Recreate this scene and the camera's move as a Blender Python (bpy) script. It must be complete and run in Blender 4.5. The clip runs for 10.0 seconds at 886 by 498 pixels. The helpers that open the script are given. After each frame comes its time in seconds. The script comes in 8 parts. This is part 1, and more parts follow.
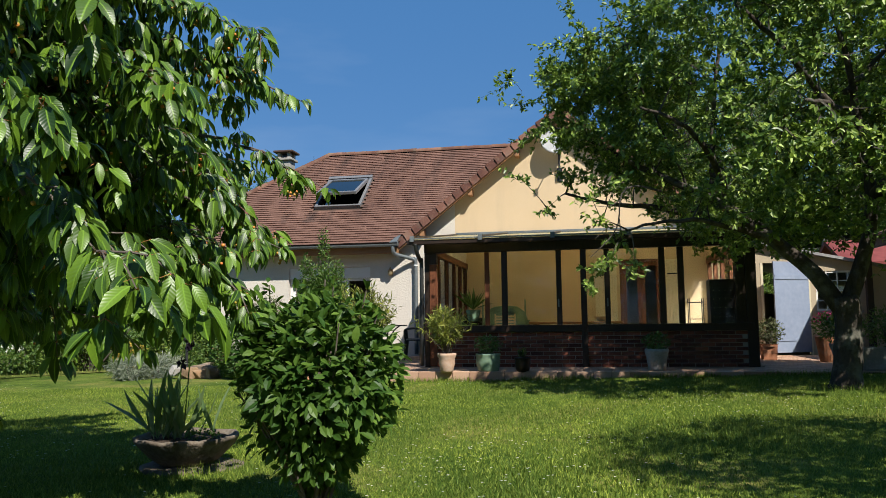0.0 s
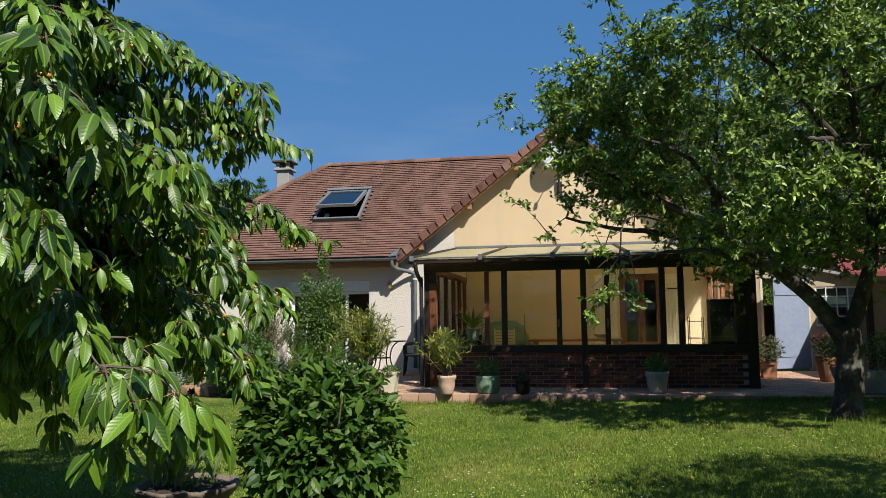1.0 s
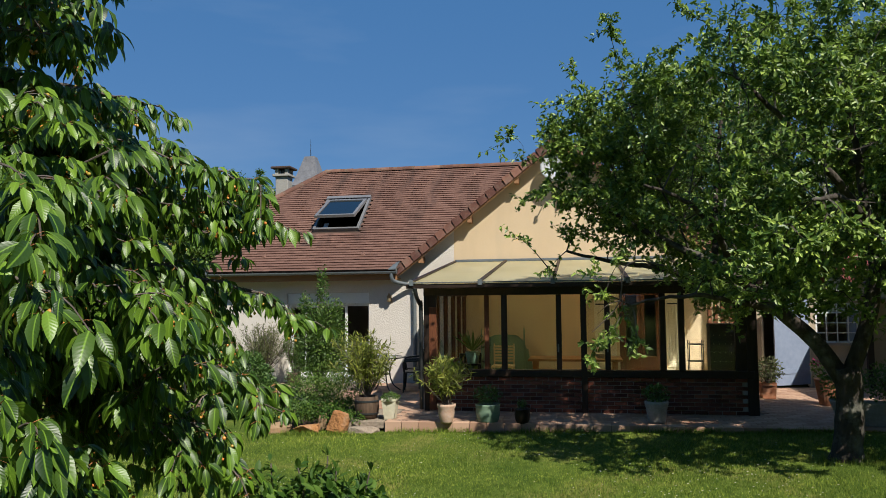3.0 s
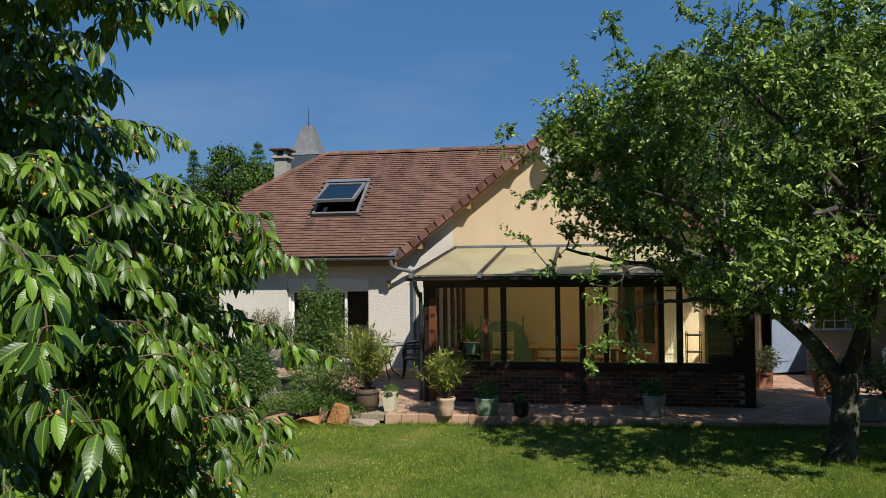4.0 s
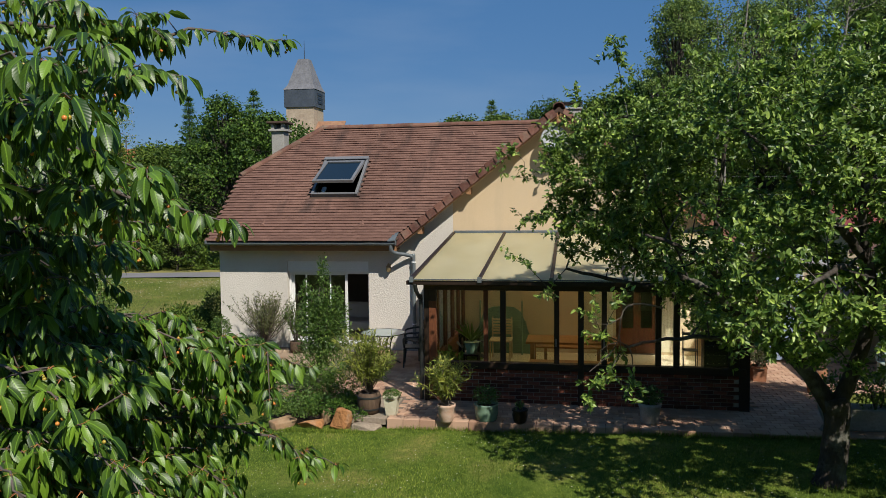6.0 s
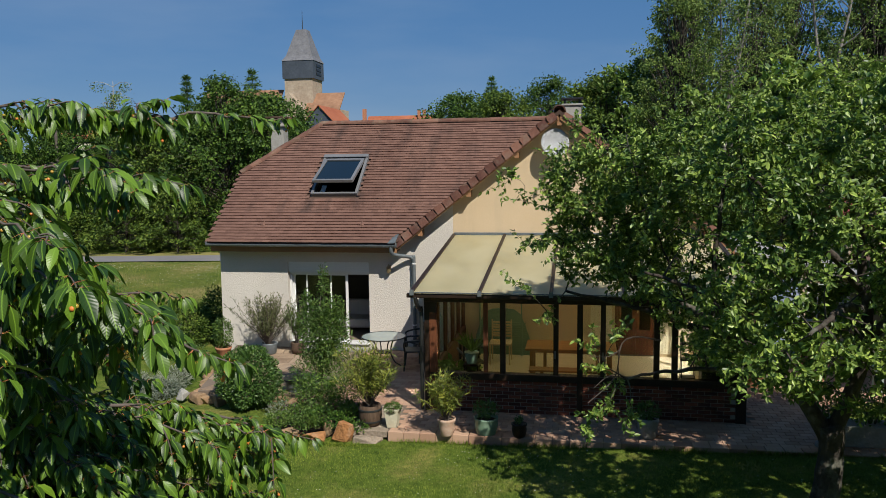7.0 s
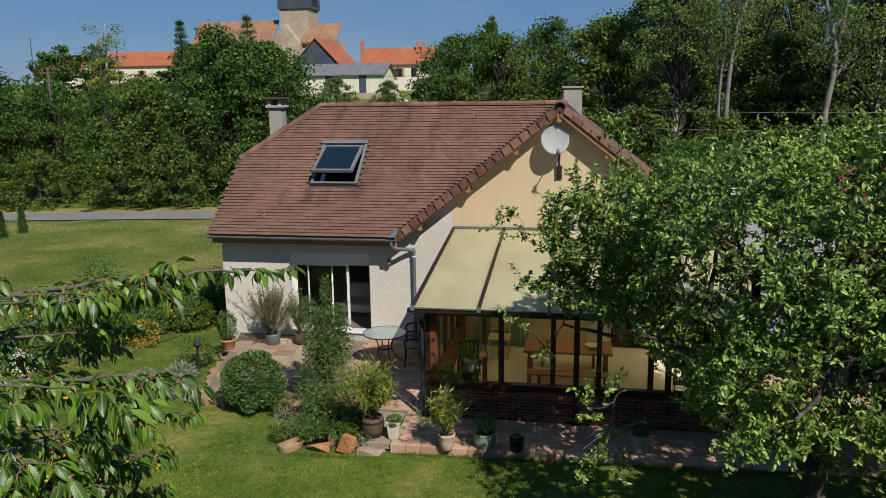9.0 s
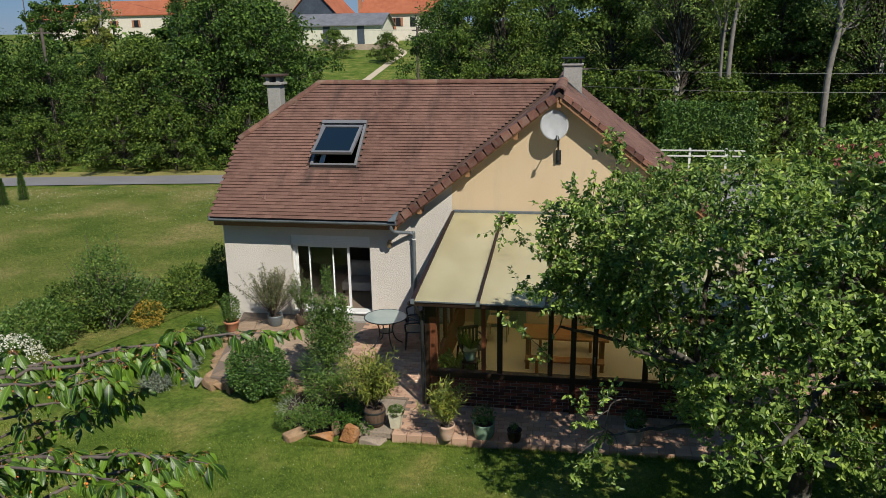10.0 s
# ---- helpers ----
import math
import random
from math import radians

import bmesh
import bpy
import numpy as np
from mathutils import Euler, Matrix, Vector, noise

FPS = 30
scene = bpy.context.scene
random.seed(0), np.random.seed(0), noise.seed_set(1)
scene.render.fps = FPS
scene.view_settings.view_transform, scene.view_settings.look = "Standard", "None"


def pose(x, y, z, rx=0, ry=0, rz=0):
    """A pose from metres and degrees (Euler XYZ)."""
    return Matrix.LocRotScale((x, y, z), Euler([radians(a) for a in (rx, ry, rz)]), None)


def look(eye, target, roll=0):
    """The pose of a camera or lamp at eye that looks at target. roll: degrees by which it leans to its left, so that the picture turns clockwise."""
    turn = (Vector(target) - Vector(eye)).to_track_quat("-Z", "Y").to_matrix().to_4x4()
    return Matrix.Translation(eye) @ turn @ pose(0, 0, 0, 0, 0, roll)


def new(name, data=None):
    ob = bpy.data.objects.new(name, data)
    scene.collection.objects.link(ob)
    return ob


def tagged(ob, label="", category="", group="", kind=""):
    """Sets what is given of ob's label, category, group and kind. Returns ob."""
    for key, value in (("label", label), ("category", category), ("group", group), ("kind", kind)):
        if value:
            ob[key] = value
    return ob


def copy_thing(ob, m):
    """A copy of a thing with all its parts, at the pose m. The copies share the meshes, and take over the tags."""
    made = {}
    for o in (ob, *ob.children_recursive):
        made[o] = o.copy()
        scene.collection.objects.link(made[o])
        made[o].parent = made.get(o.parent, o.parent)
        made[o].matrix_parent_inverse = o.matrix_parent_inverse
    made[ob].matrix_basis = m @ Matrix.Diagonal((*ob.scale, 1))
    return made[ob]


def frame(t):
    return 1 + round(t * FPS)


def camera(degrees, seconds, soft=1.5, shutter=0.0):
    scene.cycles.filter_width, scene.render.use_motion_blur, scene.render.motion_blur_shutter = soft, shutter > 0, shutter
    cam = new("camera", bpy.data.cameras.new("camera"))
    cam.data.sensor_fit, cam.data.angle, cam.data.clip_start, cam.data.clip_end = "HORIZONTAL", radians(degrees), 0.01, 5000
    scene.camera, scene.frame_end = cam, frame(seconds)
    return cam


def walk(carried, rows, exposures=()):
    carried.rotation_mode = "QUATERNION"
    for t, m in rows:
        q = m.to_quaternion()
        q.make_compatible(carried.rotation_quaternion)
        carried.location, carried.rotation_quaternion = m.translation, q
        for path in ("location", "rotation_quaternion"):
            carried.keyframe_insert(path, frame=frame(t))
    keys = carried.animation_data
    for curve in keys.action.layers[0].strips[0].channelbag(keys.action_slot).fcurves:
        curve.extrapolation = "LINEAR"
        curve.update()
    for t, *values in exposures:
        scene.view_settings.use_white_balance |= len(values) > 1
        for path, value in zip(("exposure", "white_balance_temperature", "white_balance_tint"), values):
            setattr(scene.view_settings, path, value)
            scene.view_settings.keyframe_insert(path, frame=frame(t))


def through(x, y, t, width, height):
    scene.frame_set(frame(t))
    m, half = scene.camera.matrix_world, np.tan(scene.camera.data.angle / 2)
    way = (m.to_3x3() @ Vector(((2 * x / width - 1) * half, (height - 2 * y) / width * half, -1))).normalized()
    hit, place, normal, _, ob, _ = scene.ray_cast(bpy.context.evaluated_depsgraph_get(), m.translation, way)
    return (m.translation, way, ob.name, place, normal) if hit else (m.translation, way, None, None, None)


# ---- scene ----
cam = camera(60.5, 10.0, soft=0.45)
# seconds, place in metres, yaw, pitch and roll in degrees
PATH = [
    (0, 0.500, 1.300, 0.803, 10.429, 5.426, 0.683),
    (0.5, 0.479, 1.307, 0.979, 10.319, 5.350, 0.692),
    (1, 0.471, 1.297, 1.190, 10.262, 5.221, 0.655),
    (1.5, 0.468, 1.288, 1.370, 10.232, 5.243, 0.604),
    (2, 0.471, 1.288, 1.549, 10.236, 5.273, 0.586),
    (2.5, 0.471, 1.293, 1.737, 10.227, 4.750, 0.580),
    (4, 0.460, 1.255, 2.351, 10.086, 1.414, 0.540),
    (4.5, 0.449, 1.243, 2.599, 10.020, -0.022, 0.539),
    (5, 0.442, 1.242, 2.884, 9.993, -1.353, 0.528),
    (5.5, 0.445, 1.240, 3.248, 9.980, -2.643, 0.550),
    (7, 0.442, 1.262, 4.406, 9.937, -6.220, 0.629),
    (7.5, 0.443, 1.298, 4.800, 9.948, -7.395, 0.637),
    (8, 0.437, 1.328, 5.193, 9.939, -8.488, 0.632),
    (8.5, 0.436, 1.339, 5.584, 9.910, -9.882, 0.685),
    (9, 0.438, 1.347, 5.981, 9.873, -11.724, 0.721),
    (9.5, 0.442, 1.360, 6.410, 9.846, -13.665, 0.796),
    (10, 0.455, 1.376, 6.833, 9.837, -15.643, 0.882),
]
walk(cam, [(t, pose(x, y, z, 90 + pitch, roll, yaw)) for t, x, y, z, yaw, pitch, roll in PATH],
     exposures=[(0.0, 0.60), (1.0, 0.51), (2.5, 0.38), (4.5, 0.25), (7.0, 0.14), (10.0, 0.10)])

# ---- light ----
SUN_TO = Vector((0.425, -0.545, 0.722)).normalized()
world = bpy.data.worlds.new("sky")
scene.world = world
world.use_nodes = True
wn = world.node_tree
wn.nodes.clear()
sky = wn.nodes.new("ShaderNodeTexSky")
sky.sky_type, sky.sun_disc = "NISHITA", False
sky.sun_elevation, sky.sun_rotation = math.asin(SUN_TO.z), math.atan2(SUN_TO.x, SUN_TO.y)
sky.altitude, sky.air_density, sky.dust_density, sky.ozone_density = 600.0, 1.0, 0.1, 2.5
wbg, wout = wn.nodes.new("ShaderNodeBackground"), wn.nodes.new("ShaderNodeOutputWorld")
wbg.inputs["Strength"].default_value = 0.069
# thin high cloud: a faint veil over the blue
wtc, wmap, wnoi = wn.nodes.new("ShaderNodeTexCoord"), wn.nodes.new("ShaderNodeMapping"), wn.nodes.new("ShaderNodeTexNoise")
wmap.inputs["Scale"].default_value = (1.6, 1.6, 7.0)
wnoi.inputs["Scale"].default_value, wnoi.inputs["Detail"].default_value = 1.7, 6.0
wrm, wmix = wn.nodes.new("ShaderNodeMapRange"), wn.nodes.new("ShaderNodeMix")
wrm.inputs["From Min"].default_value, wrm.inputs["From Max"].default_value, wrm.inputs["To Max"].default_value = 0.46, 0.78, 0.20
wmix.data_type = "RGBA"
wmix.inputs["B"].default_value = (5.0, 6.0, 7.4, 1)
wn.links.new(wtc.outputs["Generated"], wmap.inputs["Vector"])
wn.links.new(wmap.outputs["Vector"], wnoi.inputs["Vector"])
wn.links.new(wnoi.outputs["Fac"], wrm.inputs["Value"])
wn.links.new(wrm.outputs["Result"], wmix.inputs["Factor"])
wblue = wn.nodes.new("ShaderNodeMix")
wblue.data_type = "RGBA"
wblue.inputs["Factor"].default_value, wblue.inputs["B"].default_value = 0.70, (0.52, 2.15, 5.25, 1)
wn.links.new(sky.outputs["Color"], wblue.inputs["A"])
wn.links.new(wblue.outputs["Result"], wmix.inputs["A"])
wn.links.new(wmix.outputs["Result"], wbg.inputs["Color"])
wn.links.new(wbg.outputs["Background"], wout.inputs["Surface"])
sun = new("sun", bpy.data.lights.new("sun", "SUN"))
sun.data.energy, sun.data.angle, sun.data.color = 5.0, radians(0.53), (1.0, 0.95, 0.86)
sun.matrix_world = look(SUN_TO * 60, (0, 0, 0))

# ---- materials ----
def node(nt, kind, **inputs):
    n = nt.nodes.new(kind)
    for k, v in inputs.items():
        n.inputs[k.replace("_", " ")].default_value = v
    return n


def ramp_colour(nt, fac, stops):
    r = nt.nodes.new("ShaderNodeValToRGB")
    els = r.color_ramp.elements
    while len(els) < len(stops):
        els.new(0.5)
    for e, (p, c) in zip(els, stops):
        e.position, e.color = p, (*c, 1)
    nt.links.new(fac, r.inputs["Fac"])
    return r.outputs["Color"]


def coords(nt, scale=(1, 1, 1), kind="Object"):
    tc, mp = nt.nodes.new("ShaderNodeTexCoord"), nt.nodes.new("ShaderNodeMapping")
    mp.inputs["Scale"].default_value = scale
    nt.links.new(tc.outputs[kind], mp.inputs["Vector"])
    return mp.outputs["Vector"]


def mixc(nt, fac, a, b, mode="MIX"):
    m = nt.nodes.new("ShaderNodeMix")
    m.data_type, m.blend_type = "RGBA", mode
    for s, v in (("Factor", fac), ("A", a), ("B", b)):
        if isinstance(v, bpy.types.NodeSocket):
            nt.links.new(v, m.inputs[s])
        else:
            m.inputs[s].default_value = v if s == "Factor" else (*v, 1)
    return m.outputs["Result"]


def blank(name):
    m = bpy.data.materials.new(name)
    m.use_nodes = True
    nt = m.node_tree
    return m, nt, nt.nodes["Principled BSDF"]


def surface(name, dark, light, rough=0.8, fine=40.0, coarse=1.5, bump=0.3, bumpdist=0.01, metal=0.0, stain=None, stain_amount=0.4,
            vary="", amount=0.5, stretch=(1, 1, 1), spec=0.3, kind="Object", stain_scale=0.6, stain_stretch=(1, 1, 1)):
    """A mottled surface: fine grain and coarse clouds between two colours, stains of their own shape, relief."""
    m, nt, p = blank(name)
    v = coords(nt, stretch, kind)
    n1, n2 = node(nt, "ShaderNodeTexNoise", Scale=fine, Detail=4.0), node(nt, "ShaderNodeTexNoise", Scale=coarse, Detail=5.0, Roughness=0.6)
    for n in (n1, n2):
        nt.links.new(v, n.inputs["Vector"])
    mean = nt.nodes.new("ShaderNodeMath")
    mean.operation = "ADD"
    half = nt.nodes.new("ShaderNodeMath")
    half.operation = "MULTIPLY_ADD"
    half.inputs[1].default_value, half.inputs[2].default_value = 0.4, 0.0
    nt.links.new(n1.outputs["Fac"], half.inputs[0])
    scale2 = nt.nodes.new("ShaderNodeMath")
    scale2.operation = "MULTIPLY"
    scale2.inputs[1].default_value = 0.6
    nt.links.new(n2.outputs["Fac"], scale2.inputs[0])
    nt.links.new(half.outputs[0], mean.inputs[0])
    nt.links.new(scale2.outputs[0], mean.inputs[1])
    fac = mean.outputs[0]
    if vary:
        if vary == "object":
            src = nt.nodes.new("ShaderNodeObjectInfo").outputs["Random"]
        else:
            src = nt.nodes.new("ShaderNodeNewGeometry").outputs["Random Per Island"]
        mm = nt.nodes.new("ShaderNodeMath")
        mm.operation = "MULTIPLY_ADD"
        mm.inputs[1].default_value, mm.inputs[2].default_value = amount, -amount / 2
        nt.links.new(src, mm.inputs[0])
        ad = nt.nodes.new("ShaderNodeMath")
        ad.operation = "ADD"
        nt.links.new(fac, ad.inputs[0])
        nt.links.new(mm.outputs[0], ad.inputs[1])
        fac = ad.outputs[0]
    col = ramp_colour(nt, fac, [(0.3, dark), (0.7, light)])
    if stain:
        n3 = node(nt, "ShaderNodeTexNoise", Scale=stain_scale, Detail=7.0, Roughness=0.65)
        nt.links.new(coords(nt, stain_stretch, kind), n3.inputs["Vector"])
        mr = node(nt, "ShaderNodeMapRange", From_Min=0.5, From_Max=0.72, To_Max=stain_amount)
        nt.links.new(n3.outputs["Fac"], mr.inputs["Value"])
        col = mixc(nt, mr.outputs["Result"], col, stain)
    nt.links.new(col, p.inputs["Base Color"])
    p.inputs["Roughness"].default_value, p.inputs["Metallic"].default_value = rough, metal
    p.inputs["Specular IOR Level"].default_value = spec
    if bump:
        b = node(nt, "ShaderNodeBump", Strength=bump, Distance=bumpdist)
        nt.links.new(n1.outputs["Fac"], b.inputs["Height"])
        nt.links.new(b.outputs["Normal"], p.inputs["Normal"])
    return m


def leaf_material(name, dark, light, through=0.35, rough=0.45, glow=(0.25, 0.45, 0.05), vary="island", spec=0.4, veins=False):
    """Leaves: colour differs leaf by leaf, light comes through the blade."""
    m, nt, p = blank(name)
    out = nt.nodes["Material Output"]
    if vary == "object":
        src = nt.nodes.new("ShaderNodeObjectInfo").outputs["Random"]
    else:
        src = nt.nodes.new("ShaderNodeNewGeometry").outputs["Random Per Island"]
    col = ramp_colour(nt, src, [(0.0, dark), (0.65, tuple(0.6 * a + 0.4 * b for a, b in zip(dark, light))), (1.0, light)])
    n1 = node(nt, "ShaderNodeTexNoise", Scale=0.9, Detail=3.0)
    nt.links.new(coords(nt), n1.inputs["Vector"])
    tone = ramp_colour(nt, n1.outputs["Fac"], [(0.3, (0.68, 0.72, 0.68)), (0.7, (1.25, 1.18, 1.0))])
    col = mixc(nt, 1.0, col, tone, "MULTIPLY")
    if veins:
        # ribs slanting from the midrib, from the blade's own coordinates
        uv, sx = nt.nodes.new("ShaderNodeUVMap"), nt.nodes.new("ShaderNodeSeparateXYZ")
        nt.links.new(uv.outputs["UV"], sx.inputs["Vector"])
        ab = nt.nodes.new("ShaderNodeMath")
        ab.operation = "ABSOLUTE"
        nt.links.new(sx.outputs["Y"], ab.inputs[0])
        sl = nt.nodes.new("ShaderNodeMath")
        sl.operation = "MULTIPLY_ADD"
        sl.inputs[1].default_value = -0.9
        nt.links.new(ab.outputs[0], sl.inputs[0])
        nt.links.new(sx.outputs["X"], sl.inputs[2])
        sc_, sn_ = nt.nodes.new("ShaderNodeMath"), nt.nodes.new("ShaderNodeMath")
        sc_.operation, sn_.operation = "MULTIPLY", "SINE"
        sc_.inputs[1].default_value = 62.0
        nt.links.new(sl.outputs[0], sc_.inputs[0])
        nt.links.new(sc_.outputs[0], sn_.inputs[0])
        rib = node(nt, "ShaderNodeMapRange", From_Min=0.0, From_Max=0.03, To_Min=1.0, To_Max=0.0)
        nt.links.new(ab.outputs[0], rib.inputs["Value"])
        col = mixc(nt, rib.outputs["Result"], col, tuple(min(1.0, c * 1.25) for c in light))
        vb = node(nt, "ShaderNodeBump", Strength=0.10, Distance=0.004)
        nt.links.new(sn_.outputs[0], vb.inputs["Height"])
        nt.links.new(vb.outputs["Normal"], p.inputs["Normal"])
    nt.links.new(col, p.inputs["Base Color"])
    p.inputs["Roughness"].default_value, p.inputs["Specular IOR Level"].default_value = rough, spec
    tr = nt.nodes.new("ShaderNodeBsdfTranslucent")
    tcol = mixc(nt, 0.55, col, glow)
    nt.links.new(tcol, tr.inputs["Color"])
    ms = nt.nodes.new("ShaderNodeMixShader")
    ms.inputs["Fac"].default_value = through
    nt.links.new(p.outputs["BSDF"], ms.inputs[1])
    nt.links.new(tr.outputs["BSDF"], ms.inputs[2])
    nt.links.new(ms.outputs["Shader"], out.inputs["Surface"])
    return m


def glass_material(name, tint=(0.9, 0.95, 0.93), rough=0.0):
    m, nt, p = blank(name)
    p.inputs["Base Color"].default_value = (*tint, 1)
    p.inputs["Roughness"].default_value, p.inputs["Transmission Weight"].default_value, p.inputs["IOR"].default_value = rough, 1.0, 1.33
    return m


M = {}
M["render_white"] = surface("white_render", (0.504, 0.462, 0.403), (0.605, 0.563, 0.504), rough=0.95, fine=38, coarse=0.7, bump=0.9, bumpdist=0.012, stain=(0.55, 0.5, 0.43), stain_amount=0.25)
M["render_yellow"] = surface("yellow_render", (0.487, 0.37, 0.231), (0.571, 0.445, 0.294), rough=0.95, fine=90, coarse=0.5, bump=0.35, bumpdist=0.004, stain=(0.40, 0.32, 0.22), stain_amount=0.30, stain_scale=1.3, stain_stretch=(3.5, 3.5, 0.35))
M["cream_render"] = surface("cream_render", (0.353, 0.286, 0.193), (0.437, 0.361, 0.26), rough=0.95, fine=60, coarse=0.8, bump=0.5, bumpdist=0.006, stain=(0.4, 0.35, 0.27), stain_amount=0.4)
TILE_D, TILE_L = (0.092, 0.047, 0.035), (0.225, 0.124, 0.092)
M["tile"] = surface("clay_tile", TILE_D, TILE_L, rough=0.9, fine=55, coarse=0.55, bump=0.5, bumpdist=0.006, stain=(0.034, 0.026, 0.023), stain_amount=0.85, vary="island", amount=0.14, stain_scale=1.0, stain_stretch=(1.7, 0.42, 0.42), stretch=(0.84, 0.42, 0.42))
M["tile_piece"] = surface("clay_tile_piece", TILE_D, TILE_L, rough=0.9, fine=55, coarse=0.55, bump=0.4, bumpdist=0.006, vary="object", amount=0.14)
M["cap"] = surface("ridge_tile", (0.109, 0.0521, 0.0378), (0.21, 0.109, 0.0756), rough=0.9, fine=30, coarse=3, bump=0.5, vary="object", stain=(0.22, 0.2, 0.14), stain_amount=0.5, stain_scale=5)
M["verge"] = surface("verge_tile", (0.101, 0.0437, 0.0336), (0.235, 0.113, 0.0798), rough=0.9, fine=30, coarse=3, bump=0.5, vary="object", amount=0.6, stain=(0.2, 0.18, 0.14), stain_amount=0.5, stain_scale=5)
M["deck"] = surface("roof_underlay", (0.05, 0.032, 0.025), (0.09, 0.055, 0.04), rough=1.0)
M["soffit"] = surface("eaves_wood", (0.22, 0.11, 0.05), (0.34, 0.18, 0.09), rough=0.7, fine=8, stretch=(1, 8, 8), bump=0.2)
M["zinc"] = surface("zinc", (0.109, 0.126, 0.134), (0.202, 0.227, 0.235), rough=0.5, fine=20, metal=0.4, bump=0.05)
M["dark_wood"] = surface("dark_stained_wood", (0.0101, 0.00588, 0.00336), (0.0336, 0.0168, 0.00924), rough=0.5, fine=9, stretch=(6, 6, 1), bump=0.25, spec=0.4)
M["red_wood"] = surface("red_brown_wood", (0.084, 0.0269, 0.0118), (0.176, 0.063, 0.0269), rough=0.55, fine=9, stretch=(7, 7, 1), bump=0.25)
M["honey_wood"] = surface("honey_wood", (0.252, 0.109, 0.0336), (0.386, 0.193, 0.0756), rough=0.45, fine=8, stretch=(1, 8, 8), bump=0.15)
M["bark"] = surface("bark", (0.0185, 0.0143, 0.0109), (0.084, 0.0672, 0.0546), rough=0.95, fine=22, coarse=5, bump=1.0, bumpdist=0.03, stretch=(1, 1, 0.45), stain=(0.24, 0.25, 0.2), stain_amount=0.55, stain_scale=3)
M["twig"] = surface("twig_bark", (0.0588, 0.0462, 0.0378), (0.151, 0.126, 0.109), rough=0.85, fine=30, coarse=6, bump=0.3)
M["brick"] = surface("brick", (0.0714, 0.0218, 0.0143), (0.252, 0.0798, 0.0462), rough=0.85, fine=60, coarse=6, bump=0.5, bumpdist=0.005, vary="object")
M["mortar"] = surface("mortar", (0.302, 0.277, 0.244), (0.42, 0.386, 0.336), rough=1.0, fine=80)
M["paver"] = surface("paver", (0.336, 0.197, 0.13), (0.454, 0.294, 0.202), rough=0.85, fine=70, coarse=1.2, bump=0.3, bumpdist=0.004, vary="object", stain=(0.2, 0.15, 0.12), stain_amount=0.35, stain_scale=3)
M["paver_far"] = surface("paver_joined", (0.336, 0.197, 0.13), (0.454, 0.294, 0.202), rough=0.85, fine=70, coarse=1.2, bump=0.3, bumpdist=0.004, vary="island", stain=(0.2, 0.15, 0.12), stain_amount=0.35, stain_scale=0.8)
M["flag"] = surface("flagstone", (0.202, 0.139, 0.0924), (0.386, 0.286, 0.197), rough=0.9, fine=35, coarse=2, bump=0.6, bumpdist=0.01, vary="object", amount=0.25, stain=(0.14, 0.12, 0.09), stain_amount=0.4, stain_scale=2)
M["joint"] = surface("sand_joint", (0.134, 0.101, 0.0756), (0.218, 0.168, 0.126), rough=1.0, fine=60)
M["white_paint"] = surface("white_paint", (0.622, 0.622, 0.605), (0.689, 0.689, 0.672), rough=0.35, fine=20, bump=0.03, spec=0.5)
M["cream_paint"] = surface("cream_paint", (0.554, 0.487, 0.336), (0.638, 0.571, 0.42), rough=0.55, fine=15, bump=0.08)
M["blue_paint"] = surface("pale_blue_paint", (0.185, 0.227, 0.311), (0.252, 0.294, 0.386), rough=0.5, fine=12, bump=0.08, stain=(0.3, 0.33, 0.42), stain_amount=0.3)
M["stone"] = surface("garden_stone", (0.168, 0.13, 0.0966), (0.353, 0.286, 0.218), rough=0.95, fine=25, coarse=4, bump=1.0, bumpdist=0.02, vary="object", stain=(0.10, 0.10, 0.06), stain_amount=0.5, stain_scale=4)
M["rust_stone"] = surface("rust_coloured_rock", (0.19, 0.080, 0.030), (0.40, 0.19, 0.075), rough=0.95, fine=20, coarse=3, bump=1.0, bumpdist=0.03, vary="object", stain=(0.36, 0.3, 0.22), stain_amount=0.5, stain_scale=4)
M["concrete"] = surface("old_concrete", (0.218, 0.21, 0.185), (0.403, 0.386, 0.353), rough=0.95, fine=30, coarse=3, bump=0.6, bumpdist=0.01, stain=(0.13, 0.12, 0.10), stain_amount=0.6, stain_scale=3)
M["dark_metal"] = surface("dark_metal", (0.012, 0.013, 0.013), (0.03, 0.032, 0.032), rough=0.45, fine=20, bump=0.05, spec=0.5)
M["terracotta"] = surface("terracotta", (0.302, 0.118, 0.0588), (0.437, 0.202, 0.109), rough=0.85, fine=30, coarse=4, bump=0.25, stain=(0.45, 0.33, 0.24), stain_amount=0.5, stain_scale=7)
M["soil"] = surface("soil", (0.0252, 0.0168, 0.0109), (0.0672, 0.0462, 0.0319), rough=1.0, fine=50, bump=1.0, bumpdist=0.02)
M["asphalt"] = surface("asphalt", (0.143, 0.139, 0.139), (0.218, 0.21, 0.21), rough=0.95, fine=60, coarse=0.3, bump=0.2)
M["black"] = surface("black_plastic", (0.008, 0.008, 0.009), (0.02, 0.02, 0.021), rough=0.4, fine=20, bump=0.03, spec=0.5)
M["chair"] = surface("dark_green_plastic", (0.012, 0.016, 0.016), (0.022, 0.03, 0.03), rough=0.35, fine=20, bump=0.03, spec=0.5)
# dark colour stands in for the dimness of the unlit room
M["room"] = surface("dimmed_room_paint", (0.10, 0.09, 0.08), (0.14, 0.13, 0.115), rough=0.9, fine=30)
M["glass"] = glass_material("window_glass")
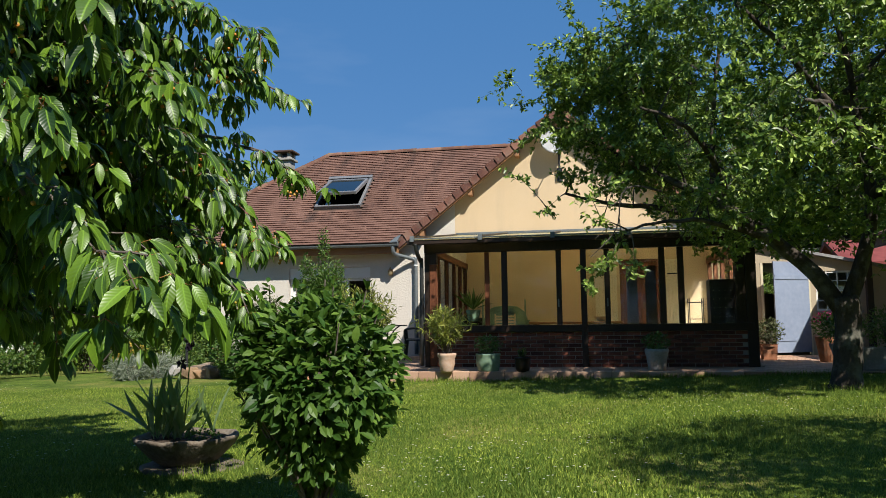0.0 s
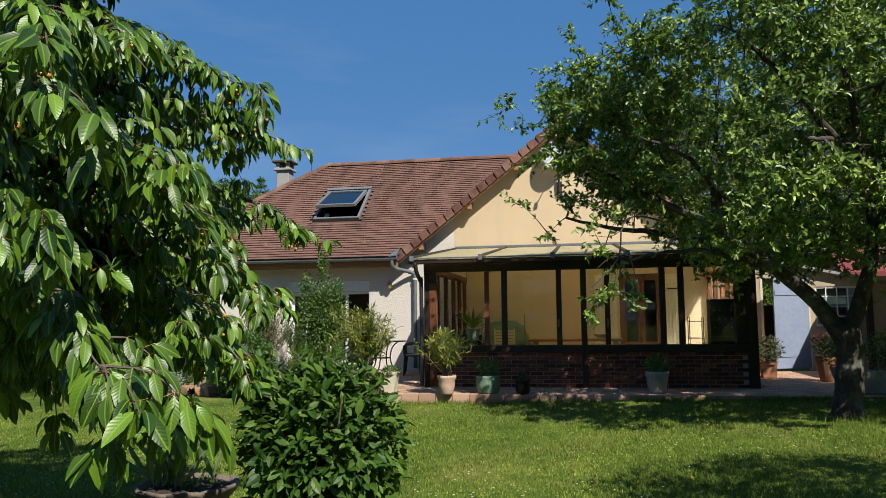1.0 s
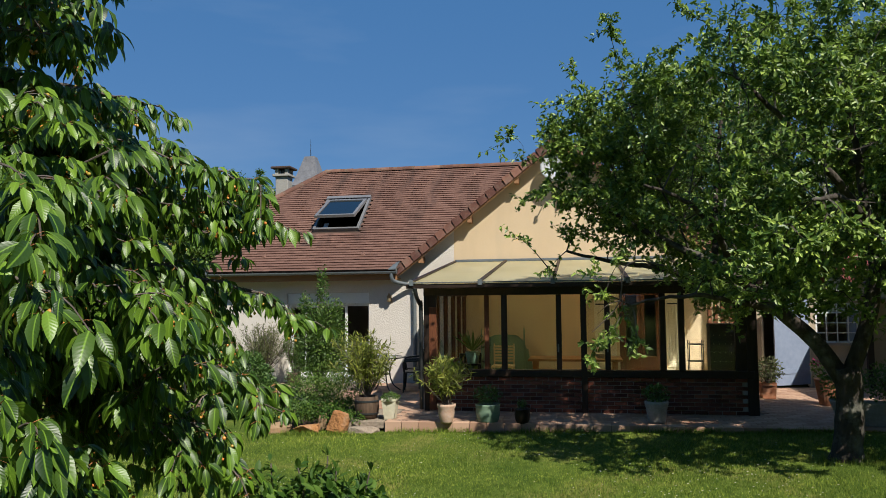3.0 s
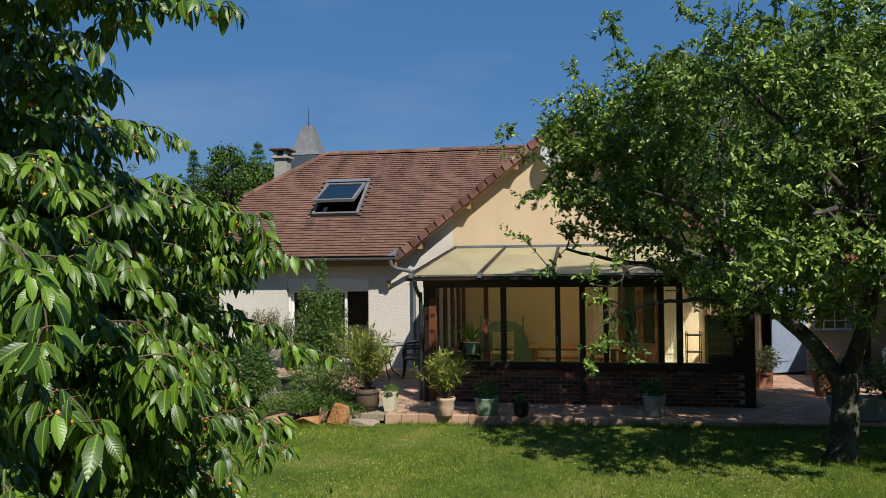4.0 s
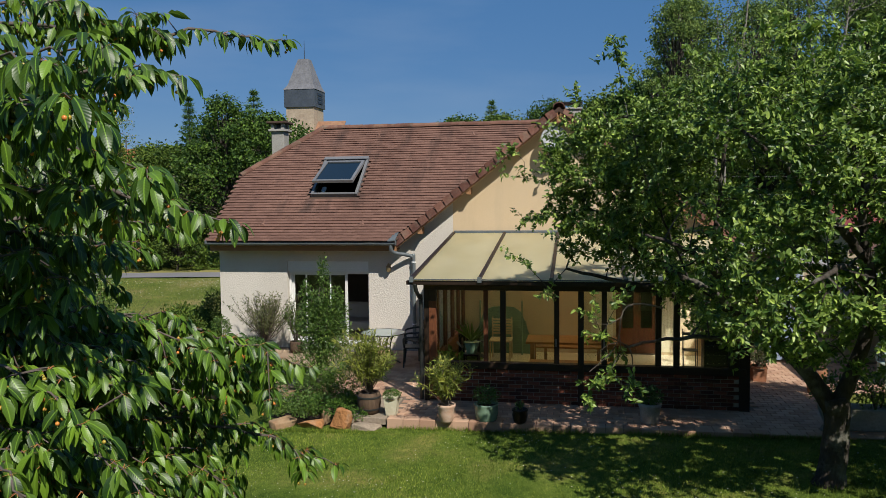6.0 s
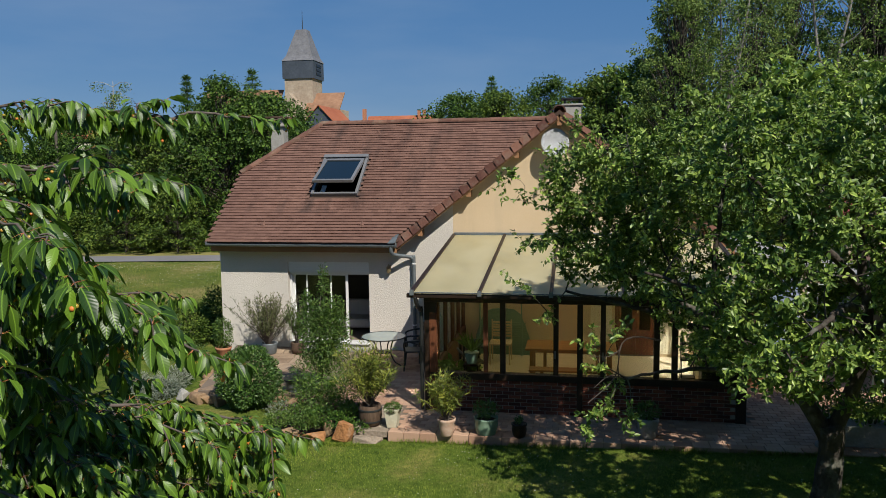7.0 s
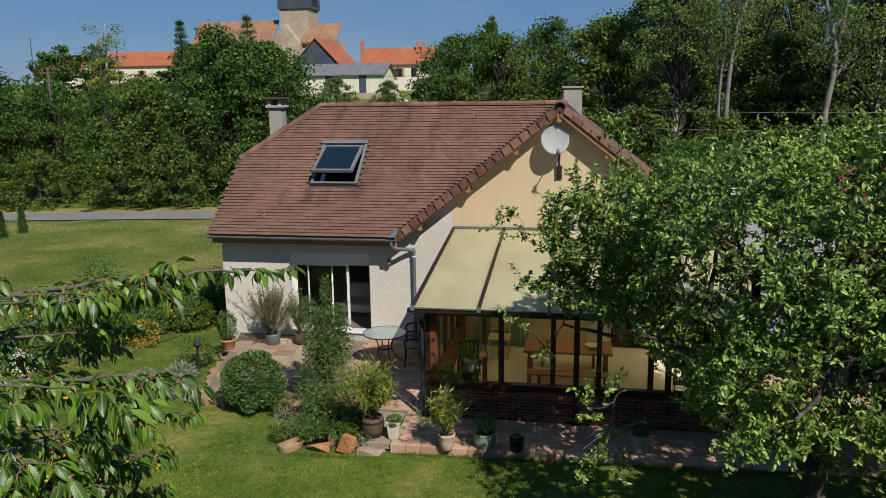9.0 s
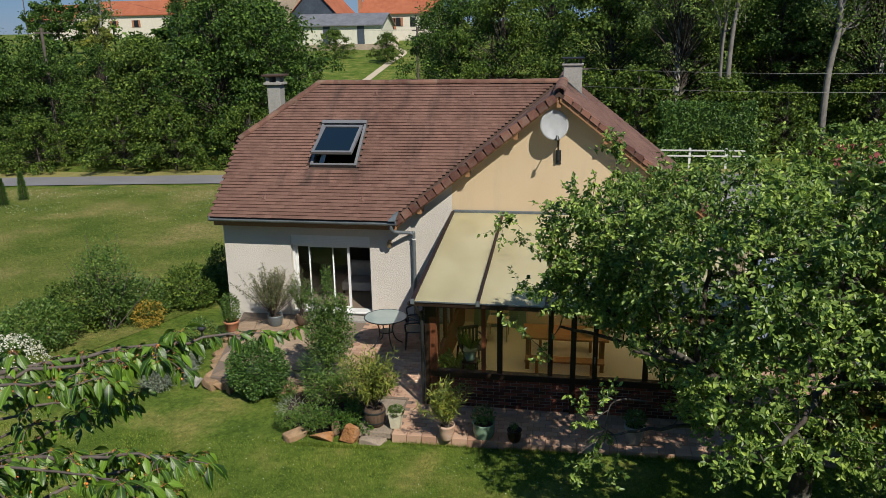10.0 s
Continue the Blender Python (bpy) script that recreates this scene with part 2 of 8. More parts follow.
# tabletop glass: the mirrored sky is painted in as pale grey-green
M["table_glass"] = surface("sky_pale_glass", (0.26, 0.31, 0.29), (0.34, 0.39, 0.36), rough=0.18, fine=3, bump=0, spec=0.6)


def turf(name, low, mid, dry, patch, strength=0.8):
    """Short turf: patches, tufts and single blades at three scales."""
    m_, nt_, p_ = blank(name)
    v_ = coords(nt_, (1, 1, 1))
    na, nb, nc = node(nt_, "ShaderNodeTexNoise", Scale=patch, Detail=7.0, Roughness=0.62), node(nt_, "ShaderNodeTexNoise", Scale=9.0, Detail=6.0, Roughness=0.65), node(nt_, "ShaderNodeTexNoise", Scale=70.0, Detail=3.0)
    for n_ in (na, nb, nc):
        nt_.links.new(v_, n_.inputs["Vector"])
    g1 = ramp_colour(nt_, na.outputs["Fac"], [(0.32, low), (0.50, mid), (0.66, dry)])
    g2 = ramp_colour(nt_, nb.outputs["Fac"], [(0.3, (0.55, 0.62, 0.5)), (0.7, (1.35, 1.3, 1.2))])
    g3 = ramp_colour(nt_, nc.outputs["Fac"], [(0.3, (0.6, 0.65, 0.6)), (0.7, (1.3, 1.3, 1.2))])
    gm = mixc(nt_, 1.0, mixc(nt_, 1.0, g1, g2, "MULTIPLY"), g3, "MULTIPLY")
    nt_.links.new(gm, p_.inputs["Base Color"])
    p_.inputs["Roughness"].default_value, p_.inputs["Specular IOR Level"].default_value = 1.0, 0.1
    bp_ = node(nt_, "ShaderNodeBump", Strength=strength, Distance=0.03)
    nt_.links.new(nc.outputs["Fac"], bp_.inputs["Height"])
    nt_.links.new(bp_.outputs["Normal"], p_.inputs["Normal"])
    return m_


M["lawn"] = turf("lawn_ground", (0.054, 0.094, 0.015), (0.110, 0.150, 0.029), (0.225, 0.205, 0.068), 0.8)
M["meadow"] = turf("meadow_ground", (0.066, 0.104, 0.019), (0.125, 0.145, 0.037), (0.235, 0.195, 0.088), 0.30)
M["blade"] = leaf_material("grass_blade", (0.060, 0.125, 0.0175), (0.34, 0.41, 0.078), 0.25, 0.6, (0.25, 0.32, 0.05), spec=0.15)
M["cherry"] = leaf_material("cherry_leaf", (0.013, 0.040, 0.006), (0.140, 0.250, 0.024), 0.18, 0.40, (0.26, 0.45, 0.05), spec=0.45, veins=True)
M["cherry_one"] = leaf_material("cherry_leaf_single", (0.013, 0.040, 0.006), (0.140, 0.250, 0.024), 0.18, 0.40, (0.26, 0.45, 0.05), "object", spec=0.45, veins=True)
M["apple"] = leaf_material("apple_leaf", (0.036, 0.090, 0.018), (0.40, 0.53, 0.12), 0.24, 0.42, (0.26, 0.42, 0.04), spec=0.4)
M["bush"] = leaf_material("shrub_leaf", (0.0294, 0.0798, 0.0118), (0.118, 0.202, 0.0319), 0.24, 0.50, (0.2, 0.36, 0.05), spec=0.3)
M["box"] = leaf_material("box_leaf", (0.022, 0.066, 0.014), (0.12, 0.21, 0.045), 0.15, 0.45)
M["oleander"] = leaf_material("oleander_leaf", (0.085, 0.130, 0.020), (0.36, 0.37, 0.068), 0.3, 0.5, (0.4, 0.42, 0.1))
M["willow"] = leaf_material("grey_green_leaf", (0.0756, 0.084, 0.042), (0.176, 0.168, 0.0924), 0.25, 0.6)
M["silver"] = leaf_material("silver_leaf", (0.151, 0.176, 0.143), (0.286, 0.311, 0.269), 0.2, 0.7)
M["slim"] = leaf_material("climber_leaf", (0.040, 0.092, 0.018), (0.17, 0.25, 0.055), 0.25, 0.45)
M["wood_leaf"] = leaf_material("woodland_leaf", (0.011, 0.036, 0.008), (0.130, 0.222, 0.038), 0.16, 0.55, (0.2, 0.34, 0.05), spec=0.2)
M["wood_leaf_b"] = leaf_material("woodland_leaf_yellowish", (0.020, 0.052, 0.009), (0.170, 0.242, 0.040), 0.16, 0.55, (0.3, 0.4, 0.06), spec=0.2)
M["wood_leaf_c"] = leaf_material("woodland_leaf_grey", (0.045, 0.095, 0.022), (0.265, 0.35, 0.09), 0.26, 0.55, (0.25, 0.34, 0.12), spec=0.2)
M["petal"] = leaf_material("white_petal", (0.571, 0.571, 0.521), (0.672, 0.672, 0.638), 0.2, 0.7, (0.8, 0.8, 0.7))
M["yellow_petal"] = leaf_material("yellow_leaf", (0.319, 0.21, 0.0252), (0.504, 0.353, 0.0504), 0.2, 0.7, (0.6, 0.5, 0.1))

# ---- tools ----
RNG = np.random.default_rng(7)


def mesh_np(name, verts, faces):
    """A mesh from an array of points and an array of faces that all have as many corners."""
    verts, faces = np.asarray(verts, np.float32), np.asarray(faces, np.int32)
    me = bpy.data.meshes.new(name)
    me.vertices.add(len(verts))
    me.vertices.foreach_set("co", verts.ravel())
    k = faces.shape[1]
    me.loops.add(faces.size)
    me.loops.foreach_set("vertex_index", faces.ravel())
    me.polygons.add(len(faces))
    me.polygons.foreach_set("loop_start", np.arange(0, faces.size, k, dtype=np.int32))
    me.polygons.foreach_set("loop_total", np.full(len(faces), k, np.int32))
    me.polygons.foreach_set("use_smooth", np.zeros(len(faces), bool))
    me.update(calc_edges=True)
    me.validate()
    return me


def put(name, me, material, parent=None, label="", smooth=False, kind=""):
    if material is not None and not me.materials:
        me.materials.append(material)
    if smooth:
        me.polygons.foreach_set("use_smooth", np.ones(len(me.polygons), bool))
    ob = new(name, me)
    if parent is not None:
        ob.parent = parent
        ob.matrix_parent_inverse = parent.matrix_basis.inverted()
    return tagged(ob, label, kind=kind)


def part(name, bm, material, parent=None, label="", smooth=False, kind="", bevel=0.0):
    """Links a bmesh as one mesh object under a thing or a part."""
    if bevel:
        bmesh.ops.bevel(bm, geom=bm.edges[:], offset=bevel, segments=1, affect="EDGES", clamp_overlap=True)
    bmesh.ops.recalc_face_normals(bm, faces=bm.faces[:])
    me = bpy.data.meshes.new(name)
    bm.to_mesh(me)
    bm.free()
    return put(name, me, material, parent, label, smooth, kind)


def thing(name, at, label, category, group="", kind=""):
    ob = new(name)
    ob.empty_display_size = 0.1
    ob.matrix_basis = Matrix.Translation(at)
    return tagged(ob, label, category, group, kind)


def boxes(*specs, bm=None):
    """Boxes in one bmesh, each (x0, x1, y0, y1, z0, z1)."""
    bm = bm or bmesh.new()
    for x0, x1, y0, y1, z0, z1 in specs:
        c = bmesh.ops.create_cube(bm, size=1.0, matrix=Matrix.LocRotScale(((x0 + x1) / 2, (y0 + y1) / 2, (z0 + z1) / 2), None, (x1 - x0, y1 - y0, z1 - z0)))
    return bm


def prism(poly, y0, y1, bm=None):
    """A polygon in x and z, carried from y0 to y1."""
    bm = bm or bmesh.new()
    a, b = [bm.verts.new((x, y0, z)) for x, z in poly], [bm.verts.new((x, y1, z)) for x, z in poly]
    bm.faces.new(a)
    bm.faces.new(b[::-1])
    for i in range(len(poly)):
        j = (i + 1) % len(poly)
        bm.faces.new((a[j], a[i], b[i], b[j]))
    return bm


def slab(poly, thick, bm=None):
    """A flat polygon in space with its thickness downwards."""
    bm = bm or bmesh.new()
    a, b = [bm.verts.new(p) for p in poly], [bm.verts.new((p[0], p[1], p[2] - thick)) for p in poly]
    bm.faces.new(a)
    bm.faces.new(b[::-1])
    for i in range(len(poly)):
        j = (i + 1) % len(poly)
        bm.faces.new((a[j], a[i], b[i], b[j]))
    return bm


def tube(points, radii, sides=8, bm=None, cap=True):
    """A pipe or a limb along points, with a radius at each."""
    bm = bm or bmesh.new()
    pts = [Vector(p) for p in points]
    if isinstance(radii, (int, float)):
        radii = [radii] * len(pts)
    rings, side = [], Vector((0.31, 0.9, 0.2))
    for i, p in enumerate(pts):
        d = (pts[min(i + 1, len(pts) - 1)] - pts[max(i - 1, 0)]).normalized()
        u = d.cross(side)
        if u.length < 0.05:
            u = d.cross(Vector((1, 0, 0.1)))
        u.normalize()
        side = u.cross(d)
        w = d.cross(u)
        rings.append([bm.verts.new(p + (u * math.cos(a) + w * math.sin(a)) * radii[i]) for a in (2 * math.pi * k / sides for k in range(sides))])
    for r, q in zip(rings, rings[1:]):
        for k in range(sides):
            bm.faces.new((r[k], r[(k + 1) % sides], q[(k + 1) % sides], q[k]))
    if cap:
        bm.faces.new(rings[0][::-1])
        bm.faces.new(rings[-1])
    return bm


def lathe(profile, sides=24, bm=None, centre=(0, 0, 0), squash=1.0):
    """A turned form: profile of (radius, height)."""
    bm = bm or bmesh.new()
    cx, cy, cz = centre
    rings = [[bm.verts.new((cx + r * math.cos(2 * math.pi * k / sides), cy + squash * r * math.sin(2 * math.pi * k / sides), cz + z)) for k in range(sides)] for r, z in profile]
    for r, q in zip(rings, rings[1:]):
        for k in range(sides):
            bm.faces.new((r[k], r[(k + 1) % sides], q[(k + 1) % sides], q[k]))
    bm.faces.new(rings[0][::-1])
    bm.faces.new(rings[-1])
    return bm


def smooth_line(points, n=24):
    """A soft curve through points."""
    p = np.array(points, float)
    p = np.vstack([2 * p[0] - p[1], p, 2 * p[-1] - p[-2]])
    out = []
    segs = len(p) - 3
    for t in np.linspace(0, segs - 1e-6, n):
        i, u = int(t), t - int(t)
        a, b, c, d = p[i:i + 4]
        out.append(0.5 * (2 * b + (c - a) * u + (2 * a - 5 * b + 4 * c - d) * u * u + (3 * b - a - 3 * c + d) * u ** 3))
    return np.array(out)


def unit(v):
    return v / np.maximum(np.linalg.norm(v, axis=-1, keepdims=True), 1e-9)


def leaf_shape(width=0.42, droop=0.25, fold=0.12, stations=(0.28, 0.6, 0.85)):
    """A leaf blade of length 1 along x, folded along its rib and drooping."""
    prof = {0.28: 0.82, 0.6: 1.0, 0.85: 0.55, 0.5: 1.0, 0.4: 1.0, 0.3: 0.8, 0.7: 0.8}
    v = [(0, 0, 0)]
    for s in stations:
        w = width / 2 * prof[s]
        z = -droop * s * s
        v += [(s, w, z + fold * w * 2), (s, 0, z), (s, -w, z + fold * w * 2)]
    v.append((1, 0, -droop))
    n = len(stations)
    f = [(0, 2, 1), (0, 3, 2)]
    for i in range(n - 1):
        a, b = 1 + 3 * i, 4 + 3 * i
        f += [(a, a + 1, b + 1), (a, b + 1, b), (a + 1, a + 2, b + 2), (a + 1, b + 2, b + 1)]
    e, t = 1 + 3 * (n - 1), 1 + 3 * n
    f += [(e, e + 1, t), (e + 1, e + 2, t)]
    return np.array(v, float), np.array(f)


LEAF_FINE = leaf_shape(0.42, 0.46, 0.16)
LEAF_OVAL = leaf_shape(0.46, 0.2, 0.12)
LEAF_QUAD = (np.array([(0, 0, 0), (0.45, 0.36, 0.06), (1, 0, -0.12), (0.45, -0.36, 0.06)], float), np.array([(0, 2, 1), (0, 3, 2)]))


def leaf_small(width, droop, fold, s=0.5):
    """A small blade of two faces, folded along its rib."""
    w = width / 2
    return np.array([(0, 0, 0), (s, w, fold * width - droop * s), (1, 0, -droop), (s, -w, fold * width - droop * s)], float), np.array([(0, 2, 1), (0, 3, 2)])


LEAF_MID = leaf_shape(0.42, 0.46, 0.16, (0.4, 0.7))
LEAF_PLAIN = leaf_small(0.55, 0.2, 0.15)
LEAF_APPLE = (np.array([(0, 0, 0), (0.32, 0.25, 0.05), (0.72, 0.20, -0.06), (1, 0, -0.24), (0.72, -0.20, -0.06), (0.32, -0.25, 0.05)], float),
              np.array([(0, 2, 1), (0, 3, 2), (0, 4, 3), (0, 5, 4)]))
LEAF_NARROW = leaf_small(0.16, 0.25, 0.1)
LEAF_ROUND = leaf_small(0.75, 0.15, 0.2, 0.42)


def leaves(shape, pos, direction, normal, size):
    """Arrays of points and faces for leaves at pos, along direction, with their upper side towards normal."""
    v, f = shape
    x = unit(direction)
    z = unit(normal - (normal * x).sum(1, keepdims=True) * x)
    y = np.cross(z, x)
    size = np.broadcast_to(np.asarray(size, float).reshape(-1, 1, 1), (len(pos), 1, 1))
    pts = pos[:, None, :] + size * (v[None, :, 0:1] * x[:, None, :] + v[None, :, 1:2] * y[:, None, :] + v[None, :, 2:3] * z[:, None, :])
    faces = (f[None] + (np.arange(len(pos)) * len(v))[:, None, None]).reshape(-1, 3)
    return pts.reshape(-1, 3), faces


def add_uv(me, shape):
    """Gives a mesh made of one leaf shape the blade's own coordinates."""
    v, f = shape
    uv = v[f.ravel()][:, :2]
    reps = len(me.polygons) // len(f)
    me.uv_layers.new(name="UVMap").data.foreach_set("uv", np.tile(uv, (reps, 1)).astype(np.float32).ravel())
    return me


def scatter_dirs(n, up=0.0, spread=1.0):
    d = RNG.normal(size=(n, 3)) * spread
    d[:, 2] += up
    return unit(d)

# ---- ground ----
def ease(a, b, v):
    u = np.clip((v - a) / (b - a), 0, 1)
    return u * u * (3 - 2 * u)


def ground_z(x, y):
    """The lawn slopes a little; meadow and road are level, and the land climbs to the village behind."""
    x, y = np.asarray(x, float), np.asarray(y, float)
    lawn = -0.10 + 0.02 * (np.clip(x, -9, 7) - 1) + 0.02 * (np.clip(y, 0, 14) - 13)
    far = -0.38 + 5.4 * ease(48, 118, y) + 3.6 * ease(118, 175, y) + 3.0 * ease(175, 420, y)
    w = ease(15, 24, y)
    return lawn * (1 - w) + far * w


gx = np.unique(np.concatenate([np.linspace(-700, -60, 20), np.linspace(-60, -10, 40), np.linspace(-10, 8, 60), np.linspace(8, 60, 36), np.linspace(60, 700, 20)]))
gy = np.unique(np.concatenate([np.linspace(-200, 0, 10), np.linspace(0, 24, 70), np.linspace(24, 60, 30), np.linspace(60, 200, 40), np.linspace(200, 1500, 20)]))
GX, GY = np.meshgrid(gx, gy)
gv = np.stack([GX, GY, ground_z(GX, GY) + 0.008 * np.sin(GX * 1.9 + 0.7 * GY) * np.sin(GY * 1.3)], -1).reshape(-1, 3)
ii, jj = np.meshgrid(np.arange(len(gx) - 1), np.arange(len(gy) - 1))
k0 = (jj * len(gx) + ii).ravel()
tagged(put("ground", mesh_np("ground", gv, np.stack([k0, k0 + 1, k0 + 1 + len(gx), k0 + len(gx)], 1)), M["lawn"], smooth=True),
       "mown green lawn and meadow rising towards a village", "ground", kind="structure")


def road_strip(name, centre, width, lift, material, label):
    p = smooth_line(centre, 60)
    d = unit(np.gradient(p, axis=0))
    s = np.stack([-d[:, 1], d[:, 0]], 1) * width / 2
    cols = [p + s * k for k in (1, 0.5, 0, -0.5, -1)]
    v = np.concatenate([np.column_stack([c, ground_z(c[:, 0], c[:, 1]) + lift]) for c in cols])
    n = len(p)
    f = [(c * n + i, (c + 1) * n + i, (c + 1) * n + i + 1, c * n + i + 1) for c in range(4) for i in range(n - 1)]
    return tagged(put(name, mesh_np(name, v, np.array(f)), material, smooth=True), label, "road", kind="structure")


M["verge_grass"] = surface("dry_verge", (0.12, 0.13, 0.03), (0.30, 0.25, 0.09), rough=1.0, fine=30, coarse=1.0, bump=0.5, bumpdist=0.02)
M["path"] = surface("pale_path", (0.38, 0.31, 0.22), (0.55, 0.46, 0.34), rough=1.0, fine=10, coarse=0.5)
road_strip("road", [(-90, 26.5), (-50, 33.5), (-30, 37.0), (-18, 38.9), (-4, 40.6), (10, 41.6), (40, 43), (90, 44)], 2.5, 0.05, M["asphalt"], "narrow grey asphalt lane behind the garden")
road_strip("road_verge", [(-90, 28.6), (-50, 35.6), (-30, 39.1), (-18, 41.0), (-4, 42.7), (10, 43.6), (40, 45), (90, 46)], 1.7, 0.03, M["verge_grass"], "dry yellowish grass verge along the lane")
road_strip("village_path", [(-23.0, 70), (-22.3, 81.4), (-22.4, 88), (-22.7, 96), (-23.2, 106), (-26.0, 116), (-29.5, 128), (-32, 140)], 0.9, 0.06, M["path"], "pale earth path climbing to the village")
mx, my = np.meshgrid(np.linspace(-75, -9.6, 60), np.linspace(13, 38, 40))
mv = np.stack([mx - 0.35 * np.clip(20 - my, 0, 9), np.minimum(my, 37.2 + (mx + 18) * 0.17), np.zeros_like(mx)], -1).reshape(-1, 3)
mv[:, 2] = ground_z(mv[:, 0], mv[:, 1]) + 0.02
mi, mj = np.meshgrid(np.arange(59), np.arange(39))
mk = (mj * 60 + mi).ravel()
tagged(put("meadow", mesh_np("meadow", mv, np.stack([mk, mk + 1, mk + 61, mk + 60], 1)), M["meadow"], smooth=True), "dry mown meadow beyond the garden shrubs", "meadow", kind="structure")
tagged(part("parking", slab([(6.5, 34, -0.30), (20, 34, -0.30), (20, 40.6, -0.30), (6.5, 40.2, -0.30)], 0.2), M["asphalt"]), "grey asphalt parking beside the lane", "parking", kind="structure")

# ---- house ----
YW, EAVE_Y, EAVE_Z, SL = 18.83, 18.40, 2.64, 0.80
RIDGE_Y, RIDGE_Z, AX, GS, VERGE_Y = 22.13, 5.62, 0.05, 0.79, 18.48
LEFT, RIGHT = -8.42, 3.85


def on_main(x, y, lift=0.0):
    return (x, y, EAVE_Z + SL * (y - EAVE_Y) + lift)


def gable_z(x):
    return RIDGE_Z - GS * abs(x - AX)


house = thing("house", (-2.5, YW, 0), "single-storey rendered house with brown tiled roof and cross gable", "house")
# walls
DX0, DX1, DZ0, DZ1 = -6.54, -4.48, 0.10, 2.12
WYB = YW + 0.30
part("door_plinth", boxes((DX0, DX1, YW + 0.004, WYB, -0.5, DZ0)), M["render_white"], house)
part("wall", prism([(-8.30, -0.5), (DX0, -0.5), (DX0, DZ1), (DX1, DZ1), (DX1, -0.5), (-2.41, -0.5), (-2.41, gable_z(-2.41) - 0.12), (-3.60, gable_z(-3.60) - 0.12), (-3.60, 2.84), (-8.30, 2.84)], YW, WYB), M["render_white"], house, "white roughcast front wall")
FX0, FX1, FZ1 = 1.33, 2.27, 2.14
part("wall", prism([(-2.41, -0.5), (FX0, -0.5), (FX0, FZ1), (FX1, FZ1), (FX1, -0.5), (3.55, -0.5), (3.55, gable_z(3.55) - 0.12), (AX, RIDGE_Z - 0.12), (-2.41, gable_z(-2.41) - 0.12)], YW - 0.004, WYB), M["render_yellow"], house, "pale yellow rendered gable wall")


def prism_yz(poly, x0, x1):
    bm = bmesh.new()
    a, b = [bm.verts.new((x0, y, z)) for y, z in poly], [bm.verts.new((x1, y, z)) for y, z in poly]
    bm.faces.new(a)
    bm.faces.new(b[::-1])
    for i in range(len(poly)):
        j = (i + 1) % len(poly)
        bm.faces.new((a[j], a[i], b[i], b[j]))
    return bm


part("wall", prism_yz([(WYB, -0.5), (25.4, -0.5), (25.4, 2.84), (23.8, 4.1), (20.45, 4.1), (WYB, 2.96)], -8.30, -8.05), M["render_white"], house)
part("wall", prism_yz([(WYB, -0.5), (25.7, -0.5), (25.7, 2.75), (WYB, 2.75)], 3.30, 3.55), M["render_yellow"], house)
part("wall", boxes((-8.05, 3.30, 25.2, 25.4, -0.5, 2.75)), M["render_white"], house)
part("floor", boxes((-8.05, 3.30, WYB, 25.2, -0.3, 0.09)), surface("room_floor", (0.16, 0.12, 0.09), (0.22, 0.17, 0.13), rough=0.4, fine=5), house)
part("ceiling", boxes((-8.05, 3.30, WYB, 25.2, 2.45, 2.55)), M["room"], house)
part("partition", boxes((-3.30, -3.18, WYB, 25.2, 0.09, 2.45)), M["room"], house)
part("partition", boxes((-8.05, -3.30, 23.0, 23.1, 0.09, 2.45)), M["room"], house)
# roof planes
VX0, VX1, VY0, VY1 = -6.12, -5.04, 19.74, 20.74
roof = part("roof", bmesh.new(), M["deck"], house, "brown flat-tiled roof with a clipped hip")
rb = bmesh.new()
for poly in ([(LEFT, EAVE_Y), (VX0, EAVE_Y), (VX0, RIDGE_Y), (-6.66, RIDGE_Y), (LEFT, 20.42)], [(VX0, EAVE_Y), (VX1, EAVE_Y), (VX1, VY0), (VX0, VY0)],
             [(VX0, VY1), (VX1, VY1), (VX1, RIDGE_Y), (VX0, RIDGE_Y)], [(VX1, EAVE_Y), (-3.72, EAVE_Y), (AX, RIDGE_Y), (VX1, RIDGE_Y)]):
    slab([on_main(x, y) for x, y in poly], 0.10, rb)
slab([(-3.76, VERGE_Y, gable_z(-3.76)), (AX, VERGE_Y, RIDGE_Z), (AX, RIDGE_Y, RIDGE_Z)], 0.10, rb)
slab([(AX, VERGE_Y, RIDGE_Z), (RIGHT, VERGE_Y, gable_z(RIGHT)), (RIGHT, 26.2, gable_z(RIGHT)), (AX, 26.2, RIDGE_Z)], 0.10, rb)
slab([(AX, RIDGE_Y, RIDGE_Z), (AX, 26.2, RIDGE_Z), (-3.72, 26.2, 2.64)], 0.10, rb)
slab([(-6.66, RIDGE_Y, RIDGE_Z), (AX, RIDGE_Y, RIDGE_Z), (-3.72, 25.86, 2.64), (LEFT, 25.86, 2.64), (LEFT, 23.84, 4.26)], 0.10, rb)
slab([(-6.66, RIDGE_Y, RIDGE_Z), (LEFT, 23.84, 4.26), (LEFT, 20.42, 4.256)], 0.10, rb)
bmesh.ops.recalc_face_normals(rb, faces=rb.faces[:])
rb.to_mesh(roof.data)
rb.free()
part("fascia", boxes((-8.36, -3.70, 18.47, 18.50, 2.40, 2.60)), M["soffit"], house, "brown wooden fascia board")
part("soffit", boxes((-8.36, -3.70, 18.505, YW - 0.004, 2.42, 2.45)), M["soffit"], house)
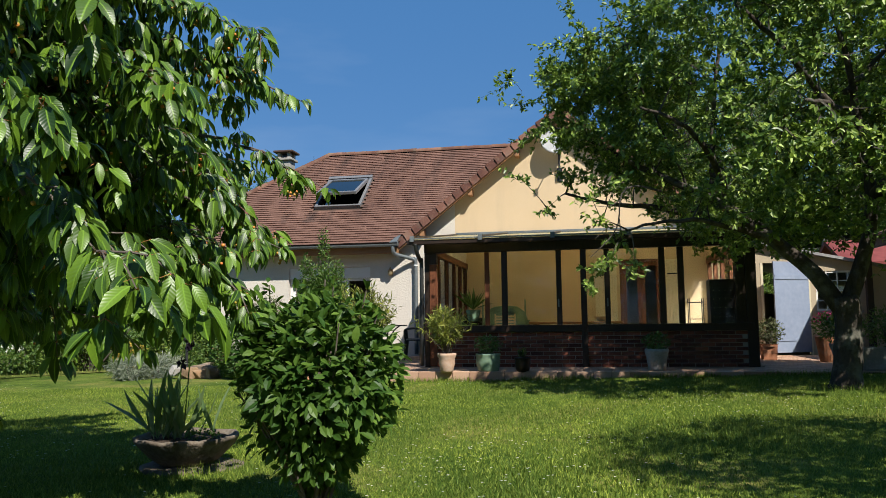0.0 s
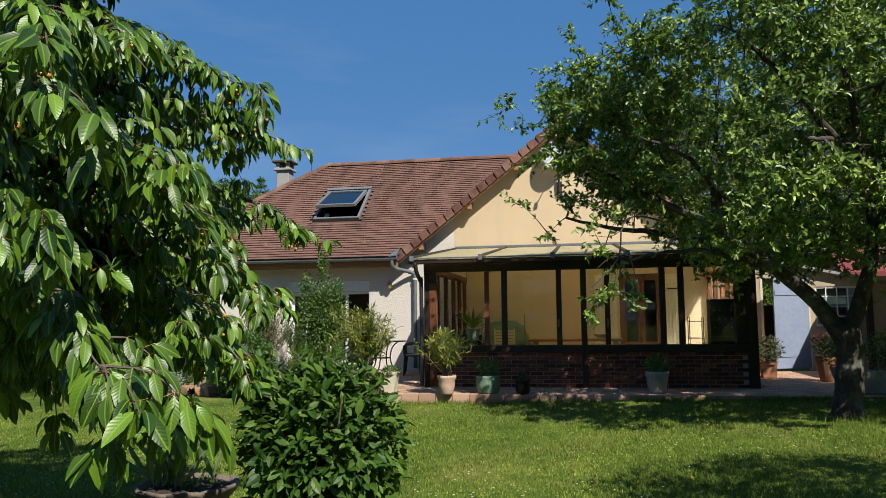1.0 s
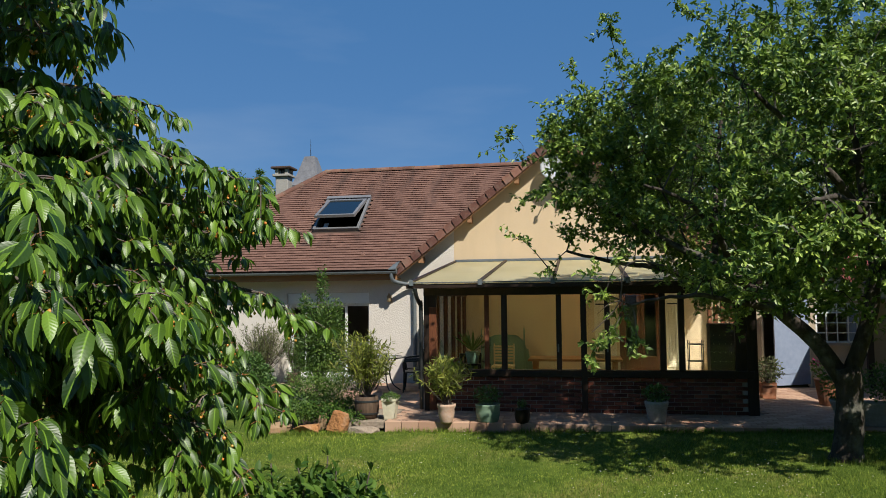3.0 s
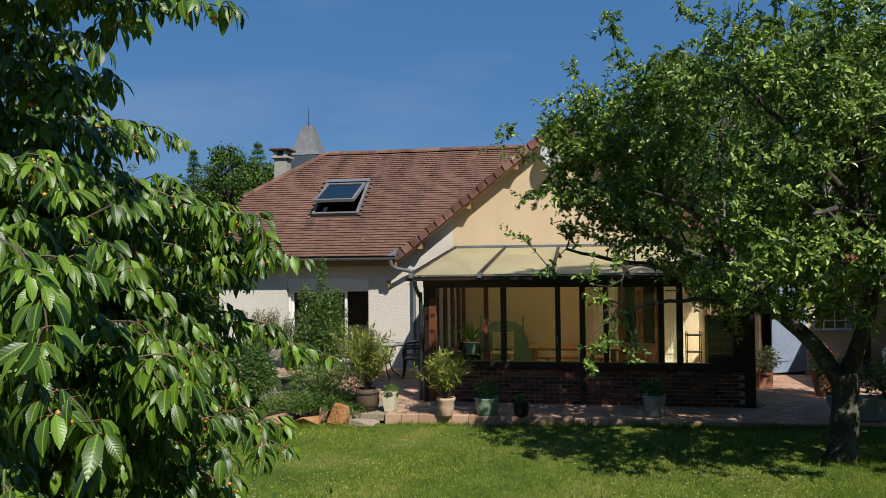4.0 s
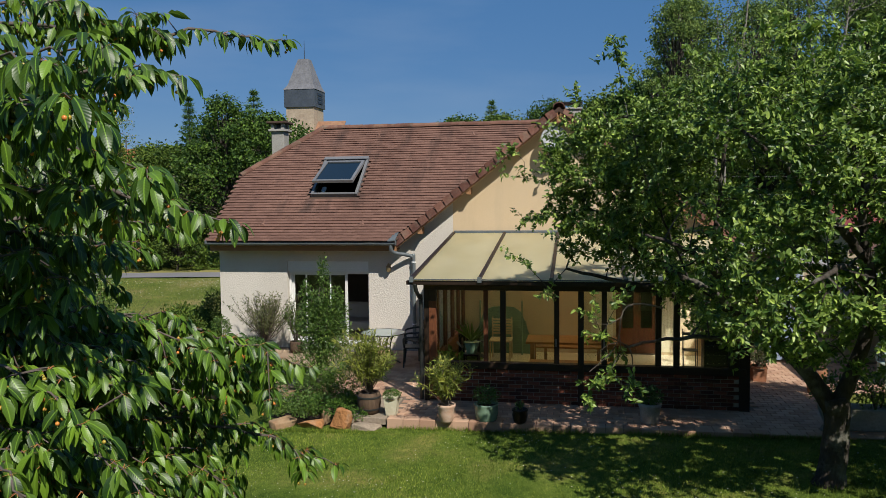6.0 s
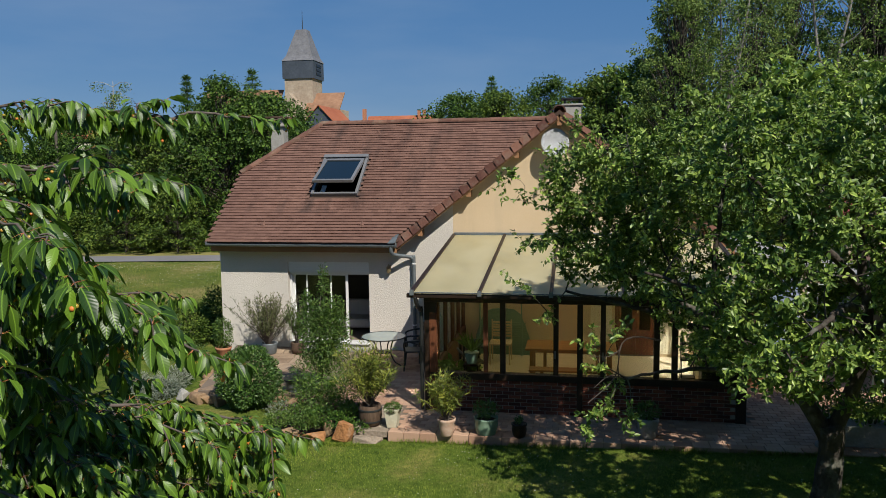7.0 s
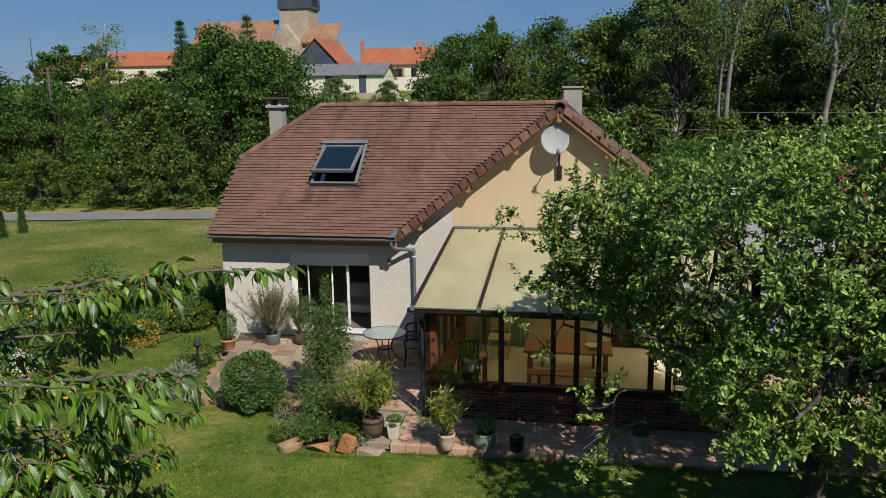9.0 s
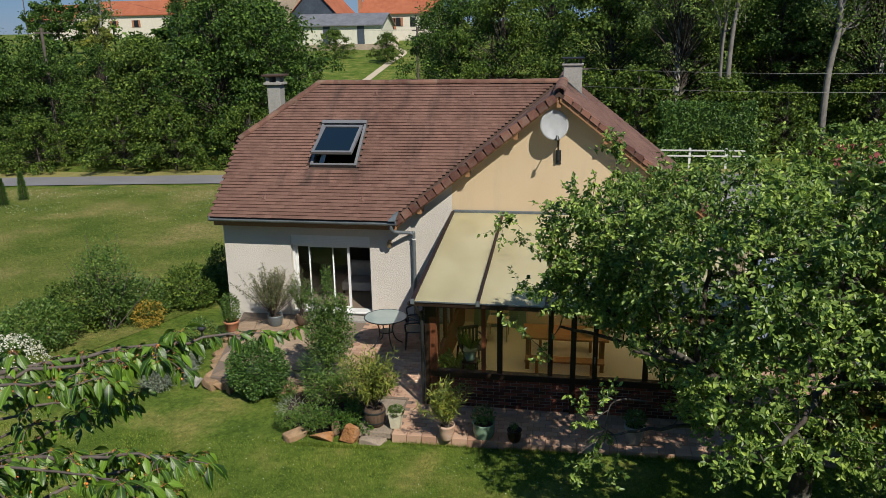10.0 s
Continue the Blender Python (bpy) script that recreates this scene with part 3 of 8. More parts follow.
for s in (-1, 1):
    bm = bmesh.new()
    a, b = AX + s * 0.02, AX + s * 3.78
    v = [(a, gable_z(a) - 0.10), (b, gable_z(b) - 0.10), (b, gable_z(b) - 0.20), (a, gable_z(a) - 0.20)]
    part("bargeboard", prism(v, VERGE_Y + 0.01, VERGE_Y + 0.035, bm), M["soffit"], house)
    for xx in (0.95, 2.05, 3.2) if s < 0 else (1.05, 2.1, 3.2):
        x = AX + s * xx
        part("purlin", boxes((x - 0.05, x + 0.05, VERGE_Y + 0.04, YW - 0.006, gable_z(x) - 0.30, gable_z(x) - 0.15)), M["soffit"], house)
    part("purlin", boxes((AX - 0.05 if s < 0 else AX + 1.55, AX + 0.05 if s < 0 else AX + 1.65, VERGE_Y + 0.04, YW - 0.006, RIDGE_Z - (0.34 if s < 0 else 1.5), RIDGE_Z - (0.17 if s < 0 else 1.37))), M["soffit"], house)


def half_round(p, q, r, over=0.03):
    """One ridge tile: a half round shell from p to q, a little wider at its far end."""
    bm = bmesh.new()
    p, q = Vector(p), Vector(q)
    d = (q - p).normalized()
    side = d.cross(Vector((0, 0, 1))).normalized()
    up = side.cross(d)
    rings = []
    for c, rr in ((p, r), (q + d * over, r * 1.08)):
        rings.append([bm.verts.new(c + side * (rr * math.cos(a)) + up * (rr * 0.75 * math.sin(a) - 0.02)) for a in np.linspace(-0.15, math.pi + 0.15, 8)])
        rings.append([bm.verts.new(c + side * ((rr - 0.018) * math.cos(a)) + up * ((rr - 0.018) * 0.75 * math.sin(a) - 0.03)) for a in np.linspace(-0.15, math.pi + 0.15, 8)])
    o1, i1, o2, i2 = rings
    for k in range(7):
        bm.faces.new((o1[k], o1[k + 1], o2[k + 1], o2[k]))
        bm.faces.new((i1[k], i2[k], i2[k + 1], i1[k + 1]))
        bm.faces.new((o1[k], i1[k], i1[k + 1], o1[k + 1]))
        bm.faces.new((o2[k], o2[k + 1], i2[k + 1], i2[k]))
    return bm


def cap_run(p, q, step, r):
    p, q = Vector(p), Vector(q)
    n = max(1, round((q - p).length / step))
    for i in range(n):
        j = Vector((0, 0, random.uniform(-0.008, 0.008)))
        part("ridge_tile", half_round(p.lerp(q, i / n) + j, p.lerp(q, (i + 1) / n) + j, r), M["cap"], roof)


cap_run((-6.62, RIDGE_Y, RIDGE_Z + 0.02), (AX - 0.12, RIDGE_Y, RIDGE_Z + 0.02), 0.36, 0.12)
cap_run((LEFT, 20.42, 4.28), (-6.66, RIDGE_Y, RIDGE_Z + 0.03), 0.30, 0.11)
cap_run((AX, VERGE_Y - 0.03, RIDGE_Z + 0.03), (AX, 26.2, RIDGE_Z + 0.03), 0.38, 0.13)
# verge tiles: turned down over the edge of the gable
for s in (-1, 1):
    n = 19
    for i in range(n):
        t0, t1 = 0.12 + i * (3.72 / n) + 0.014, 0.12 + (i + 1) * (3.72 / n) - 0.006
        x0, x1 = AX + s * t0, AX + s * t1
        rise, drop = 0.034, (1.0 if s < 0 else 0.45)
        bm = bmesh.new()
        top = [(x0, gable_z(x0) + 0.055), (x1, gable_z(x1) + 0.055 + rise), (x1 - s * 0.105 * drop, gable_z(x1) - 0.075 * drop), (x0 - s * 0.105 * drop, gable_z(x0) - 0.078 * drop)]
        prism(top, VERGE_Y - 0.03 - random.uniform(0, 0.008), VERGE_Y + 0.0, bm)
        prism([(x0, gable_z(x0) + 0.055), (x1, gable_z(x1) + 0.055 + rise), (x1, gable_z(x1) + 0.03), (x0, gable_z(x0) + 0.03)], VERGE_Y + 0.001, VERGE_Y + 0.17, bm)
        part("verge_tile", bm, M["verge"], roof)
# valley lining and its end sheet
part("valley", slab([(-3.76, 18.38, 2.66), (-3.67, 18.40, 2.67), (AX + 0.0, RIDGE_Y - 0.06, RIDGE_Z + 0.012), (AX - 0.08, RIDGE_Y, RIDGE_Z + 0.012)], 0.012), M["deck"], roof, "dark valley lining")
part("flashing", slab([(-3.88, 18.34, 2.65), (-3.70, 18.33, 2.66), (-3.66, 18.56, 2.84), (-3.78, 18.56, 2.80)], 0.02), M["zinc"], roof, "pale zinc flashing at the eaves corner")
# gutter: half round, with its end caps
gb = bmesh.new()
prof = [(18.335 + 0.062 * math.cos(a), 2.60 + 0.062 * math.sin(a)) for a in np.linspace(math.pi, 2 * math.pi, 9)]
inner = [(18.335 + 0.054 * math.cos(a), 2.60 + 0.054 * math.sin(a)) for a in np.linspace(2 * math.pi, math.pi, 9)]
ring = prof + inner
ga_, gb_ = [gb.verts.new((-8.40, y, z)) for y, z in ring], [gb.verts.new((-3.68, y, z)) for y, z in ring]
for i in range(len(ring)):
    j = (i + 1) % len(ring)
    gb.faces.new((ga_[j], ga_[i], gb_[i], gb_[j]))
for x in (-8.40, -3.68):
    tube([(x - 0.004, 18.335, 2.60), (x + 0.004, 18.335, 2.60)], 0.062, 14, gb)
part("gutter", gb, M["zinc"], house, "dark zinc half-round gutter")
part("downpipe", tube(smooth_line([(-3.80, 18.34, 2.56), (-3.80, 18.36, 2.44), (-3.74, 18.45, 2.36), (-3.48, 18.68, 2.29), (-3.38, 18.74, 2.24), (-3.35, 18.75, 2.12), (-3.35, 18.75, 0.05)], 40), 0.045, 12), M["zinc"], house, "grey zinc downpipe with a swan neck", smooth=True)
for z in (2.10, 0.62):
    part("pipe_clip", lathe([(0.048, z), (0.055, z + 0.004), (0.055, z + 0.03), (0.048, z + 0.034)], 12, centre=(-3.35, 18.75, 0)), M["white_paint"], house)
# vents in the roof
for x, y in ((-4.94, 21.68), (-2.31, 21.66), (-7.14, 18.78), (-4.63, 18.79)):
    bm = bmesh.new()
    p = Vector(on_main(x, y, 0.03))
    v = [bm.verts.new(p + Vector(o)) for o in ((-0.09, 0, 0), (0.09, 0, 0), (0, 0.01, 0.075), (0, 0.16, 0.145))]
    for f in ((0, 1, 2), (0, 2, 3), (1, 3, 2), (0, 3, 1)):
        bm.faces.new([v[k] for k in f])
    part("vent_tile", bm, M["tile_piece"], roof)
# chimneys
def chimney(x, y, base, top, w, pots):
    c = thing("chimney", (x, y, base), "rendered chimney with a raised dark cap" if pots else "grey rendered chimney with a flat slab", "chimney")
    part("shaft", boxes((x - w, x + w, y - w, y + w, base, top)), M["concrete"], c, bevel=0.01)
    if pots:
        part("collar", boxes((x - w - 0.07, x + w + 0.07, y - w - 0.07, y + w + 0.07, top, top + 0.07)), M["concrete"], c, bevel=0.01)
        for sx in (-1, 1):
            for sy in (-1, 1):
                part("cap_post", boxes((x + sx * w * 0.8 - 0.05, x + sx * w * 0.8 + 0.05, y + sy * w * 0.8 - 0.05, y + sy * w * 0.8 + 0.05, top + 0.07, top + 0.23)), M["concrete"], c)
        part("flue", lathe([(0.11, 0), (0.11, 0.14), (0.09, 0.14), (0.09, 0.0)], 14, centre=(x, y, top + 0.07)), M["black"], c)
        part("cap", boxes((x - w - 0.11, x + w + 0.11, y - w - 0.11, y + w + 0.11, top + 0.23, top + 0.29)), M["deck"], c, "dark cap slab", bevel=0.012)
    else:
        part("collar", boxes((x - w - 0.04, x + w + 0.04, y - w - 0.04, y + w + 0.04, top, top + 0.05)), M["concrete"], c, bevel=0.008)
        for sx in (-1, 1):
            part("cap_post", boxes((x + sx * (w - 0.05) - 0.03, x + sx * (w - 0.05) + 0.03, y - 0.16, y + 0.16, top + 0.05, top + 0.17)), M["black"], c)
        part("cap", boxes((x - w - 0.05, x + w + 0.05, y - w, y + w, top + 0.17, top + 0.215)), M["black"], c, "dark flat cover plate", bevel=0.008)


chimney(-8.05, 22.35, 4.2, 5.58, 0.19, True)
chimney(0.30, 22.9, 5.0, 6.02, 0.25, False)
part("flashing", slab([(0.02, 22.55, RIDGE_Z + 0.07), (0.12, 22.55, RIDGE_Z + 0.05), (0.72, 22.55, 5.14), (0.62, 22.62, 5.24)], 0.02), M["zinc"], roof)
# roof window, its sash tilted open
rw = thing("roof_window", on_main((VX0 + VX1) / 2, (VY0 + VY1) / 2), "grey roof window with its sash tilted open", "roof window")
up = Vector((0, 1, SL)).normalized()
nrm = Vector((0, -SL, 1)).normalized()


def roof_box(x0, x1, v0, v1, n0, n1, base=None, bm=None):
    """A box laid on the roof slope: x, way up the slope from the base, height off it."""
    bm = bm or bmesh.new()
    o = Vector(on_main(0, VY0)) if base is None else Vector(base)
    m = Matrix((Vector((1, 0, 0)), up, nrm)).transposed().to_4x4()
    m.translation = Vector((0, o.y, o.z))
    bmesh.ops.create_cube(bm, size=1.0, matrix=m @ Matrix.LocRotScale(((x0 + x1) / 2, (v0 + v1) / 2, (n0 + n1) / 2), None, (x1 - x0, v1 - v0, n1 - n0)))
    return bm


VL = (VY1 - VY0) * math.hypot(1, SL)
M["window_grey"] = surface("window_grey", (0.16, 0.16, 0.165), (0.24, 0.24, 0.245), rough=0.4, fine=20, metal=0.3, bump=0.03)
for x0, x1, v0, v1 in ((VX0 - 0.07, VX0, -0.06, VL + 0.10), (VX1, VX1 + 0.07, -0.06, VL + 0.10), (VX0, VX1, -0.06, 0.0), (VX0 - 0.07, VX1 + 0.07, VL + 0.101, VL + 0.22)):
    part("frame", roof_box(x0, x1, v0, v1, -0.12, 0.11 if v0 < VL else 0.14), M["window_grey"], rw, bevel=0.008)
# the sash turns about its top edge
hinge = Vector((0, VY0, EAVE_Z + SL * (VY0 - EAVE_Y))) + up * (VL + 0.02) + nrm * 0.10
tilt = radians(-13)
su = (Matrix.Rotation(tilt, 3, "X") @ up).normalized()
sn = su.cross(Vector((-1, 0, 0))).normalized()
if sn.z < 0:
    sn = -sn


def sash_box(x0, x1, a0, a1, n0, n1):
    bm = bmesh.new()
    m = Matrix((Vector((1, 0, 0)), su, sn)).transposed().to_4x4()
    m.translation = hinge
    bmesh.ops.create_cube(bm, size=1.0, matrix=m @ Matrix.LocRotScale(((x0 + x1) / 2, (a0 + a1) / 2, (n0 + n1) / 2), None, (x1 - x0, a1 - a0, n1 - n0)))
    return bm


sash = part("sash", sash_box(VX0 + 0.01, VX0 + 0.08, -VL + 0.02, 0, -0.03, 0.04), M["window_grey"], rw, bevel=0.006)
for x0, x1, a0, a1 in ((VX1 - 0.08, VX1 - 0.01, -VL + 0.02, 0), (VX0 + 0.081, VX1 - 0.081, -VL + 0.02, -VL + 0.09), (VX0 + 0.081, VX1 - 0.081, -0.08, 0)):
    part("sash_bar", sash_box(x0, x1, a0, a1, -0.03, 0.04), M["window_grey"], sash)
M["sky_glass"], nt_, p_ = blank("dark_reflecting_glass")
p_.inputs["Base Color"].default_value, p_.inputs["Roughness"].default_value = (0.006, 0.012, 0.018, 1), 0.03
p_.inputs["Specular IOR Level"].default_value = 0.6
part("pane", sash_box(VX0 + 0.08, VX1 - 0.08, -VL + 0.09, -0.08, 0.0, 0.012), M["sky_glass"], rw, "dark reflecting pane")
part("blind", roof_box(VX0 + 0.10, VX0 + 0.22, 0.05, 0.42, -0.06, -0.04), M["white_paint"], rw, "pale sash lining")

# sliding patio door with its roller shutter box
door = thing("patio_door", ((DX0 + DX1) / 2, YW, DZ0), "white sliding patio door standing open under a shutter box", "patio door")
DY = YW + 0.14
part("frame", boxes((DX0, DX0 + 0.05, DY, DY + 0.12, DZ0, 1.86), (DX1 - 0.05, DX1, DY, DY + 0.12, DZ0, 1.86), (DX0 + 0.05, DX1 - 0.05, DY, DY + 0.12, 1.80, 1.86)), M["white_paint"], door)
part("threshold", boxes((DX0, DX1, YW - 0.05, DY + 0.12, DZ0 + 0.002, DZ0 + 0.05)), M["white_paint"], door, bevel=0.008)
sb = boxes((DX0, DX1, YW + 0.06, YW + 0.08, 1.862, 2.118))
for i in range(6):
    boxes((DX0 + 0.002, DX1 - 0.002, YW + 0.05, YW + 0.062, 1.866 + i * 0.042, 1.866 + i * 0.042 + 0.036), bm=sb)
part("shutter", sb, M["white_paint"], door, "white slatted roller shutter, rolled up")
for k, (x0, x1, yy) in enumerate(((DX0 + 0.05, -5.50, DY + 0.07), (-6.13, -5.06, DY + 0.02))):
    wl_, wr_ = (0.055, 0.026) if k == 0 else (0.026, 0.06)
    s = part("sash", boxes((x0, x0 + wl_, yy, yy + 0.035, DZ0 + 0.05, 1.80), (x1 - wr_, x1, yy, yy + 0.035, DZ0 + 0.05, 1.80),
                           (x0 + wl_, x1 - wr_, yy, yy + 0.035, DZ0 + 0.05, DZ0 + 0.11), (x0 + wl_, x1 - wr_, yy, yy + 0.035, 1.77, 1.80)), M["white_paint"], door)
    g = part("pane", boxes((x0 + wl_ - 0.004, x1 - wr_ + 0.004, yy + 0.015, yy + 0.02, DZ0 + 0.105, 1.775)), M["glass"], s)
    g.visible_shadow = False
step = tagged(part("door_step", boxes((DX0 + 0.5, DX1 + 0.02, YW - 0.34, YW - 0.052, -0.02, 0.05)), M["concrete"], bevel=0.01), "low grey concrete step before the patio door", "step")
sofa = thing("sofa", (-5.0, 20.6, 0.09), "low pale grey sofa inside the dark room", "sofa")
M["fabric"] = surface("grey_fabric", (0.32, 0.32, 0.33), (0.44, 0.44, 0.45), rough=0.95, fine=60)
part("base", boxes((-5.75, -4.35, 20.3, 21.0, 0.18, 0.42)), M["fabric"], sofa, bevel=0.04)
part("backrest", boxes((-5.75, -4.35, 21.0, 21.2, 0.18, 0.82)), M["fabric"], sofa, bevel=0.05)
for x in (-5.7, -4.4):
    for y in (20.36, 21.1):
        part("leg", boxes((x - 0.025, x + 0.025, y - 0.025, y + 0.025, 0.09, 0.18)), M["black"], sofa)

# outside wall lamp
wl = thing("wall_lamp", (-3.96, YW, 1.99), "small brass outdoor wall lamp", "wall lamp")
M["brass"] = surface("brass", (0.28, 0.20, 0.10), (0.42, 0.32, 0.18), rough=0.4, metal=0.8, bump=0.05)
part("bracket", tube([(-3.96, YW - 0.001, 1.98), (-3.96, YW - 0.06, 2.0), (-3.96, YW - 0.11, 1.99)], 0.014, 8), M["brass"], wl)
part("lantern", lathe([(0.03, -0.09), (0.055, -0.06), (0.05, 0.02), (0.065, 0.03), (0.03, 0.07), (0.01, 0.12)], 10, centre=(-3.96, YW - 0.11, 1.98)), M["brass"], wl)
part("plate", boxes((-4.0, -3.92, YW - 0.02, YW - 0.002, 1.90, 2.06)), M["brass"], wl)
# satellite dish
dish = thing("satellite_dish", (0.02, YW, 4.6), "pale grey satellite dish on the gable", "satellite dish")
bm = bmesh.new()
dn = Vector((0.18, -0.93, 0.30)).normalized()
du = dn.cross(Vector((0, 0, 1))).normalized()
dv = du.cross(dn)
dc = Vector((-0.046, 18.58, 4.89))
rings = []
for r in (0.0, 0.12, 0.22, 0.30, 0.335, 0.345):
    z = 0.42 * r * r
    rings.append([bm.verts.new(dc + (du * math.cos(a) * r * 0.93 + dv * math.sin(a) * r) + dn * (z - 0.02 * (r > 0.34))) for a in np.linspace(0, 2 * math.pi, 32, endpoint=False)] if r else [bm.verts.new(dc)])
for k in range(32):
    bm.faces.new((rings[0][0], rings[1][k], rings[1][(k + 1) % 32]))
for a, b in zip(rings[1:], rings[2:]):
    for k in range(32):
        bm.faces.new((a[k], b[k], b[(k + 1) % 32], a[(k + 1) % 32]))
bmesh.ops.solidify(bm, geom=bm.faces[:], thickness=0.012)
M["dish"] = surface("dish_grey", (0.50, 0.51, 0.52), (0.60, 0.61, 0.62), rough=0.5, fine=10, coarse=2, bump=0.02)
part("reflector", bm, M["dish"], dish, smooth=True)
part("arm", tube([dc - dv * 0.33 + dn * 0.03, dc - dv * 0.36 + dn * 0.34], 0.012, 8), M["dark_metal"], dish)
part("receiver", tube([dc - dv * 0.30 + dn * 0.36, dc - dv * 0.40 + dn * 0.36], [0.03, 0.045], 10), M["dark_metal"], dish)
part("mast", tube([(0.05, 18.68, 4.85), (0.06, 18.72, 4.1), (0.06, YW - 0.01, 4.05)], 0.024, 10), M["dark_metal"], dish)
part("plate", boxes((0.0, 0.12, YW - 0.03, YW - 0.006, 3.98, 4.30)), M["dark_metal"], dish)

# ---- veranda ----
VF, VXL, VXR = 14.46, -2.22, 3.30
ver = thing("veranda", (0.5, VF, 0), "lean-to veranda of dark stained wood on a brick base", "veranda")
SILL, HEAD = 0.72, 2.00
part("floor", boxes((VXL + 0.05, VXR - 0.02, VF + 0.12, YW - 0.01, -0.05, 0.03)), surface("cream_floor_tile", (0.60, 0.50, 0.34), (0.72, 0.62, 0.45), rough=0.35, fine=6, coarse=1), ver, "cream tiled floor")
base = part("brick_base", boxes((VXL + 0.06, VXR - 0.05, VF + 0.012, VF + 0.11, 0.0, 0.60)), M["mortar"], ver, "low brick wall with pale joints")
part("sill", boxes((VXL + 0.08, VXR - 0.06, VF - 0.045, VF + 0.12, 0.60, SILL)), M["dark_wood"], ver, "dark wooden sill", bevel=0.008)
part("head_beam", boxes((VXL - 0.02, VXR + 0.04, VF - 0.06, VF + 0.08, HEAD, 2.20)), M["dark_wood"], ver, "dark wooden beam", bevel=0.008)
part("corner_post", boxes((VXL - 0.02, VXL + 0.07, VF - 0.03, VF + 0.10, -0.02, HEAD)), M["dark_wood"], ver, bevel=0.006)
part("corner_post", boxes((VXL + 0.072, VXL + 0.20, VF - 0.04, VF + 0.09, 0.02, 1.80)), M["red_wood"], ver, "reddish wooden corner post", bevel=0.006)
part("corner_post", boxes((VXL + 0.072, VXL + 0.20, VF - 0.035, VF + 0.09, 1.801, HEAD)), M["dark_wood"], ver)
part("corner_post", boxes((VXR - 0.17, VXR, VF - 0.03, VF + 0.13, -0.02, HEAD)), M["dark_wood"], ver, bevel=0.008)
part("corner_post", boxes((VXR - 0.34, VXR - 0.172, VF - 0.02, VF + 0.09, SILL, HEAD)), M["dark_wood"], ver, bevel=0.006)
for x0, x1, z0, d, red in ((-1.18, -1.10, SILL, 0.04, True), (-0.88, -0.78, 0.66, -0.01, False), (0.06, 0.15, 0.66, 0.0, False), (0.47, 0.57, -0.02, -0.05, False), (0.87, 0.96, 0.66, 0.0, False), (1.77, 1.87, SILL, 0.02, False), (2.07, 2.17, 0.66, 0.0, False)):
    part("mullion", boxes((x0, x1, VF + d, VF + d + 0.07, z0, HEAD)), M["red_wood"] if red else M["dark_wood"], ver, bevel=0.005)
for x0, x1 in ((VXL + 0.20, -1.18), (-1.10, -0.88), (-0.78, 0.06), (0.57, 0.87), (0.96, 1.77), (1.87, 2.07), (2.17, VXR - 0.34)):
    g = part("window_pane", boxes((x0 + 0.002, x1 - 0.002, VF + 0.045, VF + 0.05, SILL + 0.002, HEAD - 0.002)), M["glass"], ver)
    g.visible_shadow = False
for x in (0.08, 0.90):
    part("handle", boxes((x, x + 0.025, VF - 0.02, VF - 0.001, 1.02, 1.16)), M["zinc"], ver, "pale metal handle", bevel=0.004)
# side walls of the veranda
for x, s in ((VXL, 1), (VXR - 0.10, -1)):
    part("side_base", boxes((x, x + 0.10, VF + 0.131, YW - 0.01, -0.02, 0.66)), M["red_wood"], ver)
    part("side_head", boxes((x, x + 0.10, VF + 0.131, YW - 0.01, HEAD, 2.12)), M["red_wood"], ver)
    for y in (15.35, 16.25, 17.15, 17.95, 18.70):
        part("side_post", boxes((x + 0.01, x + 0.09, y - 0.05, y + 0.05, 0.66, HEAD)), M["red_wood"], ver, bevel=0.005)
    g = part("window_pane", boxes((x + 0.047, x + 0.052, VF + 0.14, YW - 0.02, 0.662, HEAD - 0.002)), M["glass"], ver)
    g.visible_shadow = False
    bm = prism_yz([(VF + 0.131, 2.121), (YW - 0.012, 2.121), (YW - 0.012, 2.73), (VF + 0.131, 2.19)], x + 0.03, x + 0.07)
    part("side_gable", bm, M["render_white"] if s > 0 else M["render_yellow"], ver)
# roof of the veranda: pale panels between dark rafters
VR0, VR1 = (14.08, 2.225), (18.78, 2.80)


def veranda_z(y):
    return VR0[1] + (y - VR0[0]) * (VR1[1] - VR0[1]) / (VR1[0] - VR0[0])


M["panel"], nt_, p_ = blank("yellowed_roof_panel")
v_ = coords(nt_, (1, 0.6, 1))
nz = node(nt_, "ShaderNodeTexNoise", Scale=1.6, Detail=5.0)
nt_.links.new(v_, nz.inputs["Vector"])
pc = ramp_colour(nt_, nz.outputs["Fac"], [(0.3, (0.60, 0.55, 0.35)), (0.7, (0.76, 0.72, 0.51))])
nt_.links.new(pc, p_.inputs["Base Color"])
p_.inputs["Roughness"].default_value = 0.35
tr_ = nt_.nodes.new("ShaderNodeBsdfTranslucent")
tr_.inputs["Color"].default_value = (0.94, 0.85, 0.60, 1)
ms_ = nt_.nodes.new("ShaderNodeMixShader")
ms_.inputs["Fac"].default_value = 0.58
nt_.links.new(p_.outputs["BSDF"], ms_.inputs[1])
nt_.links.new(tr_.outputs["BSDF"], ms_.inputs[2])
nt_.links.new(ms_.outputs["Shader"], nt_.nodes["Material Output"].inputs["Surface"])
RX = [-2.38, -1.19, 0.03, 1.25, 2.40, 3.42]
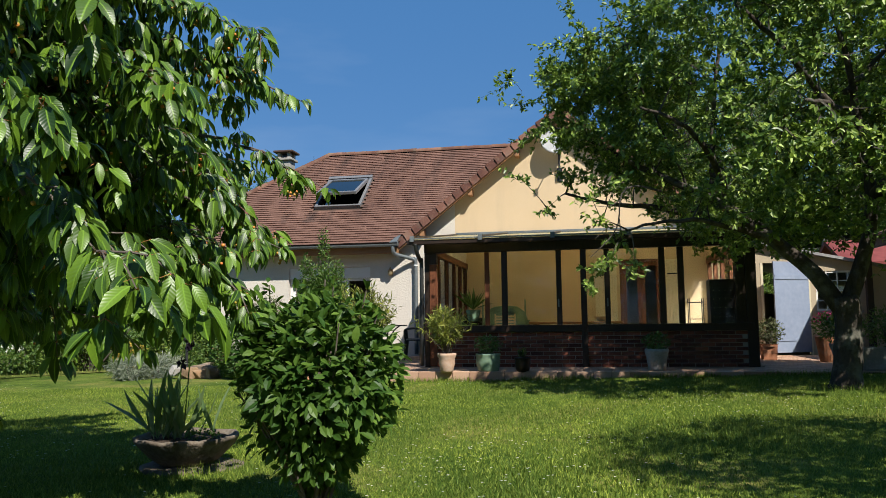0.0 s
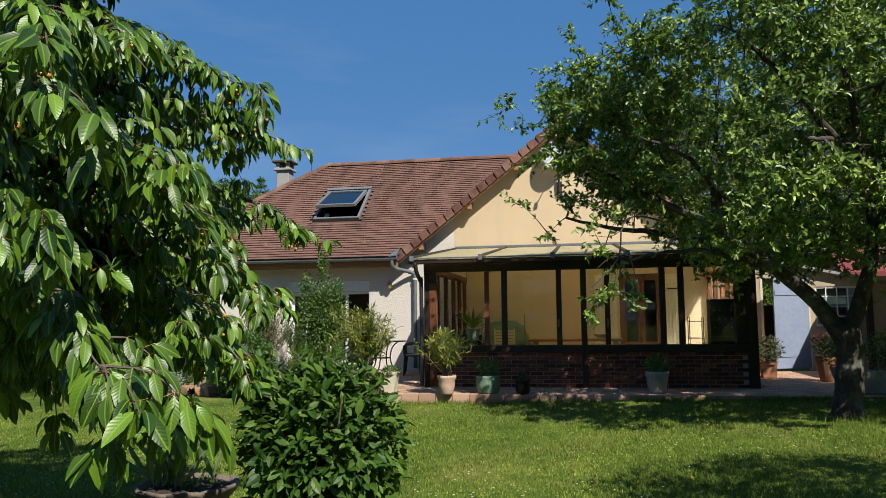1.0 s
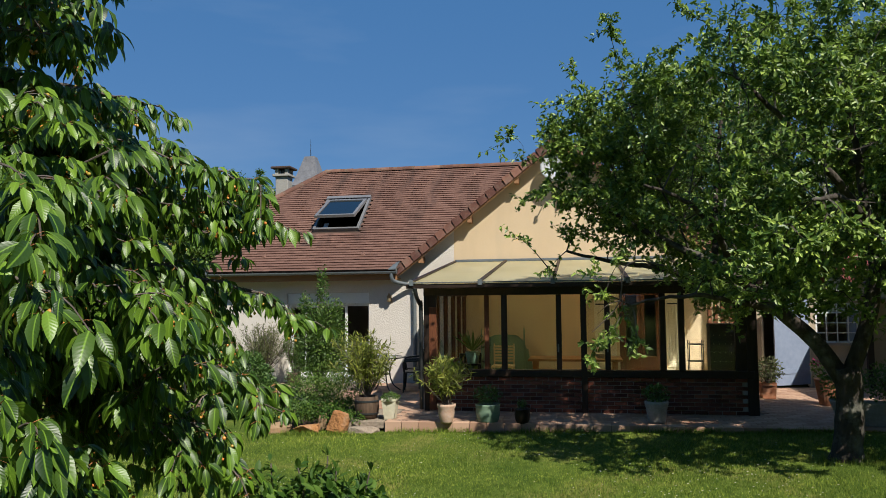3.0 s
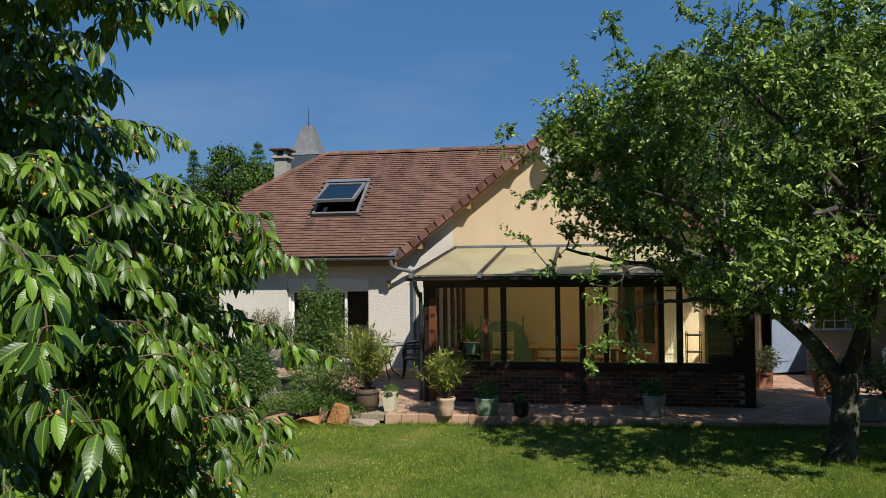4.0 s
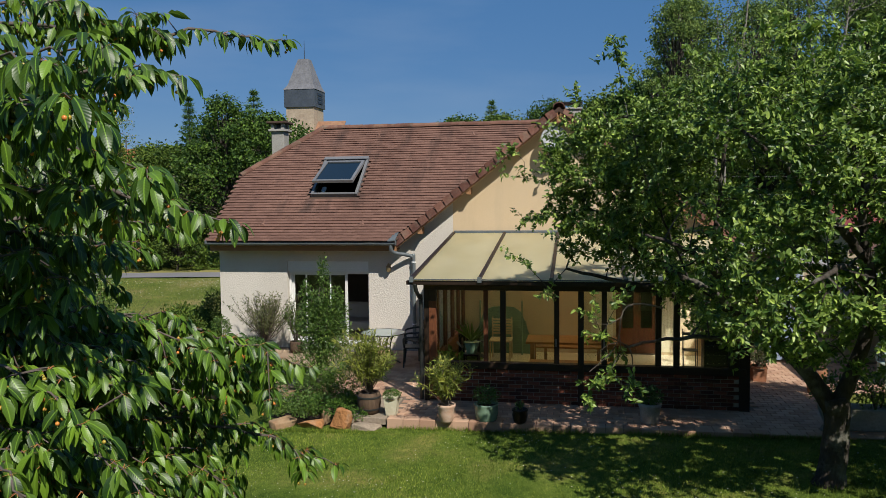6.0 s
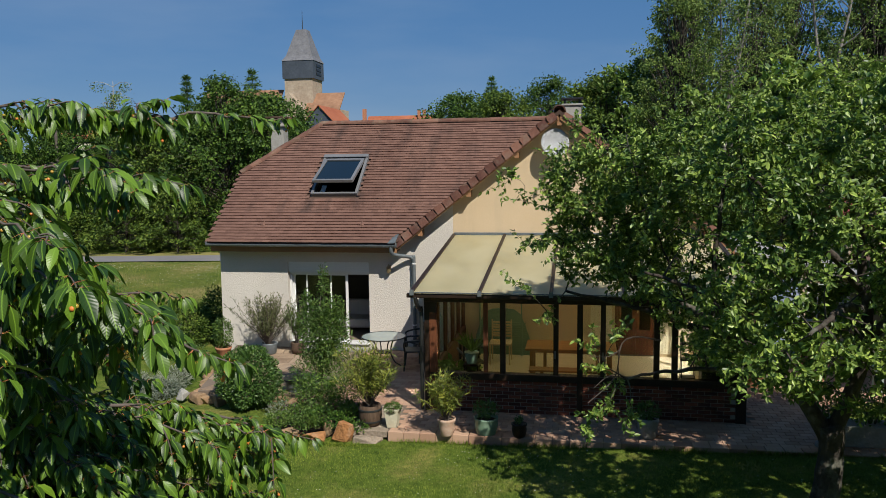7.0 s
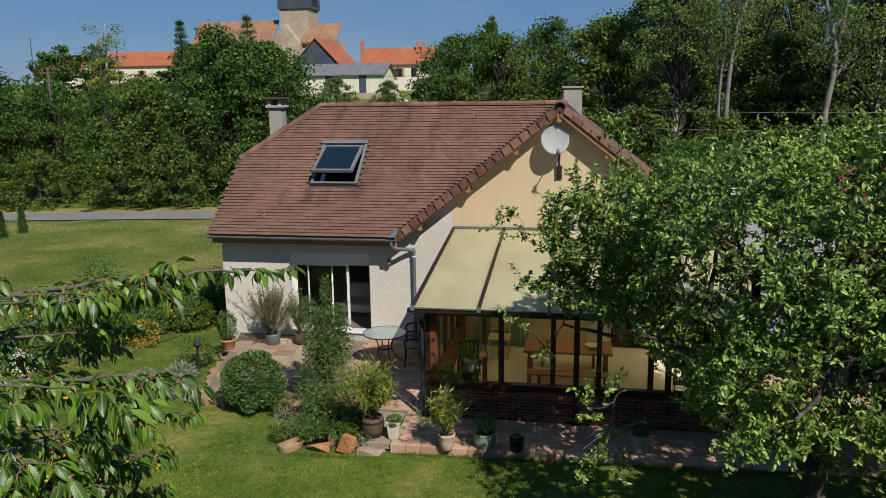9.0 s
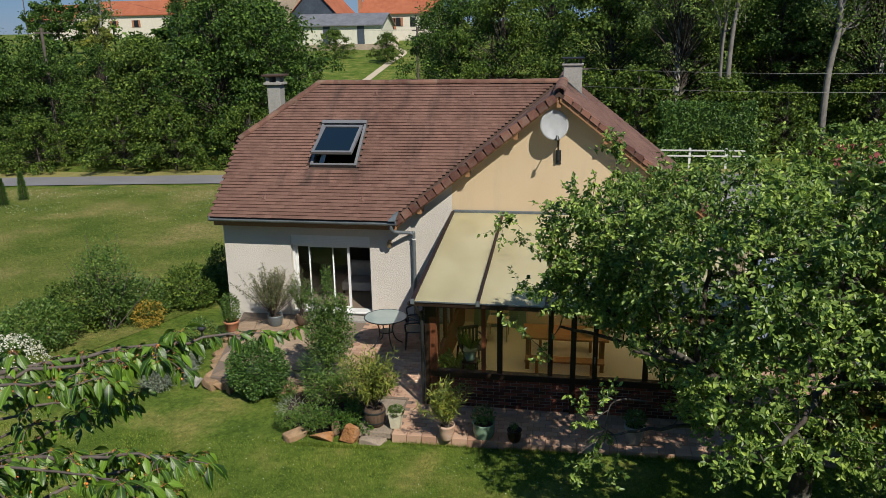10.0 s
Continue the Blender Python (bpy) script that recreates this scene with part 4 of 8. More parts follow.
for x0, x1 in zip(RX, RX[1:]):
    part("roof_panel", slab([(x0 + 0.005, VR0[0], VR0[1]), (x1 - 0.005, VR0[0], VR0[1]), (x1 - 0.005, VR1[0], VR1[1]), (x0 + 0.005, VR1[0], VR1[1])], 0.02), M["panel"], ver, "yellowed translucent roof panel")
for i, x in enumerate(RX):
    w = 0.03 if i not in (0, len(RX) - 1) else 0.035
    bm = slab([(x - w, VR0[0] - 0.01, VR0[1] + 0.035), (x + w, VR0[0] - 0.01, VR0[1] + 0.035), (x + w, VR1[0] + 0.02, VR1[1] + 0.035), (x - w, VR1[0] + 0.02, VR1[1] + 0.035)], 0.032)
    slab([(x - 0.035, VR0[0] + 0.15, veranda_z(VR0[0] + 0.15) - 0.03), (x + 0.035, VR0[0] + 0.15, veranda_z(VR0[0] + 0.15) - 0.03), (x + 0.035, VR1[0], VR1[1] - 0.03), (x - 0.035, VR1[0], VR1[1] - 0.03)], 0.09, bm)
    part("rafter", bm, M["dark_wood"], ver)
    part("rafter_end", boxes((x - 0.035, x + 0.035, VR0[0] - 0.04, VR0[0] - 0.012, VR0[1] - 0.05, VR0[1] + 0.045)), M["zinc"], ver)
part("wall_flashing", boxes((RX[0], RX[-1], YW - 0.07, YW - 0.006, 2.80, 2.86)), M["zinc"], ver, "pale metal flashing along the wall", bevel=0.006)
part("gutter", boxes((RX[0] - 0.10, RX[-1] + 0.02, VR0[0] - 0.005, VR0[0] + 0.09, VR0[1] - 0.10, VR0[1] - 0.025)), M["dark_wood"], ver, "dark box gutter", bevel=0.01)
part("gutter_lip", boxes((RX[0] + 0.04, RX[-1] - 0.04, VR0[0] - 0.028, VR0[0] - 0.011, VR0[1] - 0.012, VR0[1] + 0.008)), M["zinc"], ver)
part("downpipe", tube(smooth_line([(-2.33, 14.10, 2.15), (-2.32, 14.18, 2.0), (-2.30, 14.36, 1.86), (-2.285, 14.40, 1.75), (-2.285, 14.40, 0.03)], 24), 0.036, 10), M["dark_metal"], ver, "dark downpipe", smooth=True)

# french door and shutters on the wall behind
fd = thing("french_door", ((FX0 + FX1) / 2, YW, 0.03), "dark brown glazed double door inside the veranda", "french door")
fy = YW + 0.04
fm = (FX0 + FX1) / 2
part("frame", boxes((FX0, FX0 + 0.06, fy, fy + 0.10, 0.03, FZ1), (FX1 - 0.06, FX1, fy, fy + 0.10, 0.03, FZ1), (FX0 + 0.06, FX1 - 0.06, fy, fy + 0.10, FZ1 - 0.06, FZ1)), M["red_wood"], fd)
for x0, x1 in ((FX0 + 0.062, fm - 0.002), (fm + 0.002, FX1 - 0.062)):
    lf = part("leaf", boxes((x0, x0 + 0.08, fy + 0.01, fy + 0.06, 0.05, FZ1 - 0.062), (x1 - 0.08, x1, fy + 0.01, fy + 0.06, 0.05, FZ1 - 0.062), (x0 + 0.08, x1 - 0.08, fy + 0.01, fy + 0.06, 0.05, 0.62),
                              (x0 + 0.08, x1 - 0.08, fy + 0.01, fy + 0.06, FZ1 - 0.15, FZ1 - 0.062)), M["red_wood"], fd)
    g = part("pane", boxes((x0 + 0.08, x1 - 0.08, fy + 0.03, fy + 0.035, 0.62, FZ1 - 0.15)), M["glass"], lf)
    g.visible_shadow = False
part("handle", tube([(fm + 0.04, fy - 0.03, 1.02), (fm + 0.04, fy - 0.03, 1.18)], 0.01, 8), M["brass"], fd, "brass pull handle")


def shutter(x0, x1):
    sh = thing("shutter", ((x0 + x1) / 2, YW, 0.1), "cream painted board shutter folded against the wall", "shutter", "shutters beside the french door")
    n = 5
    for i in range(n):
        a, b = x0 + (x1 - x0) * i / n, x0 + (x1 - x0) * (i + 1) / n - 0.006
        part("board", boxes((a, b, YW - 0.035, YW - 0.010, 0.10, 2.12)), M["cream_paint"], sh)
    for z in (0.4, 1.75):
        part("batten", boxes((x0 + 0.02, x1 - 0.02, YW - 0.055, YW - 0.036, z, z + 0.10)), M["cream_paint"], sh)
    part("hinge", boxes((x0 + 0.03, x0 + 0.3, YW - 0.060, YW - 0.056, 1.78, 1.81)), M["black"], sh)


shutter(0.78, 1.27)
shutter(2.33, 2.66)

# ---- terrace ----
KY = 13.22
bed_ = boxes((-2.66, 7.6, KY + 0.02, YW, -0.35, -0.012), (-4.5, -2.66, 14.6, YW, -0.35, -0.012))
slab([(-7.0, 15.0, -0.012), (-4.5, 15.0, -0.012), (-4.5, YW, -0.012), (-7.95, YW, -0.012)], 0.34, bed_)
tagged(part("terrace", bed_, M["joint"]), "terrace bed with sandy joints", "terrace", kind="structure")
terrace = bpy.data.objects["terrace"]

# ---- annex with the blue door ----
an = thing("annex", (5.6, YW, 0), "low cream rendered outbuilding with a sloping roof", "outbuilding")
AD0, AD1 = 4.32, 5.32


def annex_top(x):
    return 2.36 - 0.22 * (x - 4.32)


WX0, WX1, WZ0, WZ1 = 5.43, 6.30, 0.93, 1.78
part("wall", prism([(3.86, -0.3), (AD0, -0.3), (AD0, 1.98), (AD1, 1.98), (AD1, -0.3), (WX0, -0.3), (WX0, annex_top(WX0)), (3.86, annex_top(3.86))], YW - 0.02, YW + 0.18), M["cream_render"], an)
part("wall", boxes((WX0, WX1, YW - 0.02, YW + 0.18, -0.3, WZ0)), M["cream_render"], an)
part("wall", prism([(WX0, WZ1), (WX1, WZ1), (WX1, annex_top(WX1)), (WX0, annex_top(WX0))], YW - 0.02, YW + 0.18), M["cream_render"], an)
part("wall", prism([(WX1, -0.3), (8.2, -0.3), (8.2, annex_top(8.2)), (WX1, annex_top(WX1))], YW - 0.02, YW + 0.18), M["cream_render"], an)
aw = part("window", boxes((WX0, WX0 + 0.04, YW, YW + 0.06, WZ0, WZ1), (WX1 - 0.04, WX1, YW, YW + 0.06, WZ0, WZ1), (WX0 + 0.04, WX1 - 0.04, YW, YW + 0.06, WZ1 - 0.04, WZ1), (WX0 + 0.04, WX1 - 0.04, YW, YW + 0.06, WZ0, WZ0 + 0.04)), M["white_paint"], an, "white barred window")
for k in (1, 2, 3):
    part("bar", boxes((WX0 + k * 0.2175 - 0.01, WX0 + k * 0.2175 + 0.01, YW - 0.03, YW - 0.01, WZ0 + 0.01, WZ1 - 0.01)), M["white_paint"], aw)
for k in (1, 2, 3):
    part("bar", boxes((WX0 + 0.01, WX1 - 0.01, YW - 0.009, YW + 0.006, WZ0 + k * 0.2125 - 0.01, WZ0 + k * 0.2125 + 0.01)), M["white_paint"], aw)
for k in range(4):
    part("pane", boxes((WX0 + 0.042 + k * 0.197, WX0 + 0.235 + k * 0.197, YW + 0.025, YW + 0.032, WZ0 + 0.04, WZ1 - 0.04)), M["glass"] if k < 3 else M["blue_paint"], aw)
part("sill", boxes((WX0 - 0.04, WX1 + 0.04, YW - 0.09, YW - 0.021, WZ0 - 0.05, WZ0)), M["concrete"], aw)
for wall_box in ((3.86, 4.0, YW + 0.181, 24.0, -0.3, 2.2), (8.05, 8.2, YW + 0.181, 24.0, -0.3, 1.45), (4.0, 8.05, 23.85, 24.0, -0.3, 1.45)):
    part("wall", boxes(wall_box), M["cream_render"], an)
part("roof", slab([(3.84, YW - 0.16, 2.53), (8.4, YW - 0.16, 1.53), (8.4, 24.2, 1.53), (3.84, 24.2, 2.53)], 0.06), surface("grey_sheet", (0.20, 0.19, 0.19), (0.32, 0.31, 0.30), rough=0.8, fine=12), an, "thin grey roof sheet")
part("door_frame", boxes((AD0, AD0 + 0.05, YW - 0.03, YW + 0.10, 0.0, 1.98), (AD1 - 0.05, AD1, YW - 0.03, YW + 0.10, 0.0, 1.98)), M["cream_paint"], an)
ad = part("door", bmesh.new(), M["blue_paint"], an, "pale blue boarded door standing ajar")
bm = bmesh.new()
m = Matrix.Translation((AD1 - 0.05, YW - 0.06, 0)) @ Matrix.Rotation(radians(28), 4, "Z")
bmesh.ops.create_cube(bm, size=1.0, matrix=m @ Matrix.LocRotScale((-0.45, 0, 1.02), None, (0.90, 0.03, 1.92)))
for z in (0.35, 1.65):
    bmesh.ops.create_cube(bm, size=1.0, matrix=m @ Matrix.LocRotScale((-0.45, -0.022, z), None, (0.86, 0.014, 0.10)))
bm.to_mesh(ad.data)
bm.free()
# a plastic chair on the far side of the terrace
gcx, gcy = 6.35, 16.6
M["pale_plastic"] = surface("pale_green_plastic", (0.34, 0.42, 0.37), (0.44, 0.52, 0.46), rough=0.45, fine=6, bump=0.05)
gc = thing("plastic_chair", (gcx, gcy, 0), "pale green plastic garden chair", "chair")
part("seat", boxes((gcx - 0.24, gcx + 0.24, gcy - 0.22, gcy + 0.24, 0.40, 0.43)), M["pale_plastic"], gc, bevel=0.012)
for dx in (-0.21, 0.21):
    for dy in (-0.19, 0.21):
        part("leg", tube([(gcx + dx * 1.12, gcy + dy * 1.12, 0), (gcx + dx, gcy + dy, 0.40)], [0.018, 0.024], 8), M["pale_plastic"], gc)
    part("arm", tube(smooth_line([(gcx + dx * 1.1, gcy - 0.2, 0.42), (gcx + dx * 1.2, gcy - 0.2, 0.64), (gcx + dx * 1.15, gcy + 0.22, 0.68)], 10), 0.022, 8), M["pale_plastic"], gc)
for k in range(7):
    dx = -0.18 + k * 0.06
    part("back_slat", tube(smooth_line([(gcx + dx, gcy + 0.23, 0.43), (gcx + dx, gcy + 0.27, 0.62), (gcx + dx * 0.95, gcy + 0.30, 0.80 - dx * dx * 2)], 6), 0.013, 6), M["pale_plastic"], gc)
part("back_rim", tube(smooth_line([(gcx - 0.24, gcy + 0.22, 0.43), (gcx - 0.22, gcy + 0.29, 0.72), (gcx, gcy + 0.31, 0.83), (gcx + 0.22, gcy + 0.29, 0.72), (gcx + 0.24, gcy + 0.22, 0.43)], 16), 0.020, 8), M["pale_plastic"], gc)


# open wooden lean-to at the east end of the terrace
ls_ = thing("lean_to", (7.2, 16.7, 0), "dark wooden lean-to with a brown tiled roof", "shed")
for x, y in ((6.42, 15.3), (6.42, 18.6), (8.6, 15.3), (8.6, 18.6)):
    part("post", boxes((x - 0.06, x + 0.06, y - 0.06, y + 0.06, -0.05, 2.20)), M["dark_wood"], ls_, bevel=0.008)
part("beam", boxes((6.36, 6.48, 15.1, 18.7, 2.201, 2.36)), M["dark_wood"], ls_, bevel=0.008)
part("beam", boxes((8.54, 8.66, 15.1, 18.7, 2.201, 2.36)), M["dark_wood"], ls_, bevel=0.008)
part("roof", slab([(6.20, 14.9, 2.42), (7.6, 14.9, 2.86), (7.6, 18.78, 2.86), (6.20, 18.78, 2.42)], 0.05), M["cap"], ls_, "brown tiled roof")
part("roof", slab([(7.605, 14.9, 2.86), (8.9, 14.9, 2.42), (8.9, 18.78, 2.42), (7.605, 18.78, 2.86)], 0.05), M["cap"], ls_)
for k in range(9):
    part("board", boxes((8.50, 8.53, 15.38 + k * 0.35, 15.72 + k * 0.35, 0.0, 2.19)), M["dark_wood"], ls_)


# ---- plants ----
def limb_mesh(lines, sides=7):
    bm = bmesh.new()
    for pts, r0, r1 in lines:
        n = len(pts)
        tube(pts, [r0 + (r1 - r0) * i / (n - 1) for i in range(n)], sides, bm)
    return bm


def tips_leaves(pos, axis, n_each, shape, size, spread=0.8, hang=0.0, up=0.6):
    """Bunches of leaves round twig points: pos and axis per bunch."""
    k = len(pos) * n_each
    p = np.repeat(pos, n_each, 0) + RNG.normal(size=(k, 3)) * 0.012
    d = unit(np.repeat(axis, n_each, 0) * 0.55 + RNG.normal(size=(k, 3)) * spread)
    d[:, 2] -= hang
    nrm_ = unit(RNG.normal(size=(k, 3)) * 0.45 + np.array([0, 0, up + 0.4]))
    return leaves(shape, p, d, nrm_, size * RNG.uniform(0.7, 1.15, k))


# cherry tree: long drooping boughs with hanging leaves
CB = np.array([-4.15, 5.0])
cherry = thing("cherry_tree", (CB[0], CB[1], float(ground_z(*CB)) - 0.05), "cherry tree with drooping leaves and unripe yellow cherries", "tree")
czb = float(ground_z(*CB)) - 0.05
boughs, crown_pos, crown_ax = [], [], []
trunk_line = smooth_line([(CB[0], CB[1], czb), (CB[0] + 0.05, CB[1], 1.2), (CB[0] - 0.05, CB[1] + 0.1, 2.4), (CB[0], CB[1], 3.6), (CB[0] + 0.05, CB[1], 4.9)], 16)
boughs.append((trunk_line, 0.16, 0.04))


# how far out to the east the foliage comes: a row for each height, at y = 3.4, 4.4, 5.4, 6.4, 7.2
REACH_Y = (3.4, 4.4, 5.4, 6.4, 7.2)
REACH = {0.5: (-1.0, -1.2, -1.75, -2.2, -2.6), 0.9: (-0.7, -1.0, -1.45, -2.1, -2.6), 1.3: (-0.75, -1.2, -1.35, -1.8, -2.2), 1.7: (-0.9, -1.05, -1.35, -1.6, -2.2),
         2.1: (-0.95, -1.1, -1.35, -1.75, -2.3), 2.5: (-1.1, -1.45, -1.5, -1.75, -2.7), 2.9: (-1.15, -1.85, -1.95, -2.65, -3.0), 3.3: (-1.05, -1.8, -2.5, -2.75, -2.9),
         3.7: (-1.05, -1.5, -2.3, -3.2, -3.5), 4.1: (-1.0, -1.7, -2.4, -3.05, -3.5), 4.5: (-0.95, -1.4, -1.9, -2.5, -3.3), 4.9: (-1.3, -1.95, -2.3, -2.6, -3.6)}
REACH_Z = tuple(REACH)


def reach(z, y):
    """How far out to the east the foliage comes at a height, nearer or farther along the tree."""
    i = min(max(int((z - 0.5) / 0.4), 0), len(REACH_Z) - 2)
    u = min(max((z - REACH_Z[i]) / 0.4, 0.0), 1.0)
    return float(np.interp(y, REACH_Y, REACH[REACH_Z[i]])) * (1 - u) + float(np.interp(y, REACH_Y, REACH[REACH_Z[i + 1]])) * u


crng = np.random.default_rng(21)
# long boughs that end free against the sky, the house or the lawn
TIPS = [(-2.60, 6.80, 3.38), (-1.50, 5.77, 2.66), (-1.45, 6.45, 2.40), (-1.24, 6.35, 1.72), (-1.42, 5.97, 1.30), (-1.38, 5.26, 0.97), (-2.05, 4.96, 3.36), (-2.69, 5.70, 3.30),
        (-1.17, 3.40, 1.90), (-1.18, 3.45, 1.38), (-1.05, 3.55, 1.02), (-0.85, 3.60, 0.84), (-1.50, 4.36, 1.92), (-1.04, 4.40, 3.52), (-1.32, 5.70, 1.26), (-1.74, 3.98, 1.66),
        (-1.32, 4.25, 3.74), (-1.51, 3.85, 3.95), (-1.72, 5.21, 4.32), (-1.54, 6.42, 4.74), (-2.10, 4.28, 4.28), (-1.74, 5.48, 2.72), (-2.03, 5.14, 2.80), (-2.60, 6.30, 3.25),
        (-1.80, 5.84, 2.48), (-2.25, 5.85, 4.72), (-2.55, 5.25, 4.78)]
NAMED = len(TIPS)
for zt, count in [(0.9, 3), (1.2, 5), (1.5, 6), (1.8, 6), (2.1, 6), (2.4, 6), (2.7, 6), (3.0, 6), (3.3, 6), (3.7, 7), (4.1, 7), (4.5, 5)]:
    for i in range(count):
        yt = crng.uniform(3.7, 6.8)
        z = zt + crng.uniform(-0.15, 0.15)
        TIPS.append((reach(z, yt) - 0.12 - crng.choice([crng.uniform(0, 0.25), crng.uniform(0.2, 1.5)], p=[0.4, 0.6]), yt, z))
for i in range(80):
    # the shaded inside of the crown
    yt, z = crng.uniform(3.9, 6.6), crng.uniform(0.8, 3.4)
    TIPS.append((reach(z, yt) - crng.uniform(0.5, 1.7), yt, z))
for i in range(40):
    # the tree's far side
    a, d, z = crng.uniform(1.85, 4.6), crng.uniform(0.9, 2.3), crng.uniform(1.0, 4.4)
    TIPS.append((CB[0] + d * math.cos(a), CB[1] + d * math.sin(a), z))
always = []
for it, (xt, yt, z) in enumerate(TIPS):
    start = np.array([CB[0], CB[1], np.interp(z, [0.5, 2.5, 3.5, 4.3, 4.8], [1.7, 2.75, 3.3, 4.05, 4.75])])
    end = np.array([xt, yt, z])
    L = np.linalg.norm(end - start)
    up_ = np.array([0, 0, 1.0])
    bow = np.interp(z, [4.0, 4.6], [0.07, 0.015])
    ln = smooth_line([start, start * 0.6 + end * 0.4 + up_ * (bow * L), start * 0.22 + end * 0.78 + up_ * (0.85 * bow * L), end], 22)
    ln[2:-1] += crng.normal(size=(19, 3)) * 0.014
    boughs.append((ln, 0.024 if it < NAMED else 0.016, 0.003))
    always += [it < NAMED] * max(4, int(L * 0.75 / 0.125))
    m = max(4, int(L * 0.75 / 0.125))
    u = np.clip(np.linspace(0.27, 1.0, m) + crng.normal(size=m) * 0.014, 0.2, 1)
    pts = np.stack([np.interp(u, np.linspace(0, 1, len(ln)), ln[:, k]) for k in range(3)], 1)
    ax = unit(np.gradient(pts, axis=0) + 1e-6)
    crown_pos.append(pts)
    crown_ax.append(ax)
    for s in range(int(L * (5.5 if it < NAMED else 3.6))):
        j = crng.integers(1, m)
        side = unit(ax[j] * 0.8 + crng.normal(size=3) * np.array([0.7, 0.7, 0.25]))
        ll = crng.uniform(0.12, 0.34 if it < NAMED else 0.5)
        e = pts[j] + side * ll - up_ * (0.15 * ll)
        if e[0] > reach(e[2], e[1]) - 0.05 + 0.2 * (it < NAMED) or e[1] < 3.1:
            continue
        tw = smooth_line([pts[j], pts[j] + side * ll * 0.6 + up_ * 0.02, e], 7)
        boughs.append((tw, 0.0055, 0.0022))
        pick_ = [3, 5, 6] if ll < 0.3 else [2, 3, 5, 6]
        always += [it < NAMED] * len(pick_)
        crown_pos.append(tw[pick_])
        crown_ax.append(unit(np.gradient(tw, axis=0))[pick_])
part("trunk", limb_mesh(boughs[:1], 12), M["bark"], cherry, smooth=True)
for b_ in boughs[1:]:
    if b_[1] > 0.01:
        part("bough", limb_mesh([b_], 6), M["twig"], cherry, smooth=True)
part("twig_growth", limb_mesh([b_ for b_ in boughs[1:] if b_[1] <= 0.01], 4), M["twig"], cherry, "fine grey-brown twigs", kind="stuff")
cp, ca = np.concatenate(crown_pos), np.concatenate(crown_ax)
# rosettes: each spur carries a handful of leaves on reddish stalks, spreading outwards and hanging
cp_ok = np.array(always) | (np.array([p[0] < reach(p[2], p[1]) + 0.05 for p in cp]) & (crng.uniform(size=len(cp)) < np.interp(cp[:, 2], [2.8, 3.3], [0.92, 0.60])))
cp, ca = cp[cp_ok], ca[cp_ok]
n_each = 6
k_ = len(cp) * n_each
fan = np.repeat(crng.uniform(0, 6.28, len(cp)), n_each) + np.tile(np.arange(n_each) * 1.047, len(cp)) + crng.normal(size=k_) * 0.3
rad_ = np.stack([np.cos(fan), np.sin(fan), np.zeros(k_)], 1)
dip = np.repeat(crng.uniform(0.2, 1.1, len(cp)), n_each) * crng.uniform(0.6, 1.3, k_)
ld = unit(rad_ * 0.85 + np.repeat(ca, n_each, 0) * 0.3 + crng.normal(size=(k_, 3)) * 0.16 - np.array([0, 0, 1.0]) * dip[:, None])
stalk = crng.uniform(0.025, 0.045, k_)[:, None]
stem_a = np.repeat(cp, n_each, 0)
lp = stem_a + unit(ld + np.array([0, 0, 0.7])) * stalk
ln_ = unit(rad_ * 0.6 + crng.normal(size=(k_, 3)) * 0.25 + np.array([0.1, -0.15, 0.75]))
ls = crng.uniform(0.074, 0.130, k_) * np.repeat(crng.uniform(0.85, 1.15, len(cp)), n_each)
near = (lp[:, 0] > -2.0) & (lp[:, 1] < 4.2) & (lp[:, 2] < 2.0)
pick = np.flatnonzero(near)[:: max(1, int(near.sum() / 300) + 1)][:300]
keep = np.ones(k_, bool)
keep[pick] = False
for shape_, sel in ((LEAF_FINE, keep & (lp[:, 1] < 5.0)), (LEAF_MID, keep & (lp[:, 1] >= 5.0))):
    lv, lf_ = leaves(shape_, lp[sel], ld[sel], ln_[sel], ls[sel])
    put("foliage", add_uv(mesh_np("foliage", lv, lf_), shape_), M["cherry"], cherry, "glossy pointed green leaves", smooth=True, kind="stuff")
leaf_me = add_uv(mesh_np("leaf", *LEAF_FINE), LEAF_FINE)
for i in pick:
    x = Vector(ld[i])
    z = (Vector(ln_[i]) - Vector(ln_[i]).dot(x) * x).normalized()
    m = Matrix((x, z.cross(x), z)).transposed().to_4x4()
    m.translation = Vector(lp[i])
    ob = put("leaf", leaf_me, M["cherry_one"], cherry, smooth=True)
    ob.matrix_basis = m @ Matrix.Scale(float(ls[i]), 4)
wide_ = np.array([0.0028, 0, 0])
sq = np.stack([stem_a + wide_, stem_a - wide_, lp - wide_ * 0.5, lp + wide_ * 0.5], 1).reshape(-1, 3)
put("leaf_stalk", mesh_np("leaf_stalk", sq, np.arange(k_ * 4).reshape(-1, 4)), surface("red_stalk", (0.30, 0.09, 0.04), (0.42, 0.20, 0.07), rough=0.6, fine=5, bump=0), cherry, "thin reddish leaf stalks", kind="stuff")
# cherries in small hanging bunches
cs = crng.choice(len(cp), 1800, replace=False)
fp = (cp[cs][:, None, :] + crng.normal(size=(1800, 3, 3)) * 0.02 + np.array([0, 0, -0.055])).reshape(-1, 3)
ico = bmesh.new()
bmesh.ops.create_icosphere(ico, subdivisions=1, radius=1.0)
iv, if_ = np.array([v.co[:] for v in ico.verts]), np.array([[v.index for v in f.verts] for f in ico.faces])
ico.free()


